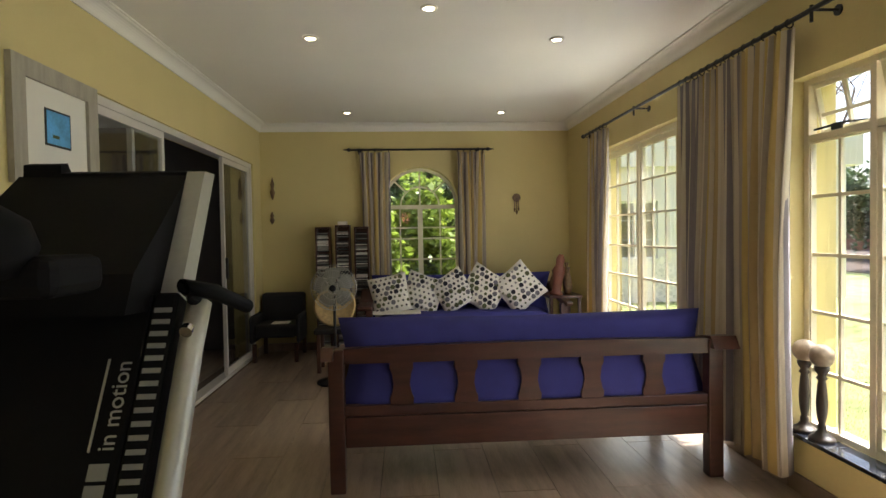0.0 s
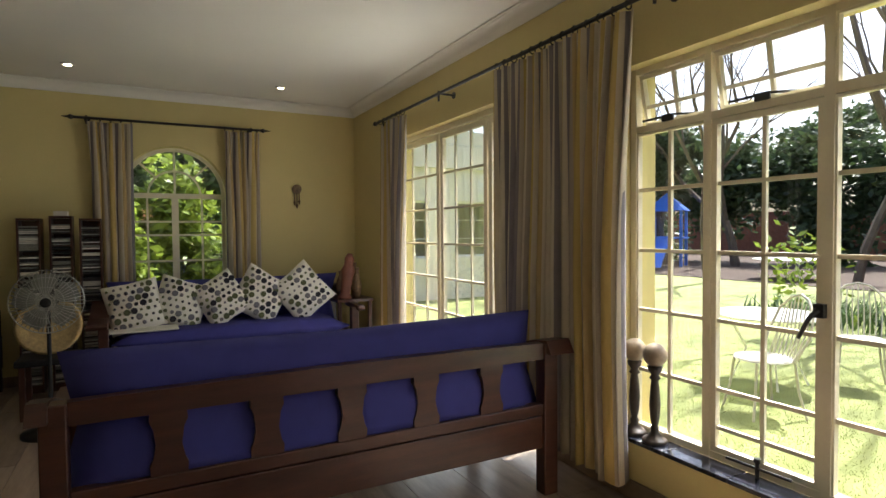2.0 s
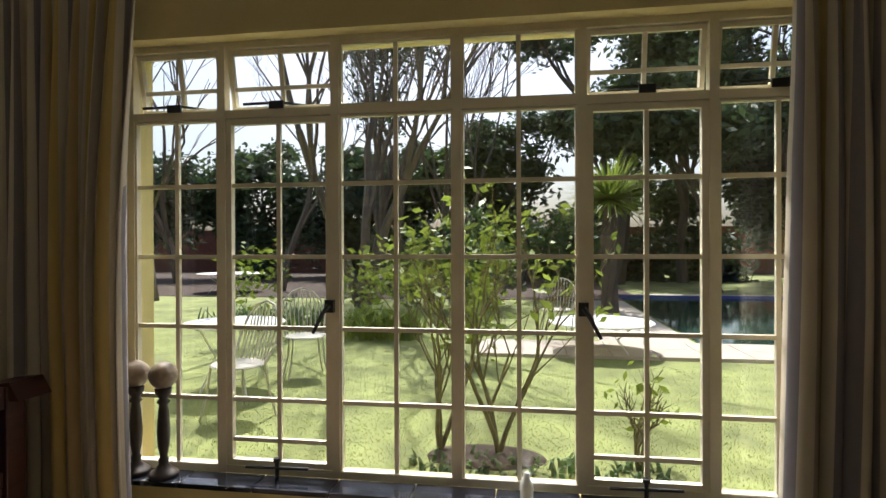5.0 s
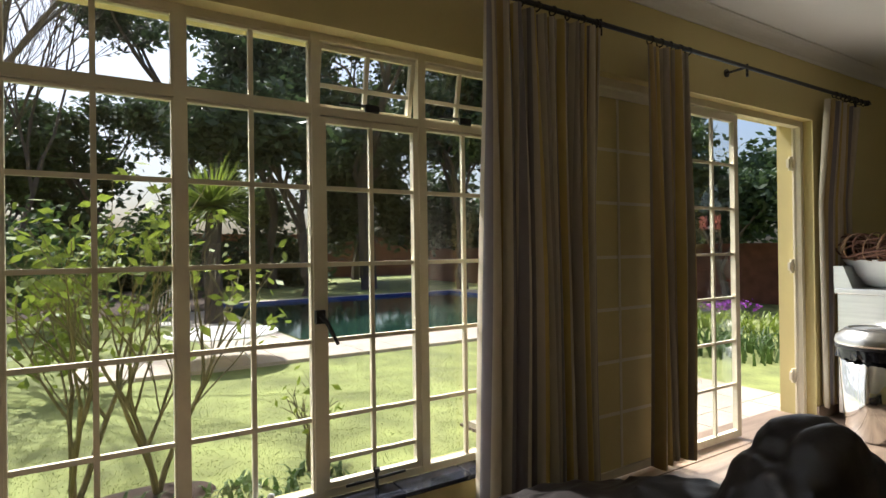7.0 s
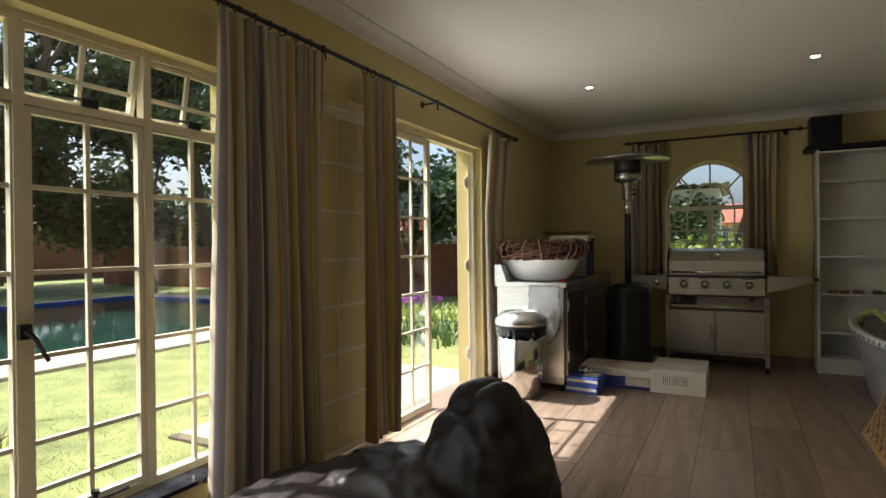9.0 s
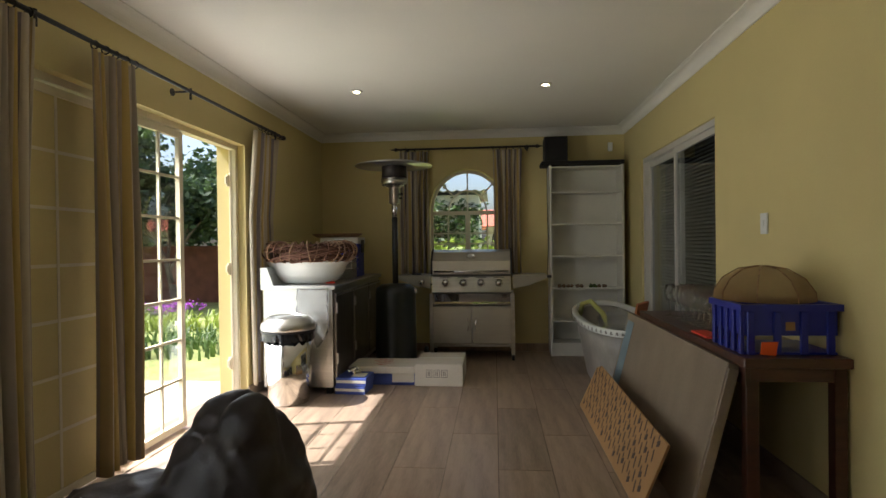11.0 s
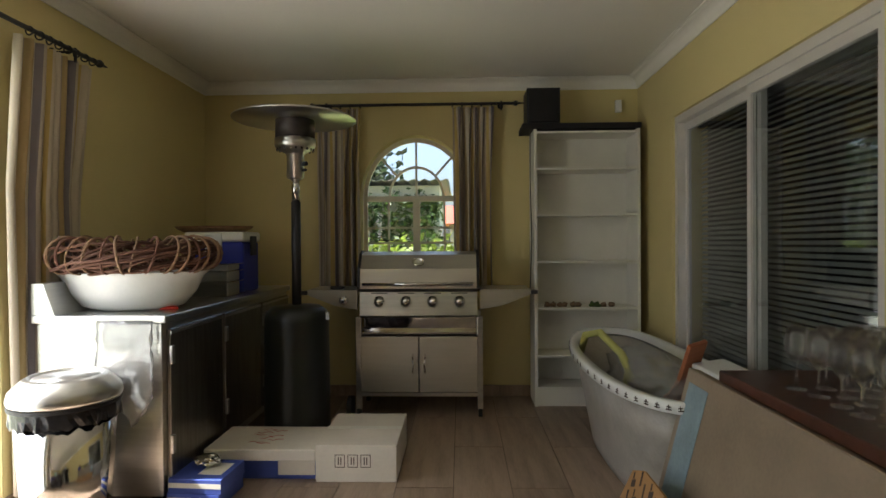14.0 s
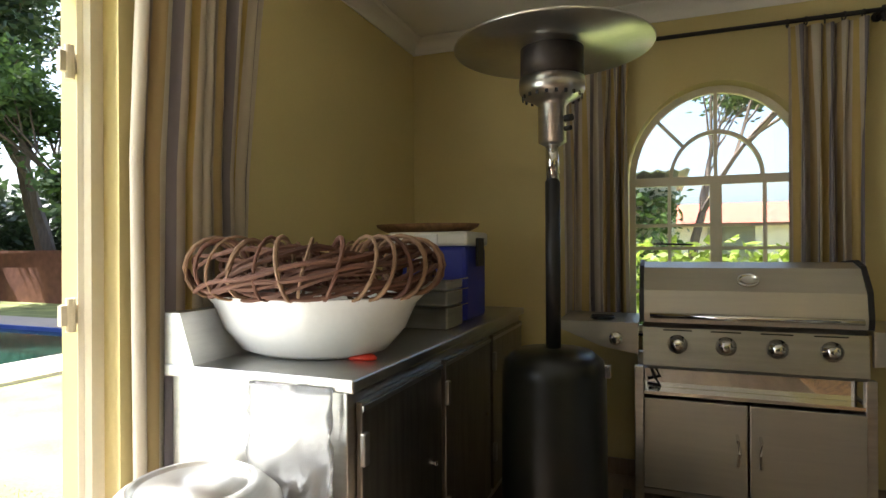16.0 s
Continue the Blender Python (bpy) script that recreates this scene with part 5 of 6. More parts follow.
solo("black_tongs", bm, M_BLACK, "small black tool lying on the barbecue shelf", "tool", m=pose(1.62, -3.60, 0.955))

# tall white bookcase
bc = thing("bookcase", pose(-0.72, -4.10, 0), "tall empty white melamine bookcase", "bookcase")
for x0, x1 in ((0, 0.022), (0.80, 0.822)):
    part("side_panel", B((x0, x1, 0, 0.30, 0, 2.17)), M_CREAM, bc)
part("back_panel", B((0.022, 0.80, 0.0, 0.008, 0.0, 2.17)), M_CREAM, bc)
for z in (0.15, 0.40, 0.775, 1.14, 1.51, 1.87, 2.155):
    part("shelf", B((0.022, 0.80, 0.009, 0.295, z - 0.016, z)), M_CREAM, bc)
part("plinth", B((0.022, 0.80, 0.27, 0.285, 0, 0.133)), M_CREAM, bc)
solo("dark_plank", B((-0.73, 0.19, -4.09, -3.79, 2.172, 2.215), bevel=0.003), M_BLACKCLOTH, "dark wooden plank on top of the bookcase", "plank")
sp = thing("loudspeaker", pose(0.02, -3.95, 2.217), "black loudspeaker cube on top of the bookcase", "loudspeaker")
part("cabinet", B((-0.13, 0.13, -0.13, 0.12, 0, 0.285), bevel=0.006), M_BLACK, sp)
part("grille", B((-0.115, 0.115, 0.121, 0.13, 0.015, 0.27), bevel=0.003), M_BLACKCLOTH, sp)
rr = random.Random(9)
for i in range(11):
    x = -0.10 - 0.05 * i + rr.uniform(-0.01, 0.01) + 0.12
    if i == 6:
        continue
    bm = bmesh.new()
    bmesh.ops.create_icosphere(bm, subdivisions=2, radius=0.024)
    for v in bm.verts:
        v.co *= 1 + 0.6 * noise.noise(v.co * 60 + Vector((i, 0, 0)))
    solo("small_trinket", bm, M_LEAF if i in (7, 8) else M_CARVED, "small dark knick-knack on the bookcase shelf", "trinket", "shelf trinkets", m=pose(x - 0.02, -3.86, 0.792))
bm = bmesh.new()
pipe(bm, [(0.125, -3.85, 2.17), (0.13, -3.82, 1.8), (0.118, -3.83, 1.3), (0.135, -3.80, 0.98), (0.15, -3.7, 0.93)], 0.004)
solo("hanging_cable", bm, M_BLACK, "thin black cable hanging beside the bookcase", "cable")
# alarm sensor in the corner, light switch
solo("motion_sensor_box", B((-0.66, -0.61, YS + 0.001, YS + 0.045, 2.36, 2.46), bevel=0.006), M_ENAMEL, "small white alarm sensor on the wall", "sensor")
sw = thing("light_switch", pose(XW, -0.67, 1.38), "white plastic light switch plate", "light switch")
part("plate", B((0.001, 0.01, -0.04, 0.04, -0.06, 0.06), bevel=0.003), M_ENAMEL, sw)
part("rocker", B((0.0102, 0.016, -0.012, 0.012, -0.02, 0.02), bevel=0.002), M_ENAMEL, sw)

# bathtub wrapped in film
tub = thing("bathtub", pose(-0.40, -2.72, 0), "freestanding bathtub wrapped in film with taped rim", "bathtub")


def oval(z, sx, sy, n=40):
    out = []
    for k in range(n):
        a = 2 * math.pi * k / n
        c, s = math.cos(a), math.sin(a)
        e = 0.75
        out.append((sx * math.copysign(abs(c) ** e, c), sy * math.copysign(abs(s) ** e, s), z + 0.06 * max(0, -s) ** 2 * (z > 0.5)))
    return out


def loft(bm, rings):
    rr = [[bm.verts.new(p) for p in r] for r in rings]
    for a, b in zip(rr, rr[1:]):
        for k in range(len(a)):
            bm.faces.new((a[k], a[(k + 1) % len(a)], b[(k + 1) % len(a)], b[k]))
    bm.faces.new(rr[0][::-1])
    bm.faces.new(rr[-1])


bm = bmesh.new()
loft(bm, [oval(0, 0.24, 0.66), oval(0.05, 0.25, 0.68), oval(0.35, 0.30, 0.80), oval(0.54, 0.34, 0.90), oval(0.53, 0.30, 0.86), oval(0.30, 0.26, 0.76), oval(0.14, 0.20, 0.62)])
part("shell", bm, M_TUB, tub, smooth=True)
bm = bmesh.new()
loft(bm, [oval(0.53, 0.345, 0.905), oval(0.54, 0.372, 0.93), oval(0.585, 0.372, 0.93), oval(0.59, 0.355, 0.915), oval(0.585, 0.315, 0.875), oval(0.545, 0.305, 0.865)])
for f in [f for f in bm.faces if len(f.verts) > 4]:
    bm.faces.remove(f)
part("rim", bm, M_ENAMEL, tub, "white rim with printed tape", smooth=True)
rr = random.Random(2)
ov = oval(0.565, 0.376, 0.934, 160)
for k in range(0, 160, 3):
    p, q = Vector(ov[k]), Vector(ov[(k + 1) % 160])
    if p.x < 0.1 and p.y < 0.5:
        continue
    d = (q - p).normalized()
    bm = B((-0.012, 0.012, -0.0015, 0.0015, -0.012, -0.007), (-0.010, 0.010, -0.0015, 0.0015, 0.0, 0.004), (-0.003, 0.001, -0.0015, 0.0015, -0.013, 0.012))
    bmesh.ops.transform(bm, matrix=Matrix.Translation(p) @ Matrix.Rotation(math.atan2(d.y, d.x), 4, "Z") @ pose(0, 0, 0, 0, rr.uniform(-15, 15), 0), verts=bm.verts)
    part("tape_print", bm, M_INK, tub)
M_HOSE = mat("yellow_green_hose", (0.45, 0.45, 0.14), 0.5)
bm = bmesh.new()
pipe(bm, [(-0.14, -3.30, 0.50), (-0.16, -3.20, 0.66), (-0.22, -3.05, 0.70), (-0.30, -2.85, 0.60), (-0.34, -2.62, 0.42), (-0.36, -2.5, 0.25)], 0.024, 10)
solo("plastic_hose", bm, M_HOSE, "curved yellow-green hose in the bathtub", "hose", smooth=True)
bm = B((-0.06, 0.06, -0.30, 0.30, -0.012, 0.012), bevel=0.004)
solo("wooden_board", bm, mat("orange_brown_board", (0.36, 0.12, 0.045), 0.6, vary=0.2, stretch=(1, 8, 1)), "orange-brown board standing in the bathtub", "board", m=pose(-0.52, -2.45, 0.50, 62, 10, 24))
bm = bmesh.new()
bmesh.ops.create_icosphere(bm, subdivisions=4, radius=1.0)
for v in bm.verts:
    p = v.co * (1 + 0.25 * noise.noise(v.co * 2.2) + 0.12 * noise.noise(v.co * 6))
    v.co = Vector((p.x * 0.20, p.y * 0.55, p.z * 0.16))
solo("packing_film", bm, M_FILM, "crumpled clear packing film in the bathtub", "packing film", smooth=True, m=pose(-0.46, -2.80, 0.46))
solo("packing_block", B((-0.09, 0.09, -0.22, 0.22, -0.06, 0.06), bevel=0.015), M_ENAMEL, "white foam packing block in the bathtub", "packing", m=pose(-0.62, -2.15, 0.60, 0, 8, 0))

# console table with crates and glasses
tb = thing("console_table", pose(-0.57, -0.85, 0), "long dark wooden table along the wall", "table")
TZ = 0.77
part("tabletop", B((-0.225, 0.225, -0.80, 0.98, TZ - 0.045, TZ), bevel=0.006), M_WOOD, tb)
part("apron", B((0.185, 0.205, -0.76, 0.94, TZ - 0.13, TZ - 0.046)), M_WOOD, tb)
part("end_apron", B((-0.2, 0.184, 0.92, 0.94, TZ - 0.11, TZ - 0.046)), M_WOOD, tb)
legs(tb, ((-0.19, -0.74), (0.17, -0.74), (-0.19, 0.92), (0.17, 0.90)), TZ - 0.046, 0.055, M_WOOD)


def crate(m, lx, ly, h):
    c = thing("plastic_crate", m, "blue plastic crate filled with glassware", "crate")
    part("floor_panel", B((-lx, lx, -ly, ly, 0, 0.01)), M_CRATE, c)
    z0 = 0.085
    for nm, b in (("wall", (-lx, -lx + 0.008, -ly, ly, z0, h)), ("wall", (lx - 0.008, lx, -ly, ly, z0, h)), ("wall", (-lx + 0.008, lx - 0.008, -ly, -ly + 0.008, z0, h)), ("wall", (-lx + 0.008, lx - 0.008, ly - 0.008, ly, z0, h))):
        part(nm, B(b), M_CRATE, c)
    part("rim", B((-lx - 0.018, -lx, -ly - 0.018, ly + 0.018, h - 0.03, h), (lx, lx + 0.018, -ly - 0.018, ly + 0.018, h - 0.03, h), (-lx, lx, -ly - 0.018, -ly, h - 0.03, h), (-lx, lx, ly, ly + 0.018, h - 0.03, h)), M_CRATE, c)
    for k in range(5):
        y = -ly + 0.02 + k * (2 * ly - 0.04) / 4
        part("rib", B((lx - 0.006, lx + 0.012, y - 0.016, y + 0.016, 0.0, h - 0.031), bevel=0.004), M_CRATE, c)
    for k in range(4):
        x = -lx + 0.03 + k * (2 * lx - 0.06) / 3
        part("rib", B((x - 0.016, x + 0.016, ly - 0.006, ly + 0.012, 0.0, h - 0.031), bevel=0.004), M_CRATE, c)
    part("label", B((-0.02, 0.02, ly + 0.001, ly + 0.003, h * 0.48, h * 0.65)), M_BROWNCARD, c)
    return c


crate(pose(-0.578, -0.13, TZ + 0.001), 0.20, 0.17, 0.225)
bm = bmesh.new()
prism(bm, [(0, 0), (0.075, 0.01), (0.085, 0.075), (0.01, 0.075)], "y", 0, 0.002)
solo("orange_tag", bm, M_ORANGE, "bright orange paper tag by the crate", "tag", m=pose(-0.50, 0.075, TZ + 0.002, -25, 0, 8))
# mesh food dome
dm = thing("food_cover", pose(-0.57, -0.20, TZ + 0.228), "domed brown gauze food cover on the crate", "food cover")
bm = bmesh.new()
lathe(bm, [(0.25, 0), (0.245, 0.04), (0.20, 0.10), (0.12, 0.145), (0.02, 0.16)], seg=32, sx=0.85)
M_GAUZE = mat("brown_gauze", (0.42, 0.28, 0.12), 0.8, vary=0.1, translucent=0.6)
gn, gl = M_GAUZE.node_tree.nodes, M_GAUZE.node_tree.links
see, blend = gn.new("ShaderNodeBsdfTransparent"), gn.new("ShaderNodeMixShader")
blend.inputs["Fac"].default_value = 0.45
out = gn["Material Output"]
gl.new(out.inputs["Surface"].links[0].from_socket, blend.inputs[1])
gl.new(see.outputs[0], blend.inputs[2])
gl.new(blend.outputs[0], out.inputs["Surface"])
part("gauze", bm, M_GAUZE, dm, smooth=True)
for k in range(8):
    a = 2 * math.pi * k / 8 + 0.2
    bm = bmesh.new()
    pipe(bm, [(r_ * math.cos(a) * 0.85, r_ * math.sin(a), z_) for r_, z_ in ((0.252, 0.0), (0.247, 0.042), (0.202, 0.103), (0.121, 0.149), (0.02, 0.163))], 0.003)
    part("rib", bm, M_WICKER, dm)
# glasses on the table
wg = bmesh.new()
lathe(wg, [(0.032, 0), (0.032, 0.002), (0.006, 0.006), (0.004, 0.012), (0.004, 0.07), (0.02, 0.085), (0.036, 0.11), (0.038, 0.14), (0.030, 0.18), (0.029, 0.18), (0.0365, 0.14), (0.034, 0.11), (0.018, 0.088), (0.002, 0.084)], seg=16)
M_THINGLASS = mat("thin_clear_glass", (0.97, 0.98, 0.97), 0.02, clear=1.0, vary=0.0, bump=0)
gn, gl = M_THINGLASS.node_tree.nodes, M_THINGLASS.node_tree.links
see, blend = gn.new("ShaderNodeBsdfTransparent"), gn.new("ShaderNodeMixShader")
blend.inputs["Fac"].default_value = 0.6
gl.new(gn["Principled BSDF"].outputs[0], blend.inputs[1])
gl.new(see.outputs[0], blend.inputs[2])
gl.new(blend.outputs[0], gn["Material Output"].inputs["Surface"])
wine = finish("wine_glass", wg, M_THINGLASS, True)
rr = random.Random(8)
for i in range(8):
    for j in range(4):
        ob = new("wine_glass", wine)
        ob.matrix_basis = pose(-0.74 + 0.085 * j + rr.uniform(-0.008, 0.008), -1.35 + i * 0.10 + rr.uniform(-0.01, 0.01), TZ + 0.001) @ Matrix.Diagonal((1.0, 1.0, 1.2, 1.0))
        tagged(ob, "clear stemmed wine glass on the dark table", "wine glass", "glasses on the table")
solo("red_folder", B((-0.46, -0.37, -0.62, -0.38, TZ + 0.001, TZ + 0.012), bevel=0.003), M_RED, "flat red plastic folder on the table", "folder")
# leaning boards
lp = thing("wrapped_panel", pose(-0.13, -0.95, 0, 0, -14.5, 0), "large pale panel wrapped in paper leaning on the table", "panel")
M_WRAP = mat("dull_wrapping_paper", (0.22, 0.17, 0.115), 0.5, vary=0.25, scale=4, bump=0.15)
part("panel", B((-0.055, 0.0, -0.93, 0.97, 0.0, 0.755), bevel=0.006), M_WRAP, lp)
part("end_fold", B((-0.05, -0.005, 0.9705, 0.985, 0.02, 0.73), bevel=0.004), M_WRAP, lp)
bp = thing("printed_board", pose(0.075, -1.05, 0, 0, -23, 0), "brown printed cardboard sheet leaning on the panel", "cardboard")
bm = bmesh.new()
prism(bm, [(-0.80, 0.0), (1.02, 0.0), (1.02, 0.36), (-0.66, 0.37), (-0.76, 0.33)], "x", -0.012, 0.0)
part("sheet", bm, M_BROWNCARD, bp)
rr = random.Random(21)
for i in range(28):
    for j in range(4):
        y, z = -0.70 + i * 0.06, 0.04 + j * 0.08 + 0.03 * (i % 2)
        bm = B((0.0005, 0.002, -0.006, 0.006, 0, 0.06)) if (i + j) % 3 else B((0.0005, 0.002, -0.017, 0.017, 0, 0.03), (0.0005, 0.002, -0.012, -0.002, 0.033, 0.06))
        bmesh.ops.transform(bm, matrix=pose(0, y, z, 24, 0, 0), verts=bm.verts)
        part("print_mark", bm, M_INK, bp)
part("blue_patch", B((0.0005, 0.003, -0.88, -0.70, 0.10, 0.70)), mat("blue_grey_print", (0.20, 0.27, 0.30), 0.7, vary=0.3), lp)


# ---- garden ----
ZG = -0.15
ground = solo("ground", B((-300, 300, -300, 300, ZG - 0.3, ZG)), M_GRASS, "sunlit mown lawn", "lawn", kind="structure")


def raw(name, verts, faces, material):
    me = bpy.data.meshes.new(name)
    me.from_pydata(verts.tolist(), [], faces.tolist())
    me.materials.append(material)
    return me


def leaf_mesh(name, blobs, n, size, material, seed, shell=0.45, flat=1.0, inside=1.0):
    """n leaves, each a folded diamond, scattered through blobs (x, y, z, rx, ry, rz)."""
    g = np.random.RandomState(seed)
    blobs = np.array(blobs, float)
    vol = (blobs[:, 3] * blobs[:, 4] * blobs[:, 5]) ** 0.67
    pick = g.choice(len(blobs), n, p=vol / vol.sum())
    d = g.normal(size=(n, 3))
    d /= np.linalg.norm(d, axis=1)[:, None]
    rad = shell + (1 - shell) * g.rand(n)
    lump = 1 + 0.22 * np.sin(d[:, 0] * 5 + pick) * np.sin(d[:, 1] * 6 + 2 * pick) + 0.15 * np.sin(d[:, 2] * 9 + pick)
    c = blobs[pick, :3] + d * blobs[pick, 3:] * (rad * lump)[:, None]
    c[:, 2] = np.maximum(c[:, 2], ZG + 0.02)
    a = g.normal(size=(n, 3))
    a[:, 2] *= 0.6
    a /= np.linalg.norm(a, axis=1)[:, None]
    b = np.cross(a, g.normal(size=(n, 3)))
    b /= np.linalg.norm(b, axis=1)[:, None]
    s = (size * (0.6 + 0.8 * g.rand(n)))[:, None]
    v = np.stack([c - a * s, c + b * s * 0.45, c + a * s, c - b * s * 0.45], 1).reshape(-1, 3)
    f = np.arange(4 * n).reshape(-1, 4)
    return raw(name, v, f, material)


def branches(bm, base, height, seed, r0, depth=4, spread=0.5, lean=(0, 0), kids=3, stems=1, start=0.45):
    """A tapered trunk that forks again and again. Returns the tips."""
    rr = random.Random(seed)
    tips = []

    def grow(p, d, length, rad, level):
        pts = [p]
        q, dd = p, d
        steps = 4
        for _ in range(steps):
            dd = (dd + Vector((rr.uniform(-1, 1), rr.uniform(-1, 1), rr.uniform(-0.2, 0.5))) * 0.16).normalized()
            q = q + dd * (length / steps)
            pts.append(q)
        pipe(bm, pts, (rad, rad * 0.62), 6 if level < 2 else 4)
        if level >= depth:
            tips.append(q)
            return
        for k in range(kids):
            turn = rr.uniform(0, 6.28)
            side = Vector((math.cos(turn), math.sin(turn), rr.uniform(-0.1, 0.5)))
            at = pts[-1] if k == 0 else pts[rr.randint(2, 4)]
            grow(at, (dd + side * spread * rr.uniform(0.6, 1.3)).normalized(), length * rr.uniform(0.62, 0.85), rad * rr.uniform(0.45, 0.62), level + 1)
    for s in range(stems):
        turn = 6.28 * s / stems + 0.5
        d = Vector((lean[0] + (0.3 * math.cos(turn) if stems > 1 else 0), lean[1] + (0.3 * math.sin(turn) if stems > 1 else 0), 1)).normalized()
        grow(Vector(base), d, height * start, r0, 1)
    return tips


def tree(name, x, y, height, seed, label, r0=0.16, depth=5, spread=0.55, kids=3, stems=1, leaves=0, size=0.1, material=None, crown=(), start=0.4):
    t = thing(name, pose(x, y, ZG), label, "tree")
    bm = bmesh.new()
    tips = branches(bm, (0, 0, -0.05), height, seed, r0, depth, spread, kids=kids, stems=stems, start=start)
    part("trunk", bm, M_BARK, t)
    if leaves:
        blobs = [(p.x, p.y, p.z, height * 0.11, height * 0.11, height * 0.08) for p in tips] if not crown else crown
        ob = new("crown", leaf_mesh("crown", [(a, b, c, d, e, f) for a, b, c, d, e, f in blobs], leaves, size, material, seed, 0.3))
        ob.parent = t
    return t


def shrub(x, y, rx, ry, h, n, size, material, seed, label="leafy green garden shrub", z0=ZG):
    g = random.Random(seed)
    blobs = [(x + g.uniform(-0.6, 0.6) * rx, y + g.uniform(-0.6, 0.6) * ry, z0 + h * g.uniform(0.25, 0.72), rx * 0.5, ry * 0.5, h * 0.3) for _ in range(9)]
    ob = new("shrub", leaf_mesh("shrub", blobs, n, size, material, seed))
    return tagged(ob, label, "shrub", kind="stuff")


def straps(name, x, y, rx, ry, n, length, material, seed, label, category="plant", spiky=False, z0=ZG, wide=0.02):
    """Long arching strap leaves."""
    g = np.random.RandomState(seed)
    vs, fs = [], []
    for i in range(n):
        a = g.uniform(0, 6.283)
        out = np.array([math.cos(a), math.sin(a)])
        up = g.uniform(-0.35, 1.0) if spiky else 1.0
        p0 = np.array([x + g.uniform(-rx, rx), y + g.uniform(-ry, ry)])
        L = length * g.uniform(0.7, 1.15)
        side = np.array([-out[1], out[0]]) * wide
        base = len(vs)
        for k in range(4):
            f = k / 3
            if spiky:
                q = p0 + out * L * f * math.sqrt(max(0.0, 1 - up * up * 0.9))
                z = z0 + L * f * up - 0.12 * L * f * f
            else:
                q = p0 + out * L * (0.15 * f + 0.45 * f * f)
                z = z0 + L * (0.95 * f - 0.45 * f * f * f)
            w = (1 - f) * 0.9 + 0.1
            vs += [(*(q + side * w), z), (*(q - side * w), z)]
        for k in range(3):
            fs.append((base + 2 * k, base + 2 * k + 1, base + 2 * k + 3, base + 2 * k + 2))
    ob = new(name, raw(name, np.array(vs), np.array(fs), material))
    return tagged(ob, label, category, kind="stuff")


# soil bed, paving, lawn blades
bm = bmesh.new()
lathe(bm, [(0.42, ZG - 0.02), (0.38, ZG + 0.012), (0.25, ZG + 0.025), (0.05, ZG + 0.03)], 4.48, 2.2, seg=28, sx=0.55)
solo("soil_bed", bm, M_SOIL, "red-brown soil bed under the roses", "flower bed", kind="structure", smooth=True)
solo("soil_far", B((15.5, 40, -1.0, 40, ZG, ZG + 0.015)), M_SOIL, "shaded bare soil under the trees", "soil", kind="structure")
pv = solo("pavement", B((XE + T, 4.6, -2.9, -0.05, ZG, ZG + 0.02)), M_GROUT, "pale paved terrace outside the open door", "terrace", kind="structure")
slab = finish("slab", B((0.004, 0.46, 0.004, 0.46, 0, 0.04)), M_PAVE)
for i in range(3):
    for j in range(6):
        shared("slab", slab, pose(XE + T + 0.01 + i * 0.465, -2.85 + j * 0.465, ZG + 0.02), pv)
g = np.random.RandomState(1)
NB = 120000
bx, by = 3.9 + 8.0 * g.rand(NB) ** 1.4, -3.0 + 11.0 * g.rand(NB)
keep = ~((bx > 7.9) & (by < 2.6))
bx, by = bx[keep], by[keep]
hh, an = 0.005 + 0.009 * g.rand(len(bx)), 6.283 * g.rand(len(bx))
ww = 0.0028
v = np.stack([np.stack([bx - ww * np.sin(an), by + ww * np.cos(an), np.full_like(bx, ZG)], 1), np.stack([bx + ww * np.sin(an), by - ww * np.cos(an), np.full_like(bx, ZG)], 1),
              np.stack([bx + 0.5 * hh * np.cos(an), by + 0.5 * hh * np.sin(an), ZG + hh], 1)], 1).reshape(-1, 3)
tagged(new("grass", raw("grass", v, np.arange(len(v)).reshape(-1, 3), M_BLADE)), "short yellow-green lawn grass", "grass", kind="stuff")

# pool with its paved edge
pave2 = solo("pool_surround", B((7.9, 9.0, -9.0, 2.6, ZG, ZG + 0.012), (9.0, 17.6, -0.4, 0.9, ZG, ZG + 0.012), (16.3, 17.6, -9.0, -0.4, ZG, ZG + 0.012), (9.0, 16.3, -9.0, -7.6, ZG, ZG + 0.012)), M_PAVE, "pale stone paving round the pool", "paving", kind="structure")
sl2 = finish("slab", B((0.005, 0.545, 0.005, 0.545, 0, 0.03)), M_PAVE)
for i in range(2):
    for j in range(21):
        shared("slab", sl2, pose(7.9 + i * 0.55, -9.0 + j * 0.55, ZG + 0.013), pave2)
solo("water", B((9.05, 16.25, -7.55, -0.45, ZG, ZG + 0.02)), M_WATER, "still dark green swimming pool water", "pool water", kind="structure")
solo("pool_edge", B((16.25, 16.32, -7.6, -0.4, ZG, ZG + 0.09), (9.0, 16.25, -7.62, -7.55, ZG, ZG + 0.09)), M_POOLBLUE, "blue tiled pool edge", "pool edge", kind="structure")


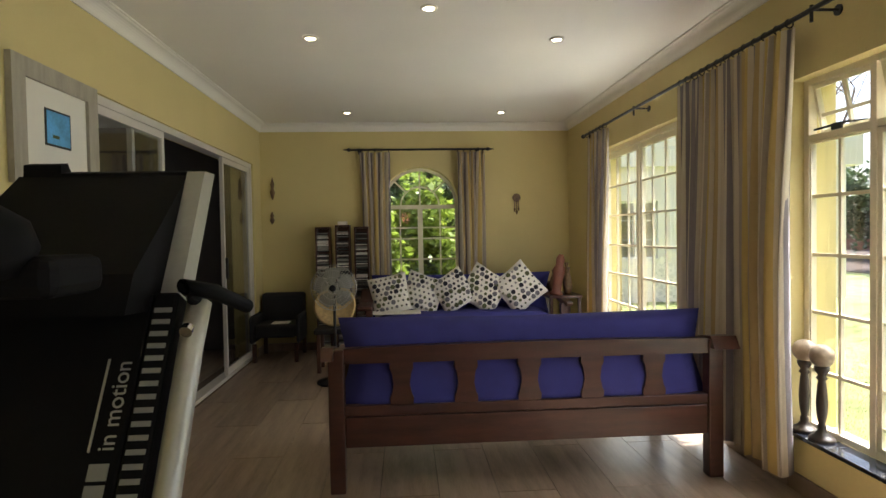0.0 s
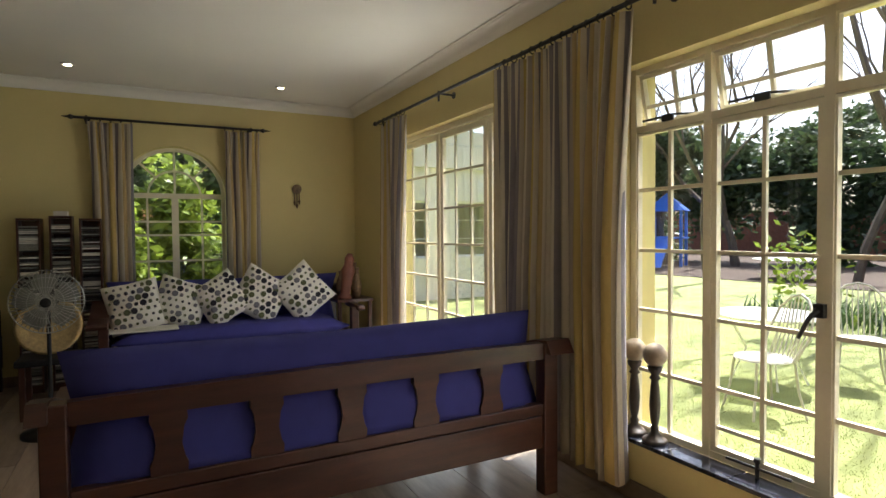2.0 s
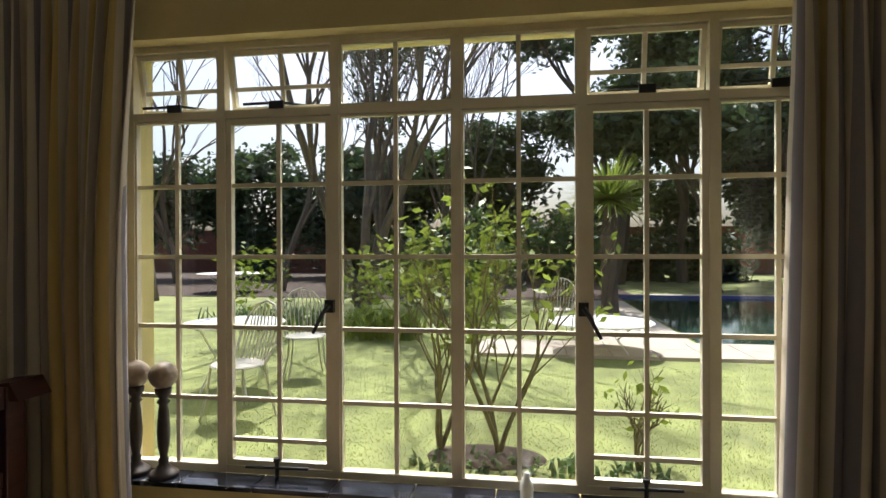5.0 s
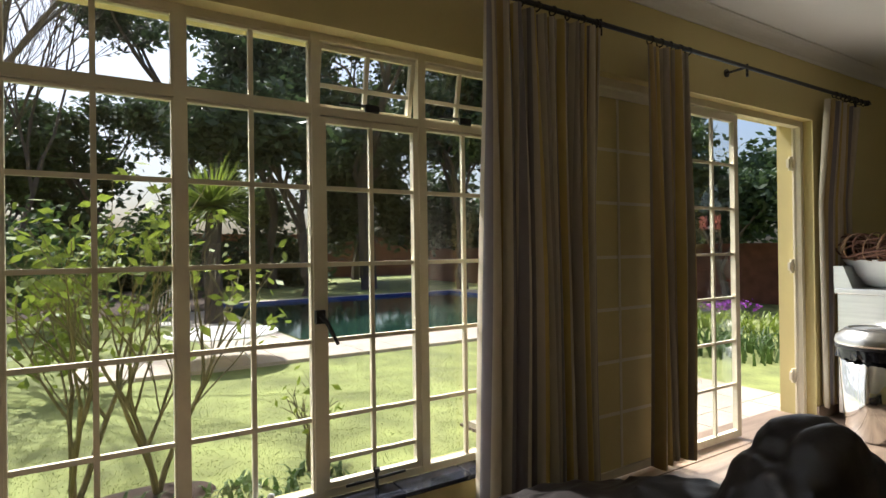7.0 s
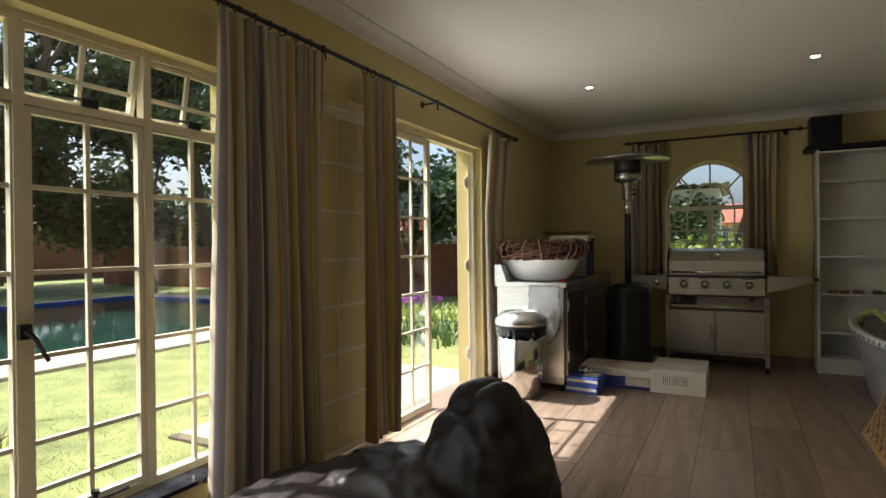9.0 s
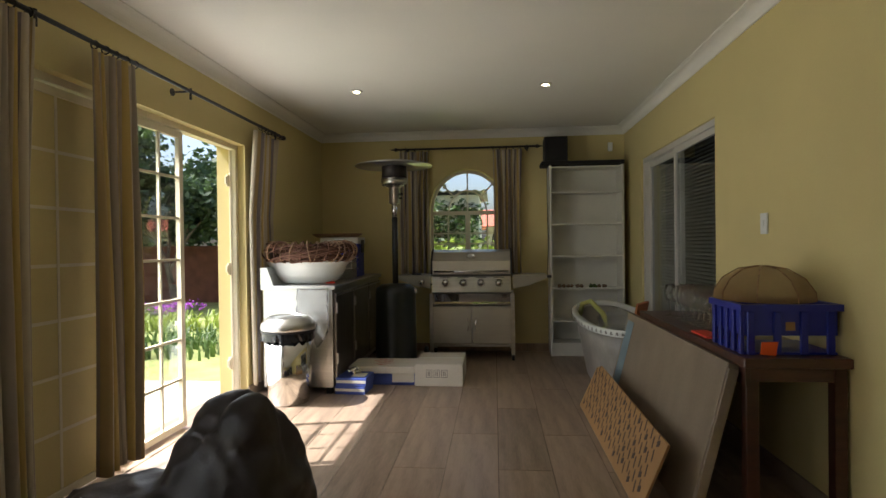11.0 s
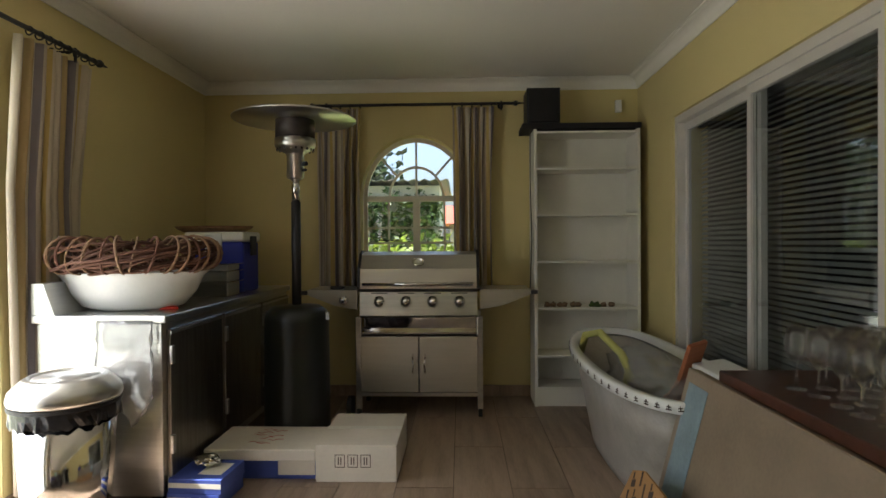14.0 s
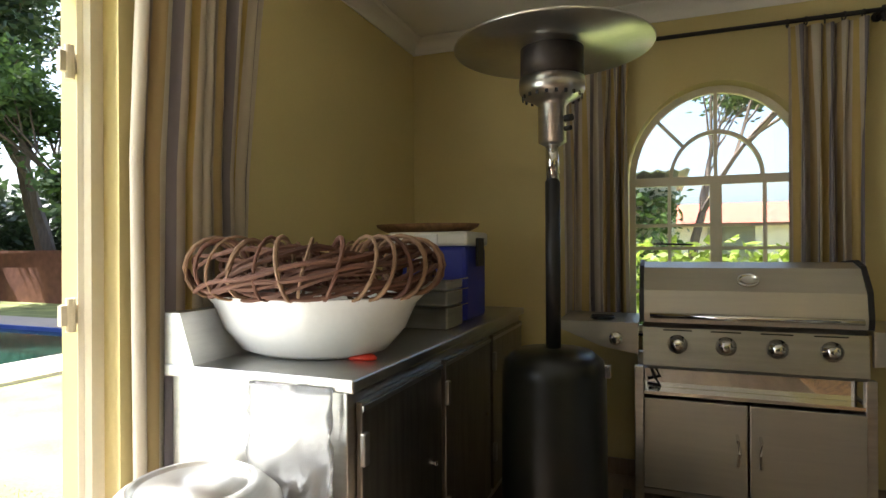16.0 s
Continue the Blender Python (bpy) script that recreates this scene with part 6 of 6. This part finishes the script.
def wire_chair(x, y, turn):
    c = thing("garden_chair", pose(x, y, ZG, 0, 0, turn), "white wrought iron garden chair on the lawn", "garden chair", "white garden chairs")
    bm = bmesh.new()
    lathe(bm, [(0.21, 0.43), (0.22, 0.435), (0.21, 0.445), (0.02, 0.44)], seg=20)
    part("seat", bm, M_CHAIR, c)
    bm = bmesh.new()
    hoop = [(-0.20, 0.10, 0.44), (-0.24, 0.20, 0.62), (-0.20, 0.26, 0.80), (-0.10, 0.29, 0.90), (0, 0.30, 0.93), (0.10, 0.29, 0.90), (0.20, 0.26, 0.80), (0.24, 0.20, 0.62), (0.20, 0.10, 0.44)]
    pipe(bm, hoop, 0.011)
    for k in range(-4, 5):
        xx = k * 0.042
        pipe(bm, [(xx, 0.19 - abs(xx) * 0.2, 0.44), (xx * 1.1, 0.25, 0.66), (xx, 0.285, 0.92 - abs(xx) * 0.6)], 0.006, 5)
    part("backrest", bm, M_CHAIR, c)
    for sx in (-1, 1):
        for sy in (-1, 1):
            bm = bmesh.new()
            pipe(bm, [(0.15 * sx, 0.15 * sy, 0.43), (0.17 * sx, 0.17 * sy, 0.2), (0.21 * sx, 0.21 * sy, 0.0)], 0.010)
            part("leg", bm, M_CHAIR, c)
    return c


def garden_table(x, y, r, h, label="round white wrought iron garden table"):
    t = thing("garden_table", pose(x, y, ZG), label, "garden table")
    bm = bmesh.new()
    lathe(bm, [(r, h - 0.02), (r + 0.01, h - 0.01), (r, h), (0.05, h)], seg=32)
    part("tabletop", bm, M_WHITE, t)
    for k in range(4):
        a = math.pi / 4 + k * math.pi / 2
        bm = bmesh.new()
        pipe(bm, [(0.75 * r * math.cos(a), 0.75 * r * math.sin(a), h - 0.02), (0.4 * r * math.cos(a), 0.4 * r * math.sin(a), h * 0.5), (0.7 * r * math.cos(a), 0.7 * r * math.sin(a), 0)], 0.012)
        part("leg", bm, M_WHITE, t)


wire_chair(5.07, 4.27, -115)
wire_chair(6.53, 4.29, -60)
garden_table(5.95, 4.78, 0.47, 0.66)
garden_table(8.3, 1.0, 0.66, 0.42)
wire_chair(9.45, 1.5, 100)
garden_table(17.0, 11.0, 1.0, 0.6)

# rose bushes by the window
for x, y, sd in ((4.5, 2.12, 3), (4.55, 2.52, 7), (4.4, 1.25, 9)):
    rb = thing("rose_bush", pose(x, y, ZG), "straggly rose bush with few leaves", "rose bush", "rose bushes")
    bm = bmesh.new()
    tips = branches(bm, (0, 0, 0), 2.0 if sd != 9 else 0.7, sd, 0.019, 4, 0.6, kids=3, stems=3, start=0.33)
    part("stems", bm, mat("green_brown_stem", (0.13, 0.11, 0.05), 0.7, vary=0.3), rb)
    ob = new("leaves", leaf_mesh("leaves", [(p.x, p.y, p.z, 0.15, 0.15, 0.13) for p in tips], 300 if sd != 9 else 60, 0.037, M_LEAFLIGHT, sd, 0.1))
    ob.parent = rb
straps("bed_plants", 4.2, 1.9, 0.25, 0.8, 160, 0.14, M_LEAF, 3, "small green plants in the soil bed")
straps("agapanthus", 10.2, 5.9, 0.7, 1.6, 420, 0.62, M_LEAF, 4, "clump of strap-leaved green lilies")
straps("agapanthus", 9.3, 4.2, 0.5, 0.6, 320, 0.75, M_LEAFLIGHT, 5, "clump of long-leaved green plants")
shrub(9.0, 4.1, 0.8, 0.8, 1.6, 380, 0.06, M_LEAFLIGHT, 6)
shrub(7.6, 2.7, 0.55, 0.8, 1.75, 420, 0.065, M_LEAFLIGHT, 16, "open leafy shrub with bright leaves")
shrub(8.6, 5.9, 0.5, 0.6, 1.6, 260, 0.06, M_LEAFLIGHT, 17, "open leafy shrub with bright leaves")
shrub(13.5, 3.6, 1.5, 1.5, 2.4, 2600, 0.09, M_LEAF, 8)
shrub(15.5, 1.2, 1.5, 1.2, 2.8, 2600, 0.09, M_LEAF, 9)
# spiky yucca
yu = thing("yucca", pose(12.9, 0.25, ZG), "spiky yucca with a thick trunk and shaggy skirt", "yucca")
bm = bmesh.new()
pipe(bm, [(0, 0, 0), (0.05, 0, 0.8), (0, 0.03, 1.6), (0.02, 0, 2.2)], (0.20, 0.16), 10)
part("trunk", bm, M_BARK, yu)
sp_ = straps("spikes", 0, 0, 0.08, 0.08, 520, 1.1, M_LEAFLIGHT, 13, "", spiky=True, z0=2.35, wide=0.03)
for key in ("kind", "category"):
    if key in sp_:
        del sp_[key]
sp_.parent = yu

# bare trees and evergreens
tree("bare_tree", 14.2, 11.6, 8.5, 21, "bare winter tree with dark spreading branches", 0.12, 6, 0.62)
tree("bare_tree", 17.5, 9.6, 9.5, 22, "bare winter tree with dark spreading branches", 0.12, 6, 0.5)
tree("bare_tree", 17.2, 6.0, 10.5, 23, "bare tree with several pale upright stems", 0.10, 6, 0.38, stems=3)
tree("bare_tree", 18.5, 4.2, 10.5, 24, "bare tree with several pale upright stems", 0.09, 6, 0.36, stems=3)
tree("bare_tree", 21.0, 15.5, 9.0, 25, "bare winter tree with dark spreading branches", 0.18, 5, 0.6)
tree("bare_tree", 11.0, 14.5, 8.0, 27, "bare winter tree with dark spreading branches", 0.12, 6, 0.6)
tree("evergreen_tree", 20.5, 7.5, 9.0, 31, "tall tree with thin brownish foliage", 0.2, 4, 0.5, leaves=2600, size=0.10, material=M_LEAFDARK)
tree("evergreen_tree", 22.0, -1.2, 11.0, 32, "large dark evergreen tree with gaps of sky", 0.35, 4, 0.7, leaves=11000, size=0.13, material=M_LEAFDARK)
tree("evergreen_tree", 20.0, -6.5, 11.0, 33, "large dark evergreen tree with gaps of sky", 0.35, 4, 0.7, leaves=12000, size=0.13, material=M_LEAFDARK)
tree("evergreen_tree", 18.0, -12.0, 10.0, 34, "large dark evergreen tree with gaps of sky", 0.3, 4, 0.7, leaves=11000, size=0.13, material=M_LEAFDARK)
tree("leafy_tree", 10.2, -9.8, 6.0, 35, "leafy bright green tree beyond the terrace", 0.14, 4, 0.6, leaves=9000, size=0.09, material=M_LEAF)
tree("leafy_tree", 13.8, -10.4, 6.5, 36, "leafy bright green tree beyond the terrace", 0.14, 4, 0.6, leaves=9000, size=0.09, material=M_LEAF)
tree("evergreen_tree", 24.0, 2.2, 7.0, 37, "rounded dark conifer beyond the lawn", 0.2, 4, 0.5, leaves=6000, size=0.12, material=M_LEAFDARK)
tree("bare_tree", 11.4, 5.1, 9.5, 41, "bare tree with several pale upright stems", 0.11, 7, 0.42, stems=3)
for k, (x, y, h, mt, n) in enumerate(((26, 10, 8, M_LEAFDARK, 7000), (27, 15, 8, M_LEAFDARK, 6000), (23, -3.8, 12, M_LEAFDARK, 12000), (24, 5.2, 7, M_LEAF, 6000), (18.5, -3.6, 9, M_LEAFDARK, 9000), (17.5, -9.0, 9, M_LEAFDARK, 9000), (20, 18, 7, M_LEAFDARK, 6000), (27, -9, 12, M_LEAFDARK, 11000))):
    tree("evergreen_tree", x, y, h, 140 + k, "dense dark evergreen at the garden's edge", 0.22, 4, 0.62, leaves=n, size=0.15, material=mt, start=0.30)
for k, (x, y, h) in enumerate(((6.2, -10.2, 5.0), (8.0, -9.6, 5.5), (12.0, -12.4, 6.5))):
    tree("leafy_tree", x, y, h, 240 + k, "leafy bright green tree by the brick wall", 0.10, 4, 0.7, leaves=8000, size=0.09, material=M_LEAF if k != 1 else M_LEAFDARK, start=0.22)
# hedges that close the garden
hedge = []
g = random.Random(77)
for i in range(80):
    y = -18 + i * 0.62
    hedge.append((25.5 - 0.02 * (y - 5) ** 2 * 0.4 + g.uniform(-1, 1), y, g.uniform(0.2, 4.4), 1.4, 1.2, g.uniform(1.2, 2.0)))
tagged(new("hedge", leaf_mesh("hedge", hedge, 80000, 0.17, M_LEAFDARK, 51, 0.2)), "tall dark hedge at the end of the garden", "hedge", kind="stuff")
hedge = [(x, -13.2 + g.uniform(-0.5, 0.5), g.uniform(0.3, 3.4), 1.0, 1.0, 1.4) for x in np.arange(3, 22, 0.6)]
tagged(new("hedge", leaf_mesh("hedge", hedge, 20000, 0.14, M_LEAFDARK, 52, 0.2)), "tall dark hedge behind the brick wall", "hedge", kind="stuff")
solo("garden_wall", B((30.0, 30.3, -40, 45, ZG, 2.2)), M_BRICK, "brown boundary wall behind the hedge", "garden wall", kind="structure")
solo("brick_wall", B((6.0, 24, -11.7, -11.45, ZG, 1.25), (6.0, 24, -11.75, -11.4, 1.2505, 1.33)), M_BRICK, "low red-brown brick garden wall", "garden wall", kind="structure")
straps("border_lilies", 5.2, -5.0, 0.8, 0.9, 260, 0.45, M_LEAF, 61, "green border plants beyond the terrace")
straps("border_lilies", 6.6, -7.0, 1.2, 0.8, 260, 0.5, M_LEAFLIGHT, 62, "green border plants beyond the terrace")
tree("leafy_tree", 11.0, -7.9, 5.5, 66, "leafy bright green tree beyond the terrace", 0.12, 4, 0.7, leaves=9000, size=0.09, material=M_LEAF, start=0.24)
M_PURPLE = mat("purple_petals", (0.30, 0.05, 0.40), 0.7, translucent=0.3)
tagged(new("purple_flowers", leaf_mesh("purple_flowers", [(5.4, -5.2, 0.42, 0.5, 0.5, 0.08)], 160, 0.03, M_PURPLE, 63)), "small purple flowers in the border", "flowers", kind="stuff")

# garden seen from the north window
shrub(0.6, 9.9, 1.0, 0.7, 2.5, 6500, 0.085, M_LEAFLIGHT, 71, "bright yellow-green shrub outside the window")
shrub(1.8, 10.3, 0.8, 0.7, 1.7, 3500, 0.08, M_LEAFLIGHT, 72, "bright yellow-green shrub outside the window")
tree("evergreen_tree", 1.2, 15.5, 6.5, 73, "grey-green leafy tree behind the shrubs", 0.2, 4, 0.7, leaves=9000, size=0.11, material=M_LEAFDARK)
shrub(1.2, 14.0, 2.6, 1.0, 5.2, 11000, 0.10, M_LEAF, 75, "grey-green leafy shrubs behind the bright ones")
hedge = [(x, 18.0 + g.uniform(-0.5, 0.5), g.uniform(0.3, 2.4), 1.0, 1.0, 1.4) for x in np.arange(-6, 9, 0.7)]
tagged(new("hedge", leaf_mesh("hedge", hedge, 10000, 0.13, M_LEAFDARK, 74, 0.2)), "tall dark hedge north of the house", "hedge", kind="stuff")
# white wing of the house
wg_ = thing("house_wing", pose(4.2, 12.2, ZG), "white plastered wing of the house with steel windows", "house")
part("wall", B((0, 6.0, 0, 0.25, 0, 0.9), (0, 6.0, 0, 0.25, 2.1, 2.8), (0, 0.6, 0, 0.25, 0.9, 2.1), (1.9, 2.6, 0, 0.25, 0.9, 2.1), (3.9, 4.6, 0, 0.25, 0.9, 2.1), (5.7, 6.0, 0, 0.25, 0.9, 2.1), (0, 6, 2.0, 2.2, 0, 2.8)), M_PLASTER, wg_)
bm = bmesh.new()
prism(bm, [(-0.1, 2.8), (2.3, 2.8), (2.3, 3.6), (-0.1, 3.6)], "x", -0.3, 6.3)
part("roof", bm, M_PLASTER, wg_)
for x0, x1 in ((0.6, 1.9), (2.6, 3.9), (4.6, 5.7)):
    bm = B((x0, x1, 0.10, 0.14, 0.9, 0.94), (x0, x1, 0.10, 0.14, 2.06, 2.1))
    for k in range(4):
        xx = x0 + 0.02 + (x1 - x0 - 0.04) * k / 3
        box(bm, xx - 0.015, xx + 0.015, 0.10, 0.14, 0.94, 2.06)
    for z in (1.3, 1.7):
        box(bm, x0, x1, 0.105, 0.135, z - 0.01, z + 0.01)
    w_ = part("window", bm, M_WHITE, wg_)
    part("pane", B((x0, x1, 0.118, 0.122, 0.94, 2.06)), M_DARKGLASS, w_)
# blue play frame among the trees
pf = thing("play_frame", pose(19.2, 17.2, ZG, 0, 0, 30), "blue wooden play frame with a slide", "play frame")
for x in (-0.6, 0.6):
    for y in (-0.6, 0.6):
        part("post", B((x - 0.05, x + 0.05, y - 0.05, y + 0.05, 0, 2.2)), M_PLAY, pf)
part("platform", B((-0.7, 0.7, -0.7, 0.7, 1.1, 1.16)), M_PLAY, pf)
bm = bmesh.new()
bmesh.ops.create_cone(bm, cap_ends=True, segments=4, radius1=1.05, radius2=0.04, depth=0.7, matrix=Matrix.Translation((0, 0, 2.55)) @ Matrix.Rotation(radians(45), 4, "Z"))
part("canopy", bm, M_PLAY, pf)
bm = bmesh.new()
prism(bm, [(-0.7, 1.1), (-2.6, 0.1), (-2.7, 0.1), (-0.7, 1.2)], "y", -0.25, 0.25)
part("slide", bm, M_PLAY, pf)

# seen from the south window
shed = thing("garden_shed", pose(1.1, -10.8, ZG), "ivy-covered outbuilding with a dark corrugated roof", "shed")
part("wall", B((0, 6.0, -3.0, 0, 0, 2.62)), M_PLASTER, shed)
bm = bmesh.new()
n = 120
top = [(-0.2 + 6.4 * i / n, 2.70 + 0.022 * math.sin(i * 1.57)) for i in range(n + 1)]
for p, q in zip(top, top[1:]):
    prism(bm, [(p[0], p[1] - 0.012), (q[0], q[1] - 0.012), q, p], "y", -3.3, 0.35)
part("roof", bm, M_GREY, shed, "grey corrugated roof sheets")
ivy = [(x, -10.6 + g.uniform(-0.1, 0.1), z, 0.4, 0.22, 0.3) for x in np.arange(1.3, 6.9, 0.4) for z in np.arange(0.0, 2.3, 0.35)]
tagged(new("ivy", leaf_mesh("ivy", ivy, 9000, 0.075, M_LEAF, 81, 0.2)), "ivy climbing over the outbuilding's wall", "ivy", kind="stuff")
low = [(x, -7.3 + g.uniform(-0.2, 0.2), z, 0.4, 0.3, 0.3) for x in np.arange(-4, 4.5, 0.4) for z in (0.2, 0.7, 1.1)]
tagged(new("low_hedge", leaf_mesh("low_hedge", low, 9000, 0.07, M_LEAFLIGHT, 82, 0.2)), "clipped sunlit hedge outside the window", "hedge", kind="stuff")
sh = thing("neighbour_house", pose(-3.5, -17, ZG), "pale house with a red tiled roof", "house")
part("wall", B((-6, 4.5, -4, 0, 0, 2.05)), M_PLASTER, sh)
bm = bmesh.new()
prism(bm, [(0.4, 2.05), (-4.4, 2.05), (-2, 2.75)], "x", -6.4, 4.9)
part("roof", bm, M_ROOFTILE, sh)
for x in (-3.0, 0.0, 2.6):
    part("window", B((x, x + 1.1, 0.001, 0.04, 1.0, 2.0)), M_DARKGLASS, sh)
tree("leafy_tree", 0.8, -13.0, 5.6, 83, "leafy tree beyond the hedge", 0.12, 4, 0.6, leaves=2600, size=0.09, material=M_LEAF)
tree("leafy_tree", 4.6, -15.5, 6.5, 84, "leafy tree beyond the hedge", 0.12, 4, 0.6, leaves=5000, size=0.09, material=M_LEAF)
# roof and eaves of this house
solo("roof_slab", B((-4.2, XE + T + 0.02, YS - T - 0.3, YN + T + 0.3, ZC + 0.16, ZC + 0.4)), M_PLASTER, "flat slab that closes the house above", "roof", kind="structure")


# ---- floor tiles ----
TW, TL = 0.305, 1.20
tile_mesh = finish("tile", B((0.002, TW - 0.002, 0.002, TL - 0.002, -0.006, 0.0)), M_TILE)
nx = int((XE - XW) / TW) + 1
for i in range(nx):
    off = (0.0, 0.5)[i % 2] * TL
    y = YS - off
    while y < YN:
        y0, y1, x0, x1 = max(y, YS), min(y + TL, YN), XW + i * TW, min(XW + (i + 1) * TW, XE)
        if y1 - y0 > 0.05 and x1 - x0 > 0.02:
            if y0 == y and y1 == y + TL and x1 == XW + (i + 1) * TW:
                shared("tile", tile_mesh, pose(x0, y0, 0), floor)
            else:
                part("tile", B((x0 + 0.002, x1 - 0.002, y0 + 0.002, y1 - 0.002, -0.006, 0.0)), M_TILE, floor)
        y += TL
